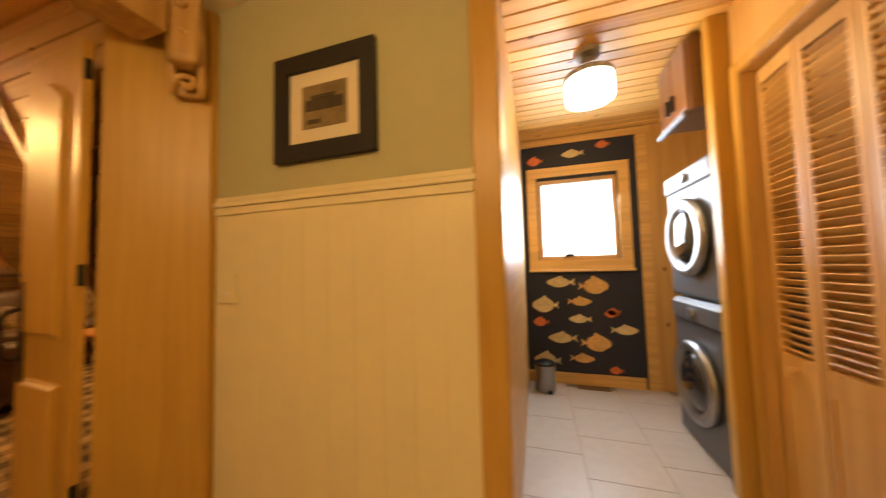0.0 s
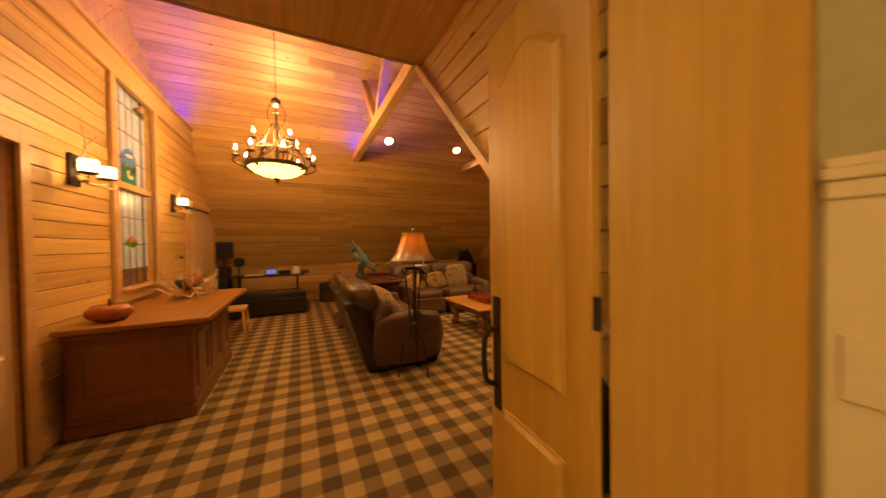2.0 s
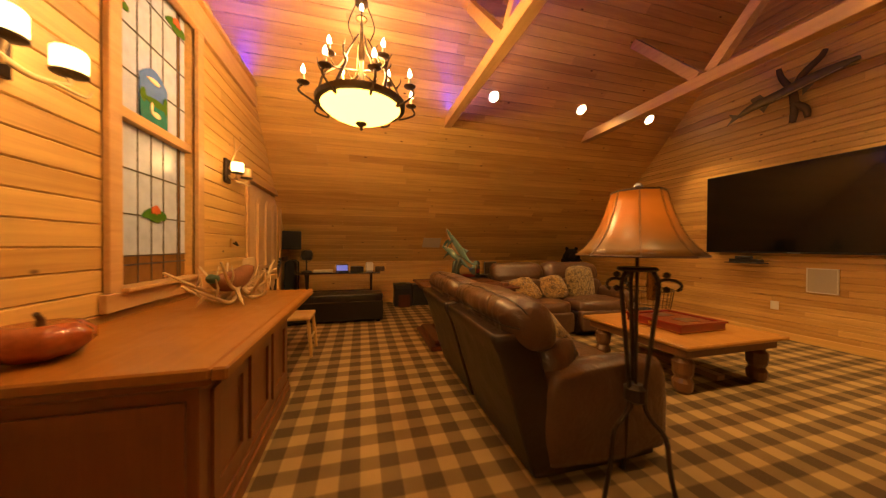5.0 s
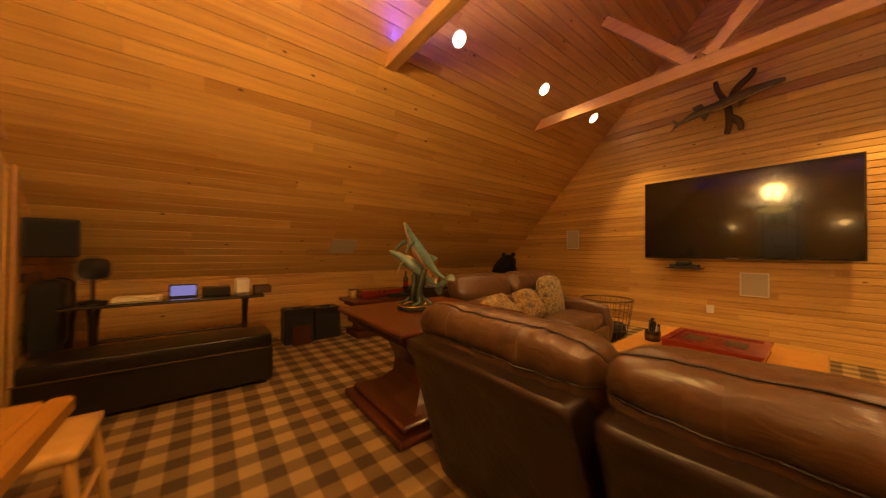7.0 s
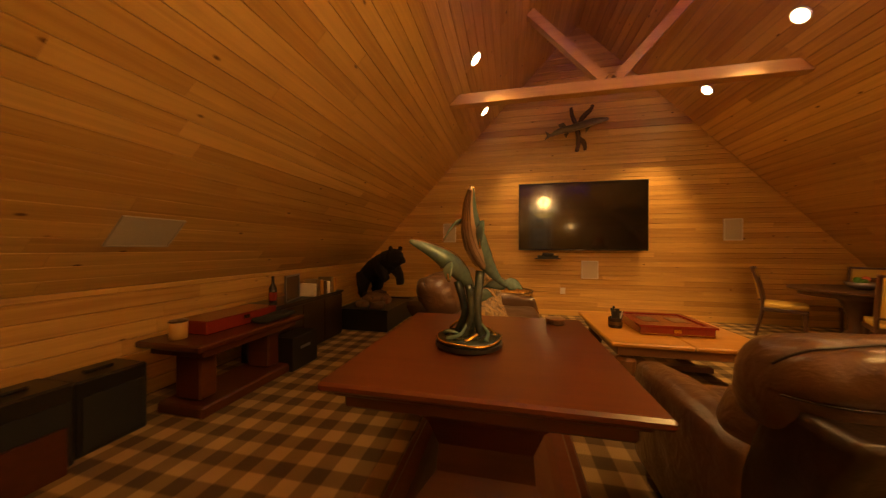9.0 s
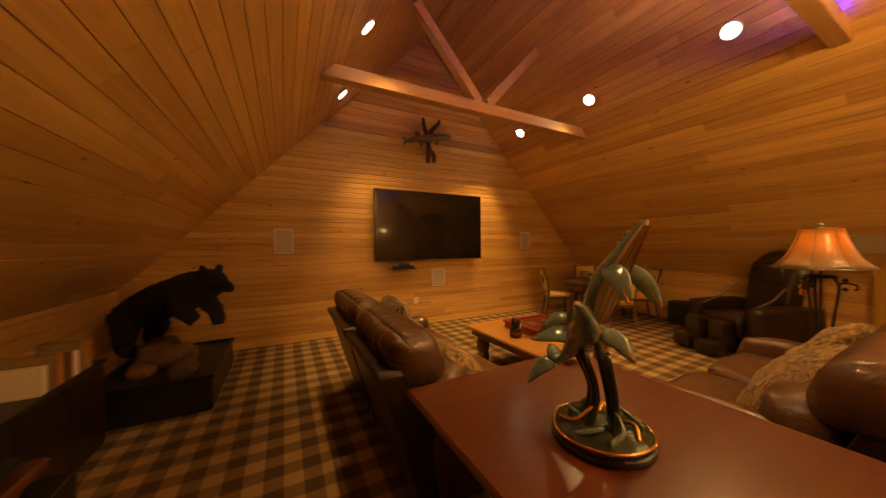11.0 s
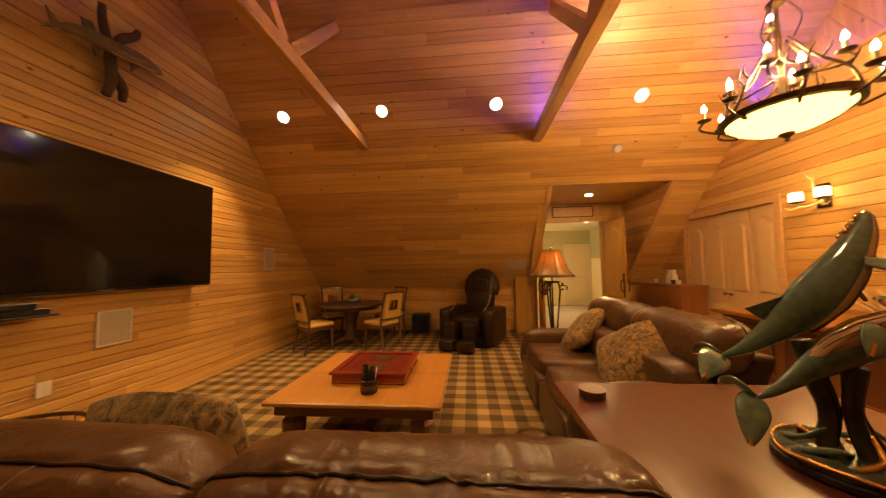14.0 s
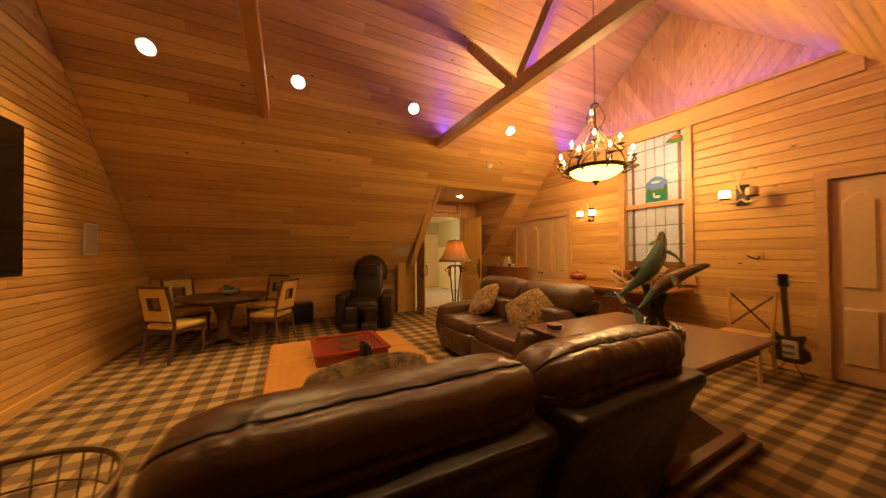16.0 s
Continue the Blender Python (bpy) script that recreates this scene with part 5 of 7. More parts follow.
for k in range(3):
    a = 2 * math.pi * k / 3
    part("stay", tube(bmesh.new(), smooth_path([(0.06 * math.cos(a), 0.06 * math.sin(a), 1.10), (0.13 * math.cos(a), 0.13 * math.sin(a), 0.95), (0.08 * math.cos(a), 0.08 * math.sin(a), 0.80)], 4), 0.005, 6), lamp_bronze, cd)
bm = bmesh.new()
z, k = 1.13, 0
while z < RZ - CHAND.z - 0.02:
    dx, dy = (0.009, 0.0) if k % 2 else (0.0, 0.009)
    loop = [(dx * math.cos(a) * 1.0, dy * math.cos(a), z + 0.022 + 0.024 * math.sin(a)) for a in (2 * math.pi * i / 8 for i in range(9))]
    tube(bm, loop, 0.0028, 4)
    z, k = z + 0.038, k + 1
part("chain", bm, iron, cd)

# ---- wall sconces ----
frosted = material("frosted_amber_glass", (0.42, 0.26, 0.11), 0.35, vary=0.15, coat=0.3)


def sconce(x, z, lit, label):
    t = thing("wall_sconce", label, "wall lamp", pose(x, YS, z), "antler sconces")
    part("backplate", boxes(((-0.06, 0.001, -0.13), (0.06, 0.03, 0.13)), bevel=0.006), iron, t)
    for s in (-1, 1):
        arm = part("antler_arm", tube(bmesh.new(), smooth_path([(0, 0.03, -0.05), (s * 0.06, 0.09, -0.10), (s * 0.13, 0.15, -0.09), (s * 0.13, 0.16, -0.06)], 4), [0.014] * 6 + [0.011] * 7, 8), antler, t, smooth=True)
        part("tine", tube(bmesh.new(), smooth_path([(s * 0.10, 0.13, -0.10), (s * 0.18, 0.18, -0.12), (s * 0.24, 0.17, -0.06)], 4), [0.010, 0.009, 0.009, 0.008, 0.007, 0.006, 0.005, 0.003, 0.002], 6), antler, arm)
        part("dish", lathe(bmesh.new(), [(0.02, -0.055), (0.06, -0.045), (0.062, -0.038), (0.0, -0.04)], 16, (s * 0.13, 0.16, 0)), iron, arm)
        part("shade", lathe(bmesh.new(), [(0.050, -0.036), (0.058, -0.02), (0.058, 0.055), (0.050, 0.065), (0.0, 0.06)], 18, (s * 0.13, 0.16, 0)), candle_glow if s in lit else frosted, arm, "lit frosted candle shade" if s in lit else "unlit frosted candle shade", True)
    pts = smooth_path([(0, 0.04, 0.02), (0.02, 0.08, 0.12), (-0.01, 0.10, 0.22), (-0.10, 0.13, 0.33)], 5)
    bm = tube(bmesh.new(), pts, [0.014 - 0.010 * i / len(pts) for i in range(len(pts))], 7)
    tube(bm, smooth_path([pts[8], pts[8] + Vector((0.05, 0.02, 0.06)), pts[8] + Vector((0.10, 0.02, 0.18))], 4), [0.010, 0.009, 0.008, 0.007, 0.006, 0.005, 0.004, 0.003, 0.002], 6)
    part("antler_crown", bm, antler, t, smooth=True)


sconce(-4.68, 2.10, (-1, 1), "antler wall sconce with two lit candle shades")
sconce(-6.84, 2.10, (1,), "antler wall sconce with one shade lit and one dark")

# ---- television wall ----
tv = thing("television", "very large black flat television on the plank wall", "television")
part("panel", boxes(((-6.85, 6.035, 1.22), (-4.655, 6.09, 2.47)), bevel=0.006), black, tv)
part("screen", boxes(((-6.835, 6.030, 1.245), (-4.67, 6.0345, 2.458))), screen, tv, "glossy dark screen")
part("wall_mount", boxes(((-6.1, 6.091, 1.5), (-5.4, 6.175, 2.1))), black, tv)
part("logo_bar", boxes(((-5.83, 6.029, 1.226), (-5.70, 6.0325, 1.236))), steel, tv)
sh = thing("media_shelf", "small black shelf with a media box under the television", "shelf")
part("shelf", boxes(((-6.55, 5.98, 1.06), (-6.10, 6.176, 1.075)), bevel=0.003), black, sh)
part("media_box", boxes(((-6.50, 6.0, 1.076), (-6.14, 6.15, 1.125)), bevel=0.006), black, sh)
part("camera_head", boxes(((-6.42, 5.99, 1.126), (-6.22, 6.06, 1.175)), bevel=0.01), black, sh)


def wall_speaker(u0, u1, z0, z1):
    t = thing("wall_speaker", "flush cream wall speaker with cloth grille", "speaker", group="wall speakers")
    part("bezel", rect_ring(bmesh.new(), u0, u1, z0, z1, 0.014, lambda u, v, q: (u, q, v), YN - 0.020, YN - 0.0015), white_plastic, t)
    part("grille_cloth", boxes(((u0 + 0.014, YN - 0.016, z0 + 0.014), (u1 - 0.014, YN - 0.001, z1 - 0.014))), grille, t)


wall_speaker(-5.71, -5.42, 0.70, 1.03)
wall_speaker(-8.34, -8.08, 1.38, 1.76)
wall_speaker(-3.46, -3.19, 1.40, 1.77)
for sg, y in ((-1, 1.86), (1, 1.80)):
    d = 3.86 if sg < 0 else 3.80
    m = pose(RX + sg * d, y, RZ - K * d, 0, sg * math.degrees(math.atan(K)), 0)
    t = thing("slope_speaker", "flat beige speaker panel set in the sloping boards", "speaker", m, "slope speakers")
    part("bezel", rect_ring(bmesh.new(), -0.14, 0.14, -0.20, 0.20, 0.012, lambda u, v, q: (u, v, q), -0.016, -0.001), grille, t)
    part("grille_cloth", boxes(((-0.128, -0.188, -0.013), (0.128, 0.188, -0.001))), grille, t)


def plate(name, label, lo, hi, mat=white_plastic):
    t = thing(name, label, "wall plate")
    part("plate", boxes((lo, hi), bevel=0.002), mat, t)
    return t


plate("wall_outlet", "white power outlet low on the plank wall", (-6.08, YN - 0.014, 0.40), (-5.99, YN - 0.001, 0.52))

# mounted pike on driftwood
fp = thing("mounted_fish", "mounted pike on driftwood above the television", "fish mount", pose(-5.83, YN - 0.10, 3.45, 0, 0, 18))
pts = smooth_path([(-0.52, -0.10, -0.17), (-0.38, -0.13, -0.10), (-0.10, -0.16, -0.03), (0.18, -0.15, 0.07), (0.38, -0.13, 0.13), (0.55, -0.11, 0.17)], 5)
part("body", tube(bmesh.new(), pts, [0.018 + 0.062 * math.sin(math.pi * min(1.0, 0.08 + 0.86 * i / (len(pts) - 1))) for i in range(len(pts))], 12, 0.75), fish_skin, fp, smooth=True)
part("belly", tube(bmesh.new(), [p + Vector((0, -0.012, -0.028)) for p in pts[5:-4]], [0.03 + 0.022 * math.sin(math.pi * i / (len(pts) - 10)) for i in range(len(pts) - 9)], 10, 0.7), fish_belly, fp, smooth=True)


def fin(parent, pts, mat, thick=0.01, name="fin"):
    bm = bmesh.new()
    prism(bm, [Vector(p) for p in pts], (0, 0, 0), (0, thick, 0))
    return part(name, bm, mat, parent)


fin(fp, [(-0.50, -0.11, -0.17), (-0.64, -0.11, -0.10), (-0.60, -0.11, -0.18), (-0.66, -0.11, -0.28)], fish_skin, name="tail_fin")
fin(fp, [(-0.36, -0.13, -0.06), (-0.24, -0.13, -0.02), (-0.30, -0.13, 0.06), (-0.40, -0.13, 0.02)], fish_skin, name="dorsal_fin")
fin(fp, [(-0.30, -0.14, -0.15), (-0.20, -0.14, -0.11), (-0.26, -0.14, -0.22)], fish_skin, name="anal_fin")
fin(fp, [(0.10, -0.15, -0.02), (0.20, -0.15, 0.0), (0.10, -0.15, -0.12)], fish_skin, name="pelvic_fin")
for line in ([(0.0, -0.03, -0.42), (0.02, -0.05, -0.25), (0.0, -0.04, 0.0), (-0.10, -0.05, 0.22), (-0.13, -0.06, 0.36)], [(0.02, -0.05, 0.05), (0.10, -0.06, 0.20), (0.24, -0.07, 0.34), (0.28, -0.07, 0.42)], [(0.0, -0.05, -0.15), (0.12, -0.07, -0.28), (0.14, -0.06, -0.40)]):
    p = smooth_path(line, 4)
    part("driftwood_limb", tube(bmesh.new(), p, [0.045 - 0.03 * abs(i / len(p) - 0.35) for i in range(len(p))], 8), driftwood, fp, smooth=True)

# ---- floor lamp ----
fl = thing("floor_lamp", "wrought iron floor lamp with amber bell shade", "lamp", pose(-4.30, 1.71, 0))
bell = [(0.292, 1.256), (0.250, 1.292), (0.210, 1.342), (0.178, 1.405), (0.153, 1.470), (0.136, 1.525), (0.123, 1.578)]
bm = bmesh.new()
outer = [[bm.verts.new((r * math.cos(t), r * math.sin(t), z)) for t in (math.pi / 4 * k for k in range(8))] for r, z in bell]
inner = [[bm.verts.new(((r - 0.004) * math.cos(t), (r - 0.004) * math.sin(t), z)) for t in (math.pi / 4 * k for k in range(8))] for r, z in bell]
for i in range(len(bell) - 1):
    for k in range(8):
        j = (k + 1) % 8
        bm.faces.new((outer[i][k], outer[i][j], outer[i + 1][j], outer[i + 1][k]))
        bm.faces.new((inner[i][j], inner[i][k], inner[i + 1][k], inner[i + 1][j]))
for row in (0, -1):
    for k in range(8):
        j = (k + 1) % 8
        bm.faces.new((outer[row][j], outer[row][k], inner[row][k], inner[row][j]))
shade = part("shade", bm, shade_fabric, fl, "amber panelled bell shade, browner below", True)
for k in range(8):
    t = math.pi / 4 * k
    part("seam", tube(bmesh.new(), [((r + 0.001) * math.cos(t), (r + 0.001) * math.sin(t), z) for r, z in bell], 0.0022, 5), dark_wood, shade)
part("shade_rim", lathe(bmesh.new(), [(0.290, 1.250), (0.296, 1.254), (0.292, 1.262), (0.286, 1.256)], 8), dark_wood, fl)
part("top_rim", lathe(bmesh.new(), [(0.121, 1.576), (0.126, 1.578), (0.124, 1.586), (0.118, 1.584)], 8), dark_wood, fl)
part("finial", lathe(bmesh.new(), [(0.006, 1.57), (0.022, 1.585), (0.008, 1.595), (0.024, 1.61), (0.012, 1.625)], 12), steel, fl)
part("stem", tube(bmesh.new(), [(0, 0, 1.195), (0, 0, 1.575)], 0.008, 8), iron, fl)
part("top_plate", lathe(bmesh.new(), [(0.0, 1.175), (0.085, 1.175), (0.095, 1.183), (0.085, 1.195), (0.0, 1.197)], 20), iron, fl)
for k in range(3):
    a = 0.5 + k * 2 * math.pi / 3
    c, s = math.cos(a), math.sin(a)
    p = smooth_path([(0.07 * c, 0.07 * s, 1.175), (0.095 * c, 0.095 * s, 1.10), (0.075 * c, 0.075 * s, 0.90), (0.04 * c, 0.04 * s, 0.55), (0.06 * c, 0.06 * s, 0.44), (0.13 * c, 0.13 * s, 0.36), (0.15 * c, 0.15 * s, 0.20), (0.19 * c, 0.19 * s, 0.012)], 4)
    leg = part("leg", tube(bmesh.new(), p, 0.011, 8), iron, fl, smooth=True)
    scroll = [(0.085 * c + 0.05 * c * (1 - math.cos(t)), 0.085 * s + 0.05 * s * (1 - math.cos(t)), 1.11 + 0.03 * math.sin(t)) for t in (i * 0.5 for i in range(9))]
    part("scroll", tube(bmesh.new(), scroll, 0.008, 6), iron, leg)
    for z in (1.16, 1.09):
        part("ball", lathe(bmesh.new(), [(0.003, -0.016), (0.015, -0.008), (0.017, 0.0), (0.015, 0.008), (0.003, 0.016)], 10, (0.125 * c, 0.125 * s, z)), iron, leg, smooth=True)
part("collar", lathe(bmesh.new(), [(0.03, 0.49), (0.055, 0.51), (0.055, 0.57), (0.03, 0.59)], 14), iron, fl)
part("centre_rod", tube(bmesh.new(), [(0, 0, 0.50), (0, 0, 1.175)], 0.009, 8), iron, fl)
part("tassel", tube(bmesh.new(), [(0.0, 0.085, 1.17), (0.0, 0.10, 1.10), (0.0, 0.095, 1.02)], [0.012, 0.028, 0.02], 8), gilt, fl)

# ---- massage chair ----
mc = thing("massage_chair", "black-brown leather massage chair beside the entrance", "massage chair", pose(-2.42, 2.66, 0, 0, 0, -112))
for sx in (-1, 1):
    bm = cushion(bmesh.new(), (sx * 0.40 - 0.11, -0.55, 0.02), (sx * 0.40 + 0.11, 0.42, 0.66), 0.3, 10, 0.01, sx)
    part("side_pod", bm, leather_dark, mc, smooth=True)
    part("trim_strip", tube(bmesh.new(), smooth_path([(sx * 0.30, -0.46, 0.60), (sx * 0.31, -0.15, 0.70), (sx * 0.29, 0.10, 0.86)], 4), 0.012, 6), steel, mc)
    part("calf_rest", cushion(bmesh.new(), (sx * 0.17 - 0.11, -0.80, 0.14), (sx * 0.17 + 0.11, -0.60, 0.46), 0.3, 8), leather_dark, mc, smooth=True)
    part("foot_rest", cushion(bmesh.new(), (sx * 0.16 - 0.13, -0.98, 0.04), (sx * 0.16 + 0.13, -0.72, 0.20), 0.3, 8), leather_dark, mc, smooth=True)
part("seat", cushion(bmesh.new(), (-0.29, -0.58, 0.22), (0.29, 0.2, 0.52), 0.3, 10, 0.01), leather_dark, mc, smooth=True)
part("base", boxes(((-0.32, -0.50, 0.0), (0.32, 0.42, 0.20)), bevel=0.02), black, mc)
bm = cushion(bmesh.new(), (-0.29, 0.10, 0.40), (0.29, 0.40, 1.27), 0.45, 12, 0.01)
for v in bm.verts:
    v.co.y += (v.co.z - 0.4) * 0.22
part("backrest", bm, leather_dark, mc, smooth=True)
bm = bmesh.new()
hood = [(0.27 * math.sin(a), 0.0, 0.98 + 0.29 * math.cos(a)) for a in (math.radians(-115 + 23 * k) for k in range(11))]
tube(bm, [(x, 0.26 + (z - 0.4) * 0.18, z) for x, _, z in hood], 0.075, 10, 1.5)
part("head_hood", bm, leather_dark, mc, smooth=True)
part("head_pillow", cushion(bmesh.new(), (-0.20, 0.20, 0.90), (0.20, 0.36, 1.16), 0.5, 8), leather_dark, mc, smooth=True)

# ---- dining set ----
dt = thing("dining_table", "round dark wood dining table on a pedestal", "table", pose(-2.75, 4.95, 0))
part("tabletop", lathe(bmesh.new(), [(0.0, 0.715), (0.56, 0.715), (0.60, 0.73), (0.60, 0.748), (0.59, 0.755), (0.0, 0.755)], 40), dark_wood, dt)
part("apron", lathe(bmesh.new(), [(0.50, 0.66), (0.50, 0.714)], 32), dark_wood, dt)
part("pedestal", lathe(bmesh.new(), [(0.13, 0.10), (0.16, 0.14), (0.08, 0.24), (0.10, 0.42), (0.14, 0.56), (0.20, 0.66)], 20), dark_wood, dt, smooth=True)
for k in range(4):
    a = math.pi / 4 + k * math.pi / 2
    part("foot", tube(bmesh.new(), smooth_path([(0.08 * math.cos(a), 0.08 * math.sin(a), 0.14), (0.25 * math.cos(a), 0.25 * math.sin(a), 0.09), (0.40 * math.cos(a), 0.40 * math.sin(a), 0.03)], 4), [0.05] * 5 + [0.04, 0.035, 0.03, 0.028], 8), dark_wood, dt)
bw = thing("centrepiece_bowl", "glass bowl with dried flowers on the round table", "bowl", pose(-2.75, 4.90, 0.756))
part("bowl", lathe(bmesh.new(), [(0.05, 0), (0.12, 0.03), (0.15, 0.09), (0.145, 0.09), (0.11, 0.035), (0.0, 0.015)], 20), steel, bw, smooth=True)
rng = random.Random(8)
for k in range(9):
    a, r = rng.uniform(0, 6.3), rng.uniform(0.0, 0.10)
    part("dried_flower", cushion(bmesh.new(), (r * math.cos(a) - 0.035, r * math.sin(a) - 0.035, 0.06), (r * math.cos(a) + 0.035, r * math.sin(a) + 0.035, 0.13 + 0.03 * (k % 2)), 0.8, 4, 0.012, k), art_green if k % 3 else art_red, bw, smooth=True)

dc = thing("dining_chair", "dark framed dining chair with mustard seat and open square back", "chair", pose(0, 0, 0), "chairs round the dining table")
part("seat", cushion(bmesh.new(), (-0.23, -0.24, 0.42), (0.23, 0.22, 0.49), 0.22, 8), yellow_seat, dc, smooth=True)
part("seat_frame", boxes(((-0.23, -0.23, 0.37), (0.23, 0.22, 0.42)), bevel=0.008), dark_wood, dc)
for sx in (-1, 1):
    part("front_leg", tube(bmesh.new(), [(sx * 0.20, -0.20, 0.37), (sx * 0.20, -0.21, 0.0)], [0.025, 0.017], 8), dark_wood, dc)
    part("back_post", tube(bmesh.new(), smooth_path([(sx * 0.21, 0.27, 0.0), (sx * 0.21, 0.20, 0.40), (sx * 0.21, 0.23, 0.70), (sx * 0.21, 0.31, 0.99)], 4), 0.020, 8), dark_wood, dc)


def chair_back(bm, u0, u1, v0, v1, t0, t1):
    for y0, y1 in ((u0, u1),):
        lean = lambda v: 0.20 + max(0, v - 0.45) * 0.19
        pts = [(y0, lean(v0) + t0, v0), (y1, lean(v0) + t0, v0), (y1, lean(v0) + t1, v0), (y0, lean(v0) + t1, v0)]
        top = Vector((0, lean(v1) - lean(v0), v1 - v0))
        prism(bm, pts, (0, 0, 0), top)


bm = bmesh.new()
for u0, u1, v0, v1 in ((-0.19, 0.19, 0.54, 0.68), (-0.19, 0.19, 0.84, 0.96), (-0.19, -0.085, 0.68, 0.84), (0.085, 0.19, 0.68, 0.84)):
    chair_back(bm, u0, u1, v0, v1, -0.022, 0.022)
part("back_pad", bm, yellow_seat, dc)
bm = bmesh.new()
for u0, u1, v0, v1 in ((-0.21, 0.21, 0.96, 0.99), (-0.21, 0.21, 0.515, 0.54), (-0.095, 0.095, 0.675, 0.690), (-0.095, 0.095, 0.83, 0.845), (-0.095, -0.08, 0.69, 0.83), (0.08, 0.095, 0.69, 0.83)):
    chair_back(bm, u0, u1, v0, v1, -0.027, 0.027)
part("back_frame", bm, dark_wood, dc)
dc.matrix_basis = pose(-2.95, 4.30, 0, 0, 0, 148)
for x, y, turn in ((-3.18, 5.42, 54), (-2.10, 5.55, -50), (-2.02, 4.42, 228)):
    copy_thing(dc, pose(x, y, 0, 0, 0, turn))

# ---- whale sculpture ----
column_bronze = material("dark_sea_bronze", (0.05, 0.062, 0.05), 0.22, 0.5, bump=0.2, scale=50, vary=0.4)
wh = thing("whale_sculpture", "bronze sculpture of two breaching whales with green patina", "sculpture", pose(-7.22, 1.65, 0.781))


def whale(pts, girth, parent, name):
    p = smooth_path(pts, 7)
    n = len(p)
    knots = ((0.0, 0.14), (0.03, 0.28), (0.10, 0.44), (0.20, 0.62), (0.30, 0.86), (0.40, 1.0), (0.52, 0.90), (0.66, 0.55), (0.80, 0.30), (0.92, 0.18), (1.0, 0.14))

    def prof(u):
        for (a, f), (b, g) in zip(knots, knots[1:]):
            if u <= b:
                h = (u - a) / (b - a)
                return girth * (f + (g - f) * h)
        return girth * knots[-1][1]

    body = part(name, tube(bmesh.new(), p, [prof(i / (n - 1)) for i in range(n)], 16, 0.85), verdigris, parent, smooth=True)
    return body, p, prof


# nose first, tail last
b1, p1, f1 = whale([(0.03, -0.14, 0.76), (0.015, -0.085, 0.67), (0.02, -0.015, 0.56), (0.055, 0.055, 0.45), (0.105, 0.115, 0.36), (0.155, 0.165, 0.295), (0.185, 0.20, 0.27)], 0.060, wh, "upper_whale")
b2, p2, f2 = whale([(-0.27, -0.12, 0.515), (-0.19, -0.075, 0.475), (-0.11, -0.02, 0.42), (-0.05, 0.045, 0.355), (-0.01, 0.12, 0.275), (0.01, 0.185, 0.215), (0.02, 0.235, 0.19)], 0.055, wh, "lower_whale")
BACK = {}
for b, p, f, under in ((b1, p1, f1, Vector((-0.45, -1.0, -0.30))), (b2, p2, f2, Vector((-0.2, 0.7, 0.7)))):
    k = len(p) * 15 // 20
    path = []
    for i in range(k):
        d = (p[min(i + 1, len(p) - 1)] - p[max(i - 1, 0)]).normalized()
        side = (under - d * under.dot(d)).normalized()
        path.append(p[i] + side * f(i / (len(p) - 1)) * 0.36)
        BACK[b.name, i] = -side
    part("pale_belly", tube(bmesh.new(), path, [max(0.003, f(i / (len(p) - 1)) * 0.86 * (1 - (i / k) ** 5)) for i in range(k)], 16, 0.85), belly, b, "copper-toned grooved belly", True)
    for g in range(-2, 3):
        line = []
        for i in range(1, k * 3 // 4):
            r = f(i / (len(p) - 1))
            d = (p[i + 1] - p[i - 1]).normalized()
            side = -BACK[b.name, i]
            across = d.cross(side).normalized()
            line.append(p[i] + side * r * 0.36 + (side * math.cos(g * 0.36) + across * math.sin(g * 0.36)) * r * 0.85)
        part("throat_groove", tube(bmesh.new(), line, 0.0018, 5), bronze, b)


def flipper(b, base, tip, width, mat, name):
    base, tip = Vector(base), Vector(tip)
    mid = (base + tip) / 2 + Vector((0, 0, 0.022))
    p = smooth_path([base, mid, tip], 6)
    n = len(p)
    ob = part(name, tube(bmesh.new(), p, [0.003 + width * math.sin(math.pi * (0.20 + 0.79 * i / (n - 1))) ** 0.8 for i in range(n)], 12, 0.24), mat, b, smooth=True)
    part("gilt_edge", tube(bmesh.new(), [q + Vector((0, 0, 0.0)) for q in p], 0.006, 6), gilt, ob)


flipper(b1, (-0.03, -0.05, 0.61), (-0.10, -0.16, 0.51), 0.030, verdigris, "flipper")
flipper(b1, (0.06, -0.06, 0.60), (0.07, -0.16, 0.48), 0.030, verdigris, "flipper")
flipper(b2, (-0.13, 0.03, 0.43), (-0.17, 0.12, 0.37), 0.028, verdigris, "flipper")
flipper(b2, (-0.10, -0.07, 0.40), (-0.07, -0.16, 0.33), 0.028, verdigris, "flipper")
flipper(b1, (0.18, 0.195, 0.272), (0.27, 0.23, 0.255), 0.042, verdigris, "tail_fluke")
flipper(b1, (0.18, 0.195, 0.272), (0.03, 0.37, 0.245), 0.042, verdigris, "tail_fluke")
flipper(b2, (0.02, 0.23, 0.192), (0.105, 0.27, 0.205), 0.040, verdigris, "tail_fluke")
flipper(b2, (0.02, 0.23, 0.192), (-0.05, 0.31, 0.085), 0.040, verdigris, "tail_fluke")
i = len(p1) * 11 // 20
out = BACK[b1.name, i]
fin(b1, [p1[i - 3] + out * f1(0.45) * 0.85, p1[i + 2] + out * f1(0.6) * 0.8, p1[i + 2] + out * (f1(0.58) + 0.045)], verdigris, 0.014, "dorsal_fin")
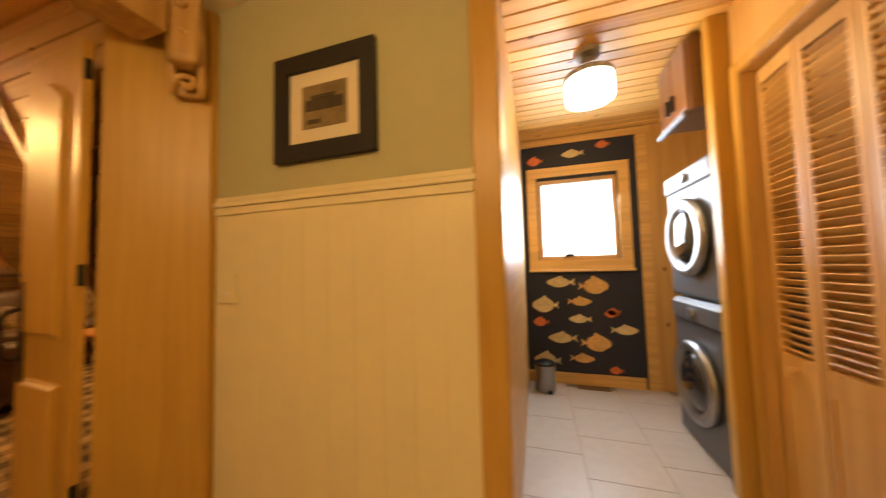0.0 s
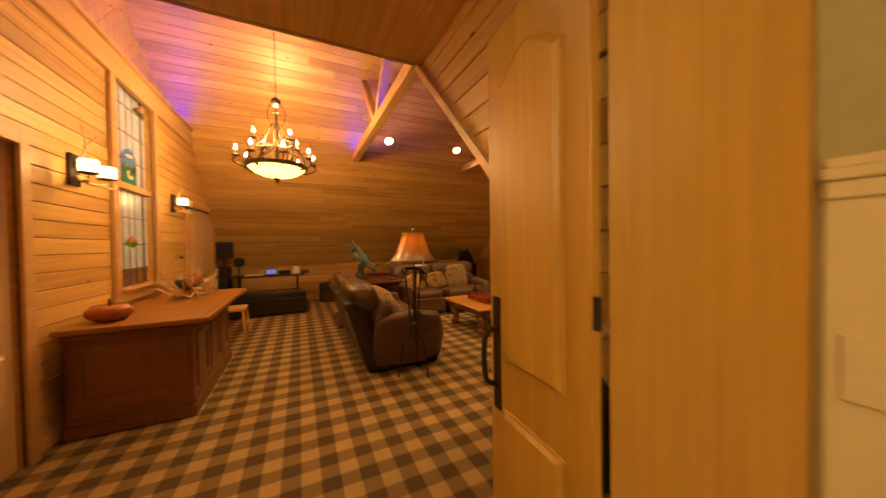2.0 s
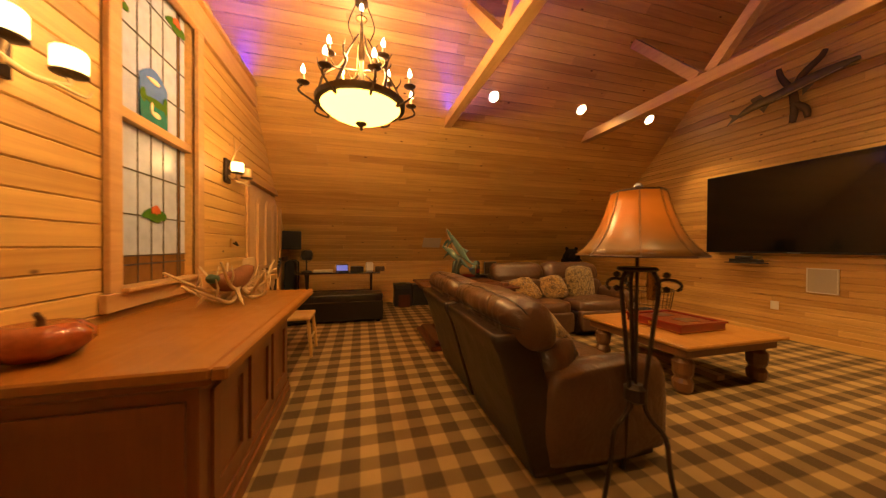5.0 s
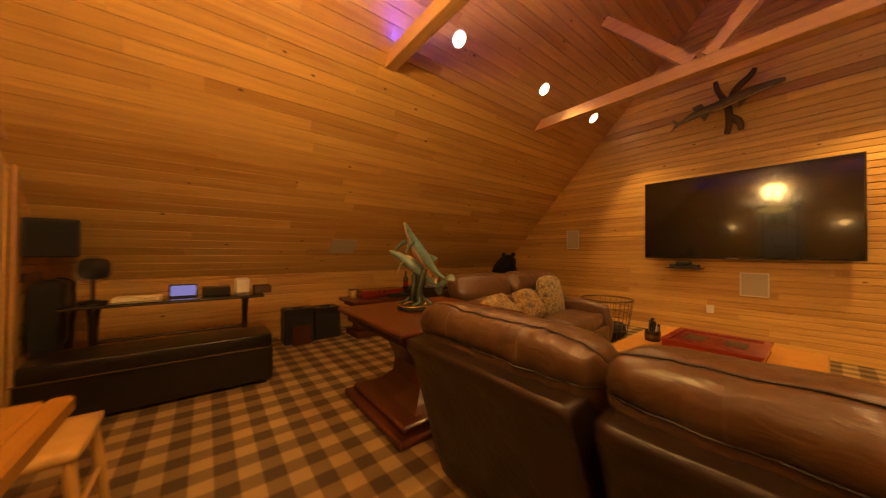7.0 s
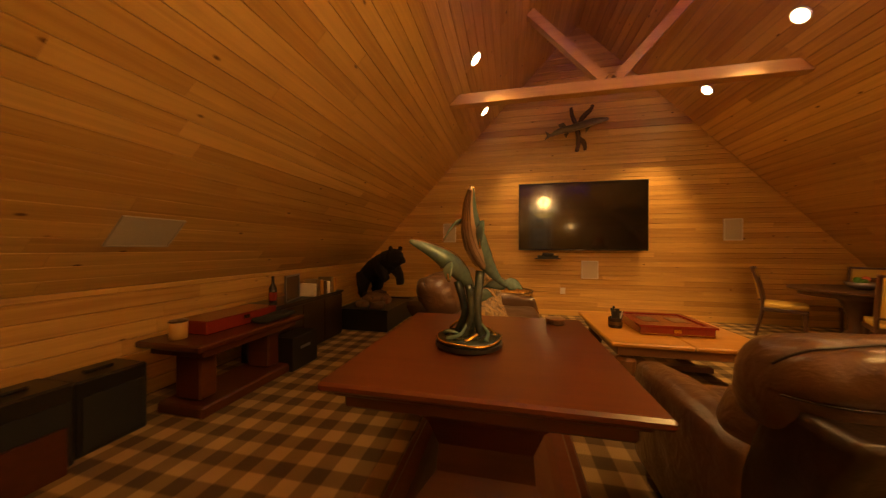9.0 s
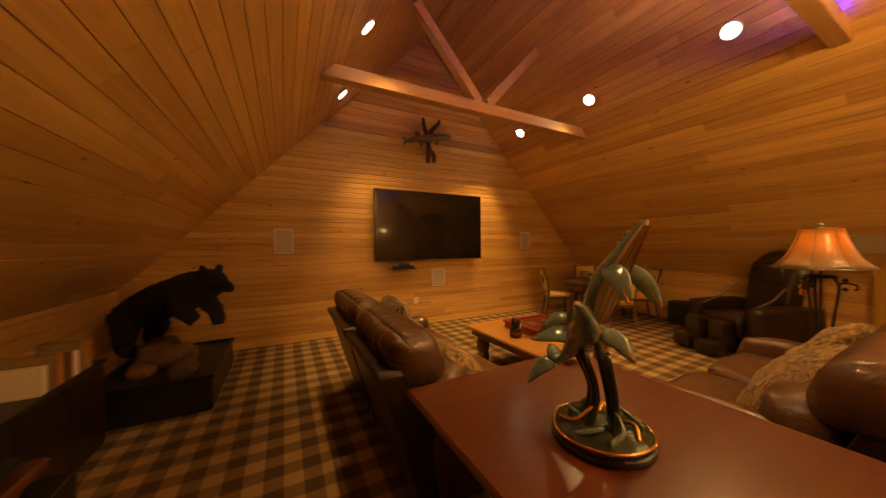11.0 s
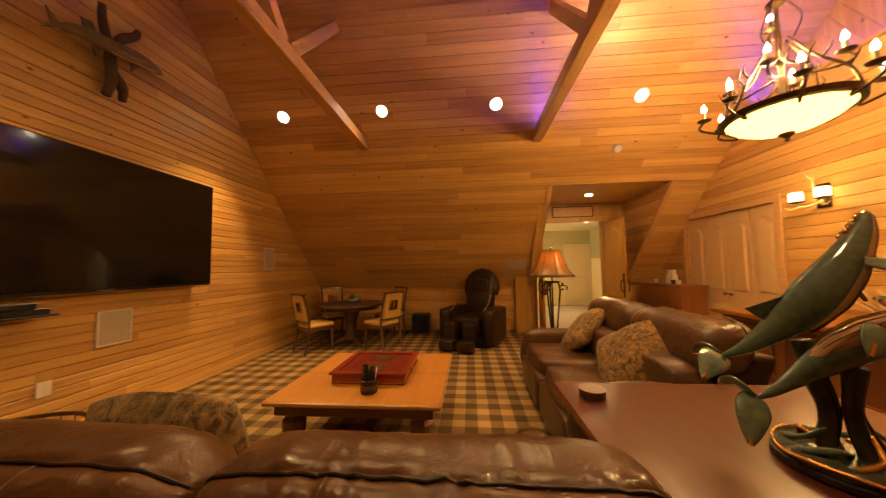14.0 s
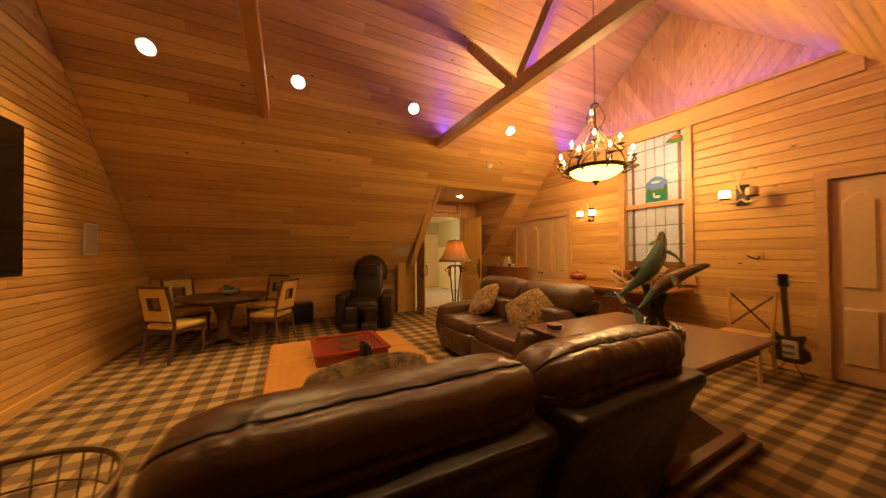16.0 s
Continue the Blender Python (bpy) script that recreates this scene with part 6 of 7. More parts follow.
for k in range(14):
    i = 1 + k // 2
    q = p1[i] + (BACK[b1.name, i] + Vector((0.3 if k % 2 else -0.3, 0, 0))).normalized() * f1(i / (len(p1) - 1))
    part("barnacle", cushion(bmesh.new(), q - Vector((0.006, 0.006, 0.006)), q + Vector((0.006, 0.006, 0.006)), 0.8, 3), gilt if k % 3 else belly, b1, smooth=True)
for k, (a, top, w) in enumerate(((0.0, (0.05, 0.06, 0.36), 0.045), (1.6, (0.0, 0.09, 0.27), 0.042), (3.0, (-0.06, 0.03, 0.31), 0.042), (4.4, (0.0, -0.02, 0.30), 0.036))):
    foot = Vector((0.07 * math.cos(a), 0.07 * math.sin(a), 0.03))
    p = smooth_path([foot, foot * 0.6 + Vector((0.01 * k, 0.0, 0.14)), Vector(top)], 6)
    part("wave_column", tube(bmesh.new(), p, [w * (0.62 - 0.12 * math.sin(math.pi * i / len(p))) for i in range(len(p))], 9, 0.7), column_bronze, wh, smooth=True)
part("base", lathe(bmesh.new(), [(0.15, 0), (0.165, 0.006), (0.165, 0.022), (0.15, 0.03), (0.0, 0.03)], 30), black, wh)
bm = lathe(bmesh.new(), [(0.158, 0.026), (0.162, 0.034), (0.148, 0.05), (0.10, 0.058), (0.0, 0.06)], 36)
for v in bm.verts:
    if v.co.z > 0.03:
        v.co += 0.012 * noise.noise_vector(v.co * 26)
part("sea_swirl", bm, column_bronze, wh, "dark green swirling sea", True)
part("gilt_rim", tube(bmesh.new(), [((0.158 + 0.004 * math.sin(5 * a)) * math.cos(a), (0.158 + 0.004 * math.sin(5 * a)) * math.sin(a), 0.040 + 0.004 * math.cos(3 * a)) for a in (2 * math.pi * i / 48 for i in range(49))], 0.006, 6), gilt, wh, smooth=True)
rng = random.Random(6)
for k in range(8):
    a = 2 * math.pi * k / 8
    p = smooth_path([(0.13 * math.cos(a), 0.13 * math.sin(a), 0.05), (0.10 * math.cos(a + 0.5), 0.10 * math.sin(a + 0.5), 0.075), (0.05 * math.cos(a + 0.8), 0.05 * math.sin(a + 0.8), 0.06 + 0.06 * (k % 2))], 5)
    part("wave_crest", tube(bmesh.new(), p, [0.011 - 0.006 * i / len(p) for i in range(len(p))], 8), gilt if k % 3 == 0 else verdigris, wh, smooth=True)


# ---- west side ----
lb = thing("leather_bench", "long dark leather storage bench", "bench", pose(-8.32, -0.86, 0))
part("body", boxes(((-0.44, 0, 0.03), (0.0, 1.56, 0.36)), bevel=0.02), bench_leather, lb)
part("lid", cushion(bmesh.new(), (-0.45, -0.01, 0.34), (0.01, 1.57, 0.48), 0.12, 10, 0.006), bench_leather, lb, smooth=True)
for y in (0.08, 1.48):
    for x in (-0.38, -0.06):
        part("foot", boxes(((x - 0.03, y - 0.03, 0), (x + 0.03, y + 0.03, 0.03))), black, lb)
part("piping", tube(bmesh.new(), [(0.004, 0.0, 0.355), (0.004, 1.56, 0.355)], 0.006, 6), leather, lb)

cs = thing("console_table", "iron console table with dark glass top behind the bench", "console table", pose(-9.02, -0.1, 0))
part("top", boxes(((-0.22, -0.68, 0.795), (0.22, 0.78, 0.81)), bevel=0.003), dark_glass, cs)
for y in (-0.52, 0.62):
    for s in (-1, 1):
        part("leg", tube(bmesh.new(), smooth_path([(s * 0.15, y, 0.795), (s * 0.06, y, 0.62), (s * 0.05, y, 0.40), (s * 0.18, y, 0.0)], 5), 0.022, 8), iron, cs, smooth=True)
part("stretcher", tube(bmesh.new(), [(0, -0.52, 0.45), (0, 0.62, 0.45)], 0.014, 8), iron, cs)
part("edge_rail", tube(bmesh.new(), [(0.215, -0.68, 0.79), (0.215, 0.78, 0.79)], 0.010, 6), iron, cs)

fn = thing("desk_fan", "small black desk fan on the console", "fan", pose(-8.98, -0.62, 0.812))
part("base", lathe(bmesh.new(), [(0.09, 0), (0.09, 0.015), (0.03, 0.03)], 18), black, fn)
part("neck", tube(bmesh.new(), [(0, 0, 0.02), (0, 0, 0.24)], 0.014, 8), black, fn)
bm = bmesh.new()
for k in range(7):
    r = 0.03 + 0.015 * k
    tube(bm, [(0.05 - 0.006 * k * k / 6, r * math.cos(a), 0.30 + r * math.sin(a)) for a in (2 * math.pi * i / 16 for i in range(17))], 0.003, 4)
part("grille", bm, black, fn)
part("motor", cushion(bmesh.new(), (-0.10, -0.10, 0.21), (0.02, 0.10, 0.40), 0.6, 6), black, fn, smooth=True)

def small_box(name, label, category, lo, hi, mat, bevel=0.006, extra=None):
    c = Vector(((lo[0] + hi[0]) / 2, (lo[1] + hi[1]) / 2, lo[2]))
    t = thing(name, label, category, pose(*c))
    h = [(hi[k] - lo[k]) / 2 for k in range(3)]
    part("body", boxes(((-h[0], -h[1], 0), (h[0], h[1], 2 * h[2])), bevel=bevel), mat, t)
    if extra:
        part(extra[0], boxes((extra[1], extra[2])), extra[3], t)
    return t


blue_glow = material("tablet_glow", (0.1, 0.1, 0.3), 0.3, emit=(0.30, 0.32, 0.9), strength=0.5)
CT = 0.812
small_box("photo_device", "small lit blue digital frame on the console", "device", (-9.05, -0.12, CT), (-9.02, 0.10, CT + 0.13), black, extra=("screen", (0.0155, -0.10, 0.015), (0.017, 0.10, 0.118), blue_glow))
small_box("game_console", "black game console box on the console table", "device", (-9.12, 0.14, CT), (-8.92, 0.38, CT + 0.09), black)
small_box("storage_jar", "clear jar with white lid on the console", "jar", (-9.10, 0.42, CT), (-8.96, 0.56, CT + 0.17), white_plastic, 0.02)
small_box("trinket_box", "grey carved box on the console", "box", (-9.12, 0.60, CT), (-8.92, 0.77, CT + 0.08), driftwood)
small_box("book_stack", "loose papers and books on the console", "books", (-9.10, -0.50, CT), (-8.90, -0.18, CT + 0.035), picture_mat, 0.003)

# dark wall rack and guitar cases in the corner
rk = thing("hanging_jackets", "dark coats and bags hung low in the corner", "coats", pose(-9.36, -0.80, -0.62))
part("rail", boxes(((-0.18, -0.275, 1.62), (0.18, -0.245, 1.70)), bevel=0.004), dark_wood, rk)
for k, (w, h) in enumerate(((0.24, 0.72), (0.22, 0.60), (0.20, 0.80))):
    x = -0.12 + 0.12 * k
    part("coat", cushion(bmesh.new(), (x - w / 2, -0.24, 1.60 - h), (x + w / 2, -0.04, 1.64), 0.4, 8, 0.02, k), black_cloth if k != 1 else leather_dark, rk, smooth=True)
hs = thing("wall_speaker_box", "black loudspeaker hung in the corner", "speaker", pose(-9.27, -0.93, 1.22, 0, 0, -75))
part("cabinet", boxes(((-0.16, -0.14, 0), (0.16, 0.14, 0.34)), bevel=0.012), black, hs)
part("cloth", boxes(((-0.14, 0.141, 0.02), (0.14, 0.15, 0.32))), black_cloth, hs)
part("bracket", tube(bmesh.new(), [(0.13, 0.0, 0.17), (0.162, 0.0, 0.17)], 0.015, 6), black, hs)

for x, y, s, lab in ((-9.62, 1.02, 0.48, "black guitar amplifier against the knee wall"), (-9.66, 1.42, 0.46, "black amplifier with cloth front beside another")):
    a = thing("amplifier", lab, "amplifier", pose(x, y, 0), "amplifiers")
    part("cabinet", boxes(((-0.16, 0, 0.0), (0.14, s * 0.8, s)), bevel=0.012), black, a)
    part("cloth_front", boxes(((0.141, 0.03, 0.03), (0.148, s * 0.8 - 0.03, s - 0.10))), black_cloth, a)
    part("handle", boxes(((-0.03, s * 0.25, s), (0.02, s * 0.55, s + 0.02)), bevel=0.006), black, a)
ob = small_box("red_book", "thin dark red board leaning on the amplifier", "board", (-9.44, 1.10, 0), (-9.415, 1.34, 0.26), cherry, 0.002)

wt = thing("trestle_side_table", "worn reddish wooden side table with heavy pedestal feet", "table", pose(-9.42, 2.38, 0))
part("tabletop", boxes(((-0.30, -0.55, 0.52), (0.30, 0.55, 0.57)), bevel=0.012), cherry, wt)
part("apron", boxes(((-0.25, -0.48, 0.46), (0.25, 0.48, 0.519)), bevel=0.006), cherry, wt)
for y in (-0.33, 0.33):
    part("pedestal", boxes(((-0.12, y - 0.07, 0.10), (0.12, y + 0.07, 0.459)), bevel=0.012), cherry, wt)
part("foot_rail", boxes(((-0.22, -0.46, 0.0), (0.22, 0.46, 0.09)), bevel=0.015), cherry, wt)
rp = thing("turntable_case", "dark red turntable case on the side table", "record player", pose(-9.50, 2.42, 0.571))
part("case", boxes(((-0.17, -0.36, 0), (0.17, 0.36, 0.11)), bevel=0.008), red_case, rp)
part("clasp", boxes(((0.171, -0.03, 0.06), (0.178, 0.03, 0.09))), brass, rp)
sw_ = thing("folded_cloth", "dark folded cloth on the side table", "cloth", pose(-9.25, 2.66, 0.571))
part("cloth", cushion(bmesh.new(), (-0.09, -0.22, 0), (0.09, 0.22, 0.05), 0.4, 8, 0.012), black_cloth, sw_, smooth=True)
mg = thing("wooden_mug", "pale wooden mug with dark rim", "mug", pose(-9.48, 1.96, 0.571))
part("mug", lathe(bmesh.new(), [(0.055, 0), (0.058, 0.13), (0.052, 0.13), (0.05, 0.01)], 18), beech, mg, smooth=True)
part("mug_rim", lathe(bmesh.new(), [(0.058, 0.125), (0.061, 0.127), (0.061, 0.14), (0.054, 0.14)], 18), dark_wood, mg)

mcab = thing("media_cabinet", "low black media cabinet against the slope", "cabinet", pose(-9.62, 3.40, 0))
part("body", boxes(((-0.22, -0.55, 0.02), (0.20, 0.75, 0.62)), bevel=0.006), black, mcab)
for k in range(3):
    part("door", boxes(((0.201, -0.53 + k * 0.425, 0.05), (0.212, -0.53 + k * 0.425 + 0.415, 0.59))), leather_dark, mcab)
part("top", boxes(((-0.23, -0.57, 0.621), (0.22, 0.77, 0.645)), bevel=0.004), black, mcab)
st = thing("receiver", "stereo receiver with small lit display", "device", pose(-9.30, 3.0, 0))
part("body", boxes(((-0.10, -0.20, 0.0), (0.14, 0.20, 0.34)), bevel=0.005), black, st)
part("display", boxes(((0.1405, -0.08, 0.20), (0.142, 0.08, 0.23))), steel, st)
pf = thing("framed_photo", "dark photograph in a steel frame on the cabinet", "picture frame", pose(-9.50, 3.22, 0.646, 0, 0, 15))
part("frame", rect_ring(bmesh.new(), -0.18, 0.18, 0.0, 0.30, 0.018, lambda u, v, t: (t, u, v), -0.01, 0.01), steel, pf)
part("photo", boxes(((-0.005, -0.162, 0.018), (0.004, 0.162, 0.282))), sepia_dark, pf)
bt = thing("bottle", "dark glass bottle with red label", "bottle", pose(-9.50, 2.92, 0.646))
part("glass", lathe(bmesh.new(), [(0.036, 0), (0.04, 0.01), (0.04, 0.18), (0.014, 0.24), (0.014, 0.31)], 16), dark_glass, bt, smooth=True)
part("label", lathe(bmesh.new(), [(0.0408, 0.05), (0.0412, 0.051), (0.0412, 0.14), (0.0408, 0.141)], 16), red_case, bt)
for k in range(7):
    b = small_box("book", "book standing on the black cabinet", "book", (-9.62, 3.50 + k * 0.075, 0.646), (-9.42, 3.56 + k * 0.075, 0.646 + 0.16 + 0.05 * ((k * 3) % 4) / 3), (picture_mat, sepia, oak_top, dark_wood)[k % 4], 0.003)

# bear mount on a dark plinth
pl = thing("display_plinth", "dark wooden plinth with rocky top", "plinth", pose(-9.20, 4.98, 0))
part("box", boxes(((-0.42, -0.62, 0), (0.40, 0.62, 0.30)), bevel=0.01), black, pl)
part("tray_rim", rect_ring(bmesh.new(), -0.44, 0.42, -0.64, 0.64, 0.04, lambda u, v, t: (u, v, t), 0.301, 0.33), black, pl)
rng = random.Random(11)
for k in range(9):
    x, y, r = rng.uniform(-0.28, 0.26), rng.uniform(-0.5, 0.5), rng.uniform(0.08, 0.16)
    part("rock", cushion(bmesh.new(), (x - r, y - r * 1.2, 0.29), (x + r, y + r * 1.2, 0.32 + r * 0.9), 0.6, 6, 0.04, k), driftwood if k % 2 else snout, pl, smooth=True)
be = bmesh.new()
tube(be, smooth_path([(0, -0.66, 0.70), (0, -0.48, 0.76), (0, -0.15, 0.88), (0, 0.18, 0.99), (0, 0.38, 1.06), (0, 0.50, 1.10)], 6), [0.05 + 0.155 * math.sin(math.pi * min(0.78, 0.10 + i / 38)) ** 0.7 for i in range(31)], 16)
tube(be, smooth_path([(0, 0.40, 1.08), (0, 0.55, 1.12), (0, 0.66, 1.09), (0, 0.76, 1.04)], 5), [0.13, 0.135, 0.135, 0.135, 0.13, 0.125, 0.115, 0.105, 0.09, 0.08, 0.07, 0.065, 0.06, 0.055, 0.05, 0.04], 14)
for s in (-1, 1):
    tube(be, smooth_path([(s * 0.11, -0.46, 0.76), (s * 0.15, -0.40, 0.58), (s * 0.14, -0.46, 0.42), (s * 0.14, -0.36, 0.35)], 4), [0.15, 0.15, 0.14, 0.13, 0.12, 0.11, 0.10, 0.09, 0.085, 0.08, 0.08, 0.08, 0.06], 12)
    tube(be, smooth_path([(s * 0.12, 0.24, 0.96), (s * 0.15, 0.34, 0.84), (s * 0.14, 0.44, 0.76), (s * 0.12, 0.47, 0.68 + 0.05 * s)], 4), [0.11, 0.105, 0.10, 0.095, 0.09, 0.085, 0.08, 0.075, 0.07, 0.07, 0.07, 0.065, 0.05], 12)
    cushion(be, (s * 0.09 - 0.04, 0.50, 1.20), (s * 0.09 + 0.04, 0.545, 1.29), 0.8, 5)
for v in be.verts:
    v.co += 0.014 * noise.noise_vector(v.co * 16)
bear = tagged(mesh_object("bear_mount", be, bear_fur, True), "black furred bear figure rearing forward over rocks", "figure")
bear.matrix_basis = pose(-9.31, 5.27, 0.0, 0, 0, -128)

wb = thing("wire_basket", "large round wire basket on the carpet", "basket", pose(-7.02, 4.98, 0))
wb.scale = (1.12, 1.12, 1.2)
bm = bmesh.new()
for z, r in ((0.05, 0.24), (0.14, 0.255), (0.23, 0.27), (0.32, 0.285), (0.41, 0.30)):
    tube(bm, [(r * math.cos(a), r * math.sin(a), z) for a in (2 * math.pi * i / 28 for i in range(29))], 0.004, 5)
part("hoops", bm, bronze, wb)
bm = bmesh.new()
for k in range(28):
    a = 2 * math.pi * k / 28
    tube(bm, [(0.22 * math.cos(a), 0.22 * math.sin(a), 0.004), (0.24 * math.cos(a), 0.24 * math.sin(a), 0.05), (0.315 * math.cos(a), 0.315 * math.sin(a), 0.50)], 0.003, 5)
part("uprights", bm, bronze, wb)
part("top_rim", tube(bmesh.new(), [(0.315 * math.cos(a), 0.315 * math.sin(a), 0.50) for a in (2 * math.pi * i / 32 for i in range(33))], 0.010, 8), bronze, wb)
part("blanket", cushion(bmesh.new(), (-0.2, -0.2, 0.01), (0.2, 0.2, 0.22), 0.6, 8, 0.03), black_cloth, wb, smooth=True)

# ---- east side ----
sb = thing("subwoofer", "black cube subwoofer on the floor", "speaker", pose(-1.72, 3.80, 0))
part("cabinet", boxes(((-0.18, -0.18, 0.02), (0.18, 0.18, 0.40)), bevel=0.012), black, sb)
part("cloth", boxes(((-0.19, -0.16, 0.05), (-0.181, 0.16, 0.37))), black_cloth, sb)
for x in (-0.13, 0.13):
    for y in (-0.13, 0.13):
        part("foot", lathe(bmesh.new(), [(0.02, 0), (0.02, 0.02)], 10, (x, y, 0)), black, sb)
dr = thing("small_dresser", "reddish wooden chest of drawers by the recess", "dresser", pose(-2.44, -0.85, 0))
part("body", boxes(((-0.57, -0.20, 0.04), (0.57, 0.20, 1.01)), bevel=0.006), bar_side, dr)
part("top", boxes(((-0.60, -0.215, 1.011), (0.60, 0.225, 1.04)), bevel=0.006), bar_wood, dr)
part("plinth", boxes(((-0.55, -0.19, 0.0), (0.55, 0.18, 0.039))), bar_side, dr)
for k in range(3):
    d = part("drawer", boxes(((-0.53, 0.2005, 0.08 + k * 0.31), (0.53, 0.218, 0.37 + k * 0.31)), bevel=0.005), bar_side, dr)
    for x in (-0.3, 0.3):
        part("knob", lathe(bmesh.new(), [(0.008, 0), (0.016, 0.02), (0.010, 0.028)], 10), brass, d).matrix_basis = pose(x, 0.218, 0.225 + k * 0.31, -90, 0, 0)
for k, x in enumerate((-0.34, -0.20, 0.28)):
    c = thing("cup", "small cup on the chest of drawers", "cup", pose(-2.44 + x, -0.78, 1.041), "cups on the dresser")
    part("cup", lathe(bmesh.new(), [(0.03, 0), (0.036, 0.07), (0.032, 0.07), (0.028, 0.01)], 14), white_plastic if k != 1 else dark_wood, c, smooth=True)
lr = thing("letter_rack", "stacked white card boxes on the chest of drawers", "boxes", pose(-2.42, -0.90, 1.041))
for k, (w, h) in enumerate(((0.10, 0.08), (0.085, 0.09), (0.05, 0.07))):
    part("card_box", boxes(((-w, -0.05, 0.086 * k), (w, 0.05 - 0.01 * k, 0.086 * k + min(h, 0.084))), bevel=0.004), white_plastic, lr)

gt = thing("electric_guitar", "dark sunburst electric guitar leaning by the closet", "guitar", pose(-7.28, -0.86, 0.16, -10, 0, 0))
bm = bmesh.new()
out = [(0.0, 0.0), (0.10, 0.01), (0.155, 0.07), (0.15, 0.14), (0.105, 0.20), (0.12, 0.27), (0.15, 0.33), (0.10, 0.34), (0.06, 0.29), (0.0, 0.30), (-0.06, 0.30), (-0.115, 0.33), (-0.13, 0.28), (-0.10, 0.20), (-0.15, 0.14), (-0.155, 0.07), (-0.10, 0.01)]
prism(bm, [(x, 0, z) for x, z in out], (0, 0, 0), (0, 0.045, 0))
part("body", bm, dark_wood, gt)
part("pickguard", boxes(((-0.07, 0.0455, 0.06), (0.05, 0.048, 0.26)), bevel=0.001), picture_mat, gt)
for z in (0.10, 0.18):
    part("pickup", boxes(((-0.045, 0.0485, z), (0.045, 0.056, z + 0.035)), bevel=0.002), steel, gt)
part("neck", boxes(((-0.025, 0.03, 0.28), (0.025, 0.055, 0.86)), bevel=0.004), dark_wood, gt)
part("headstock", boxes(((-0.04, 0.025, 0.86), (0.04, 0.045, 1.00)), bevel=0.006), black, gt)
for k in range(6):
    part("tuning_peg", boxes((((-1) ** k * 0.052 - 0.012, 0.03, 0.88 + 0.04 * (k // 2)), ((-1) ** k * 0.052 + 0.012, 0.042, 0.895 + 0.04 * (k // 2)))), steel, gt)
part("stand", tube(bmesh.new(), [(-0.12, 0.10, -0.14), (0, 0.02, 0.05), (0.12, 0.10, -0.14)], 0.008, 6), black, gt)
hk = thing("coat_hook", "dark metal coat hook on a pale wooden block", "hook", pose(-6.98, YS, 1.32))
part("block", boxes(((-0.035, 0.001, -0.05), (0.035, 0.022, 0.05)), bevel=0.004), beech, hk)
part("hook", tube(bmesh.new(), smooth_path([(0, 0.02, 0.0), (0.0, 0.07, -0.03), (0.06, 0.08, -0.01), (0.09, 0.08, 0.01)], 4), 0.009, 7), iron, hk)

sm = thing("smoke_detector", "round white smoke detector on the sloping ceiling", "detector", pose(-3.60, 0.50, ceiling_z(-3.60), 0, math.degrees(math.atan(K)), 0))
part("body", lathe(bmesh.new(), [(0.045, -0.045), (0.062, -0.035), (0.068, -0.015), (0.068, -0.001)], 24), white_plastic, sm, smooth=True)

cf = thing("ceiling_fan", "dark ceiling fan hanging from the ridge", "ceiling fan", pose(RX, 2.95, 4.62))
part("rod", tube(bmesh.new(), [(0, 0, 0.1), (0, 0, RZ - 4.62)], 0.015, 8), fan_wood, cf)
part("motor", lathe(bmesh.new(), [(0.05, -0.10), (0.12, -0.06), (0.13, 0.04), (0.06, 0.11)], 20), fan_wood, cf, smooth=True)
for k in range(5):
    a = 2 * math.pi * k / 5 + 0.3
    bl = part("blade", boxes(((0.14, -0.065, -0.006), (0.66, 0.065, 0.006)), bevel=0.004), fan_wood, cf)
    bl.matrix_basis = pose(0, 0, -0.01, 10, 0, math.degrees(a))

# ---- hall ----
hp = thing("framed_picture", "small sepia print in ivory mat and wide black frame", "picture", pose(-0.745, HN - 0.002, 1.99, 0, 0, 0))
part("frame", rect_ring(bmesh.new(), -0.265, 0.265, -0.245, 0.245, 0.075, lambda u, v, t: (u, t, v), -0.030, -0.001), picture_black, hp)
part("mat_board", boxes(((-0.19, -0.008, -0.17), (0.19, -0.002, 0.17))), picture_mat, hp)
part("print", boxes(((-0.12, -0.0103, -0.10), (0.12, -0.0082, 0.10))), sepia, hp)
bm = bmesh.new()
for lo, hi in (((-0.10, -0.0125, -0.02), (0.10, -0.0105, 0.03)), ((-0.07, -0.0128, 0.032), (0.06, -0.0105, 0.05)), ((-0.09, -0.0125, -0.08), (-0.02, -0.0105, -0.06))):
    box(bm, lo, hi)
part("dark_shape", bm, sepia_dark, hp)
swp = plate("light_switch", "cream switch plate on the wainscot", (-1.37, HN - 0.026, 1.10), (-1.25, HN - 0.0145, 1.24), cream)
part("rocker", boxes(((-1.325, HN - 0.031, 1.135), (-1.295, HN - 0.0265, 1.155))), white_plastic, swp)
cb = thing("carved_corbel", "carved wooden scroll corbel on the door post", "corbel", pose(-1.469, 1.549, 2.10, 0, 0, 43.5))
bm = cushion(bmesh.new(), (-0.055, -0.05, 0.0), (0.055, -0.002, 0.10), 0.5, 7, 0.006)
cushion(bm, (-0.065, -0.13, 0.12), (0.065, -0.002, 0.48), 0.25, 8, 0.008)
part("core", bm, pine_z, cb, smooth=True)
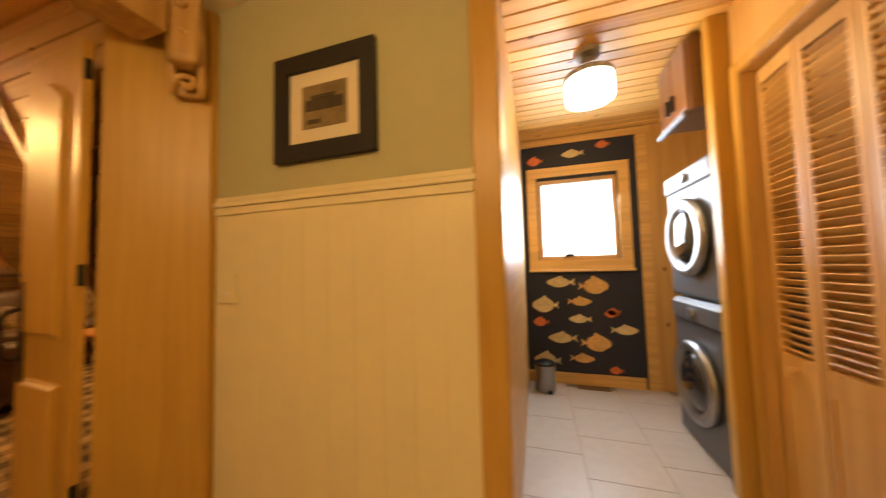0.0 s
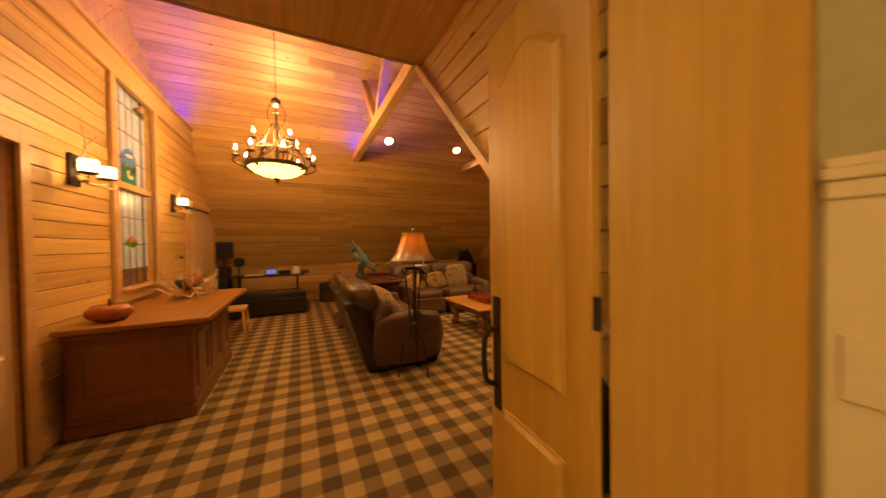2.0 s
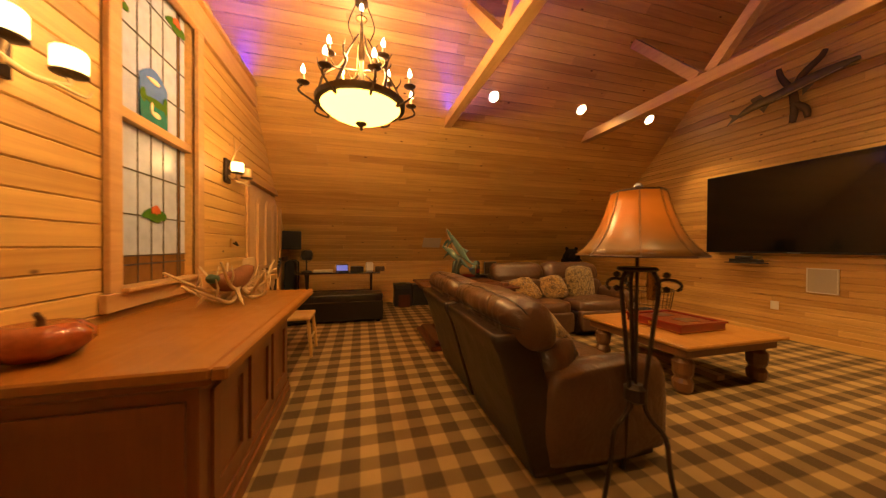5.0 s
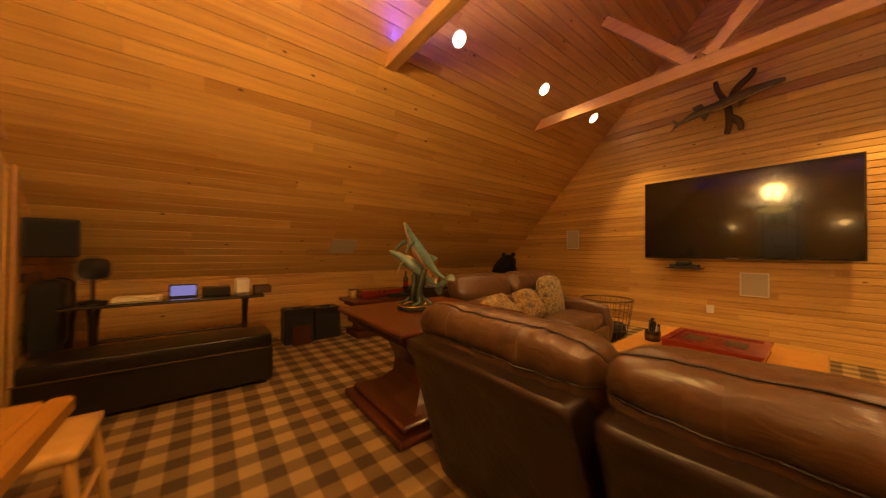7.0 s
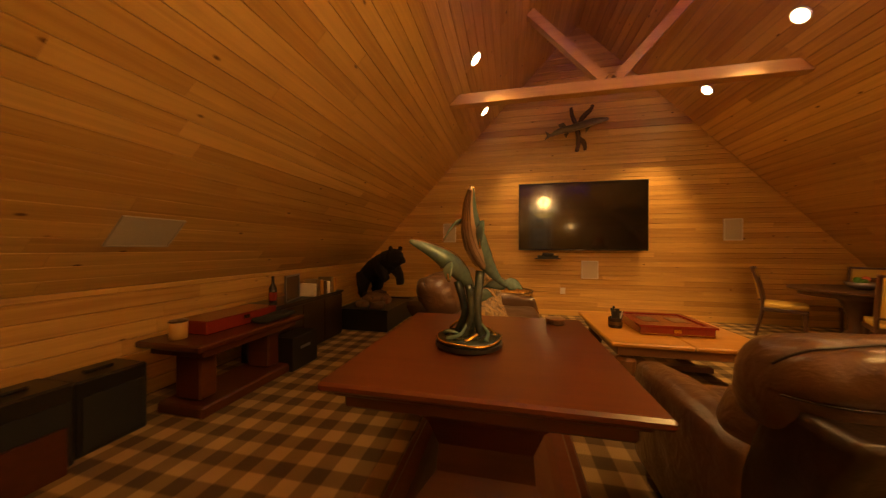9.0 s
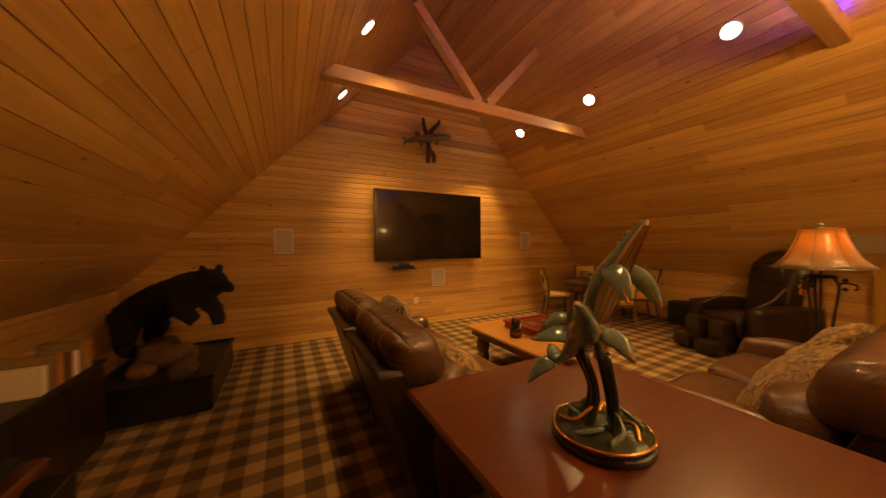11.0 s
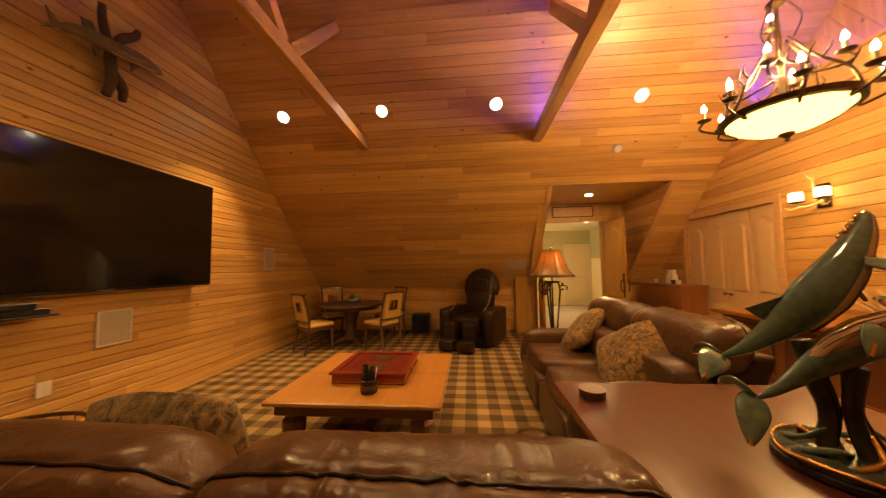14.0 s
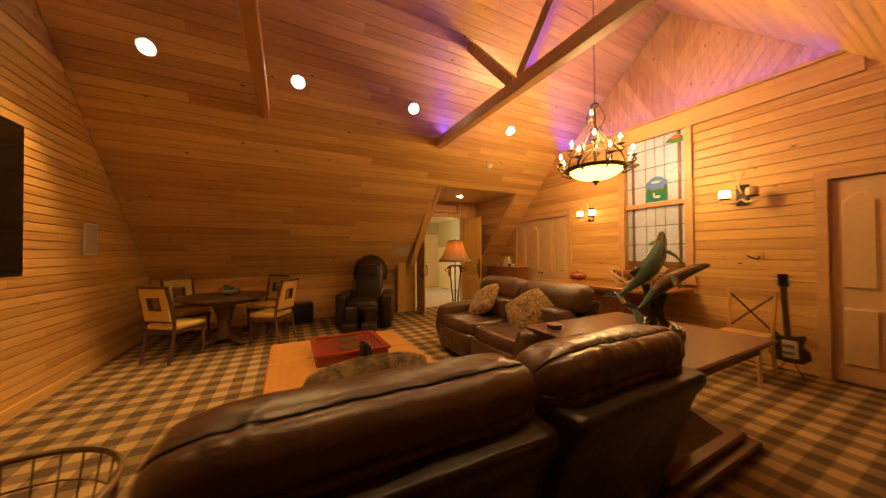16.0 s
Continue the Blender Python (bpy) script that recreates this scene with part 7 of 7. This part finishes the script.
for k in range(4):
    zc, r = 0.05 + 0.115 * k, 0.05 - 0.004 * k
    p = [((r - 0.0045 * i) * math.cos(0.7 * i) * (1 if k % 2 else -1), -0.06 - 0.02 * k - 0.003 * i, zc + (r - 0.0045 * i) * math.sin(0.7 * i)) for i in range(10)]
    part("scroll", tube(bmesh.new(), p, 0.015, 7), pine_z, cb, smooth=True)
for s in (-1, 1):
    p = smooth_path([(s * 0.05, -0.05, 0.0), (s * 0.06, -0.09, 0.2), (s * 0.045, -0.12, 0.34), (s * 0.055, -0.14, 0.48)], 4)
    part("acanthus", tube(bmesh.new(), p, [0.014 + 0.006 * math.sin(i * 1.3) for i in range(len(p))], 7), pine_z, cb, smooth=True)

hd = tagged(thing("door_5", "closed cream panelled door at the end of the hall", "door", pose(HE - 0.03, -0.66, 0.01, 0, 0, -90)), kind="structure")
panel_leaf(hd, "leaf", 0.74, 2.03, white_door, knob=0.66)
part("casing", boxes(((-0.09, -0.015, 0), (0, 0.03, 2.12)), ((0.74, -0.015, 0), (0.83, 0.03, 2.12)), ((0, -0.015, 2.04), (0.74, 0.03, 2.12)), bevel=0.004), white_door, hd)
hl = thing("hall_sconce", "brass three-light fixture on the hall wall", "wall lamp", pose(HE - 0.001, 0.45, 2.30))
part("bar", boxes(((-0.05, -0.22, -0.02), (0, 0.22, 0.06)), bevel=0.01), brass, hl)
for y in (-0.15, 0, 0.15):
    part("globe", cushion(bmesh.new(), (-0.13, y - 0.045, 0.06), (-0.04, y + 0.045, 0.16), 1.0, 6), candle_glow, hl, "lit glass globe", True)

# ---- laundry ----
ll = thing("laundry_ceiling_light", "drum-shaded flush ceiling light, lit", "ceiling light", pose(0.50, 2.60, HZ - 0.02))
part("canopy", lathe(bmesh.new(), [(0.05, -0.09), (0.04, -0.05), (0.075, -0.03), (0.08, -0.001)], 20), steel, ll)
part("shade", lathe(bmesh.new(), [(0.0, -0.335), (0.05, -0.335), (0.138, -0.32), (0.143, -0.30), (0.143, -0.17), (0.0, -0.165)], 32), laundry_glow, ll, "glowing white drum shade")
part("band", lathe(bmesh.new(), [(0.145, -0.19), (0.149, -0.188), (0.149, -0.160), (0.145, -0.158)], 32), steel, ll)
part("stem", tube(bmesh.new(), [(0, 0, -0.165), (0, 0, -0.09)], 0.012, 8), steel, ll)
part("finial", lathe(bmesh.new(), [(0.004, -0.36), (0.014, -0.35), (0.010, -0.336)], 10), steel, ll)


def machine(name, label, z0, h):
    t = thing(name, label, "washing machine", pose(1.125, 2.60, z0))
    part("cabinet", boxes(((0, 0, 0.01), (0.68, 0.68, h)), bevel=0.02), washer_grey, t)
    part("door_ring", lathe(bmesh.new(), [(0.20, 0), (0.255, 0.01), (0.265, 0.035), (0.25, 0.055), (0.205, 0.06), (0.195, 0.03)], 36), steel, t, "chrome door ring", True).matrix_basis = pose(0.0, 0.34, h * 0.46, 0, -90, 0)
    part("door_glass", lathe(bmesh.new(), [(0.198, 0.0), (0.195, 0.04), (0.12, 0.065), (0.0, 0.072)], 32), dark_glass, t, "dark bulging glass", True).matrix_basis = pose(0.0, 0.34, h * 0.46, 0, -90, 0)
    part("control_panel", boxes(((-0.02, 0.02, h - 0.15), (0.02, 0.66, h - 0.02)), bevel=0.012), washer_grey, t)
    part("dial", lathe(bmesh.new(), [(0.035, 0), (0.032, 0.025)], 20), steel, t).matrix_basis = pose(-0.02, 0.34, h - 0.085, 0, -90, 0)
    return t


machine("washing_machine", "graphite front-loading washing machine under a dryer", 0.0, 0.98)
machine("tumble_dryer", "graphite front-loading dryer stacked on a washer", 0.985, 0.90)
uc = thing("laundry_cabinet", "pine wall cabinet above the machines", "cabinet", pose(1.04, 2.61, 2.14))
part("body", boxes(((0.0, 0, 0), (0.6, 0.40, 0.44)), bevel=0.004), oak_dark, uc)
for k in range(2):
    d = part("door", boxes(((-0.022, 0.01 + k * 0.195, 0.01), (-0.002, 0.195 + k * 0.195, 0.43)), bevel=0.005), oak_dark, uc)
    part("handle", boxes(((-0.045, 0.16 + k * 0.07, 0.06), (-0.0225, 0.175 + k * 0.07, 0.16))), black, d)
part("hanging_rail", tube(bmesh.new(), [(-0.03, 0.0, -0.03), (-0.03, 0.40, -0.03)], 0.02, 8), washer_grey, uc)
tc = thing("pedal_bin", "small steel pedal bin on the laundry floor", "bin", pose(0.17, 3.72, 0))
part("can", lathe(bmesh.new(), [(0.09, 0), (0.095, 0.03), (0.095, 0.25)], 20), steel, tc)
part("lid", lathe(bmesh.new(), [(0.098, 0.251), (0.098, 0.27), (0.05, 0.29), (0.0, 0.294)], 20), black, tc)
part("pedal", boxes(((0.02, -0.12, 0.01), (0.06, -0.085, 0.03))), black, tc)
fv = thing("floor_vent", "slim floor vent by the wall", "vent", pose(0.62, 3.86, 0.001))
part("grille", boxes(((-0.15, -0.05, 0), (0.15, 0.05, 0.006)), bevel=0.001), bronze, fv)

lc = tagged(thing("door_6", "louvred pine bifold closet doors, slightly folded", "closet door"), kind="structure")
for k in range(4):
    ya, yb = 2.425 - k * 0.25, 2.183 - k * 0.25
    xa, xb = (1.252, 1.238) if k % 2 == 0 else (1.238, 1.252)
    a, b = Vector((xa, ya, 0)), Vector((xb, yb, 0))
    w = (b - a).length
    bm = boxes(((0, -0.014, 0.01), (0.034, 0.014, 2.19)), ((w - 0.034, -0.014, 0.01), (w, 0.014, 2.19)), ((0.034, -0.014, 2.12), (w - 0.034, 0.014, 2.19)), ((0.034, -0.014, 0.69), (w - 0.034, 0.014, 0.80)), ((0.034, -0.008, 0.12), (w - 0.034, 0.008, 0.69)), ((0.034, -0.014, 0.01), (w - 0.034, 0.014, 0.12)))
    leaf = part("leaf", bm, pine_z, lc)
    leaf.matrix_basis = pose(xa, ya, 0, 0, 0, math.degrees(math.atan2(b.y - a.y, b.x - a.x)))
    me = bpy.data.meshes.new("slat")
    sb_ = boxes(((0.035, -0.019, -0.003), (w - 0.035, 0.019, 0.003)))
    sb_.to_mesh(me)
    sb_.free()
    me.materials.append(pine_y)
    for i in range(37):
        s = new("slat", me)
        s.parent = leaf
        s.matrix_basis = pose(0, 0, 0.82 + i * 0.0353, -40, 0, 0)
    if k in (0, 3):
        part("knob", lathe(bmesh.new(), [(0.008, 0), (0.018, 0.02), (0.012, 0.03)], 12), beech, leaf).matrix_basis = pose(0.12, -0.014, 0.745, 90, 0, 0)
structure("closet_back_hall", boxes(((LX1 + 0.30, 1.2, 0), (LX1 + 0.34, 2.5, HZ))), pine_panel_x)

# printed fish on the wallpaper
def paper_fish(x, z, s, flip, mat, slim):
    bm = bmesh.new()
    h = 0.055 if slim else 0.085
    n = 14
    pts = [(0.12 * math.cos(a), h * math.sin(a) * (1 if math.cos(a) > -0.6 else 0.8)) for a in (2 * math.pi * k / n for k in range(n))]
    prism(bm, [(x + flip * s * u, LY - 0.004, z + s * v) for u, v in pts], (0, 0, 0), (0, 0.0035, 0))
    prism(bm, [(x + flip * s * u, LY - 0.0042, z + s * v) for u, v in ((0.11, 0.0), (0.17, 0.045), (0.155, 0.0), (0.175, -0.04))], (0, 0, 0), (0, 0.0035, 0))
    prism(bm, [(x + flip * s * u, LY - 0.0044, z + s * v) for u, v in ((-0.03, h * 0.9), (0.05, h * 0.9), (0.03, h * 1.35))], (0, 0, 0), (0, 0.0035, 0))
    part("printed_fish", bm, mat, wall_laundry)


motif = ((0.14, 0.06, 1.0, 1, 1, 0), (0.52, 0.10, 0.85, -1, 0, 1), (0.80, 0.0, 0.45, 1, 2, 0), (0.30, 0.30, 1.05, 1, 1, 1), (0.66, 0.26, 1.05, -1, 0, 0), (0.92, 0.40, 0.9, -1, 1, 1), (0.10, 0.46, 0.6, 1, 2, 0), (0.48, 0.50, 0.8, 1, 1, 1), (0.78, 0.56, 0.5, 1, 2, 0))
for r in range(5):
    for mx, mz, s, fl_, mi, slim in motif:
        x, z = LX0 + 0.03 + mx, 0.16 + mz + r * 0.58
        if z > 2.46 or x > 1.10 or (WL[0] - 0.20 < x < WL[1] + 0.20 and WL[2] - 0.20 < z < WL[3] + 0.16):
            continue
        paper_fish(x, z, s * 0.92, fl_, fish_print[mi], slim)


# ---- boards and tiles, last ----
clad_south()
clad_north()
clad_knee(wall_west, XW, 1, [(YS, YN)])
clad_knee(wall_east, XE, -1, [(YS, ALC_Y0 - 0.02), (1.785, YN)])
tile_floor()
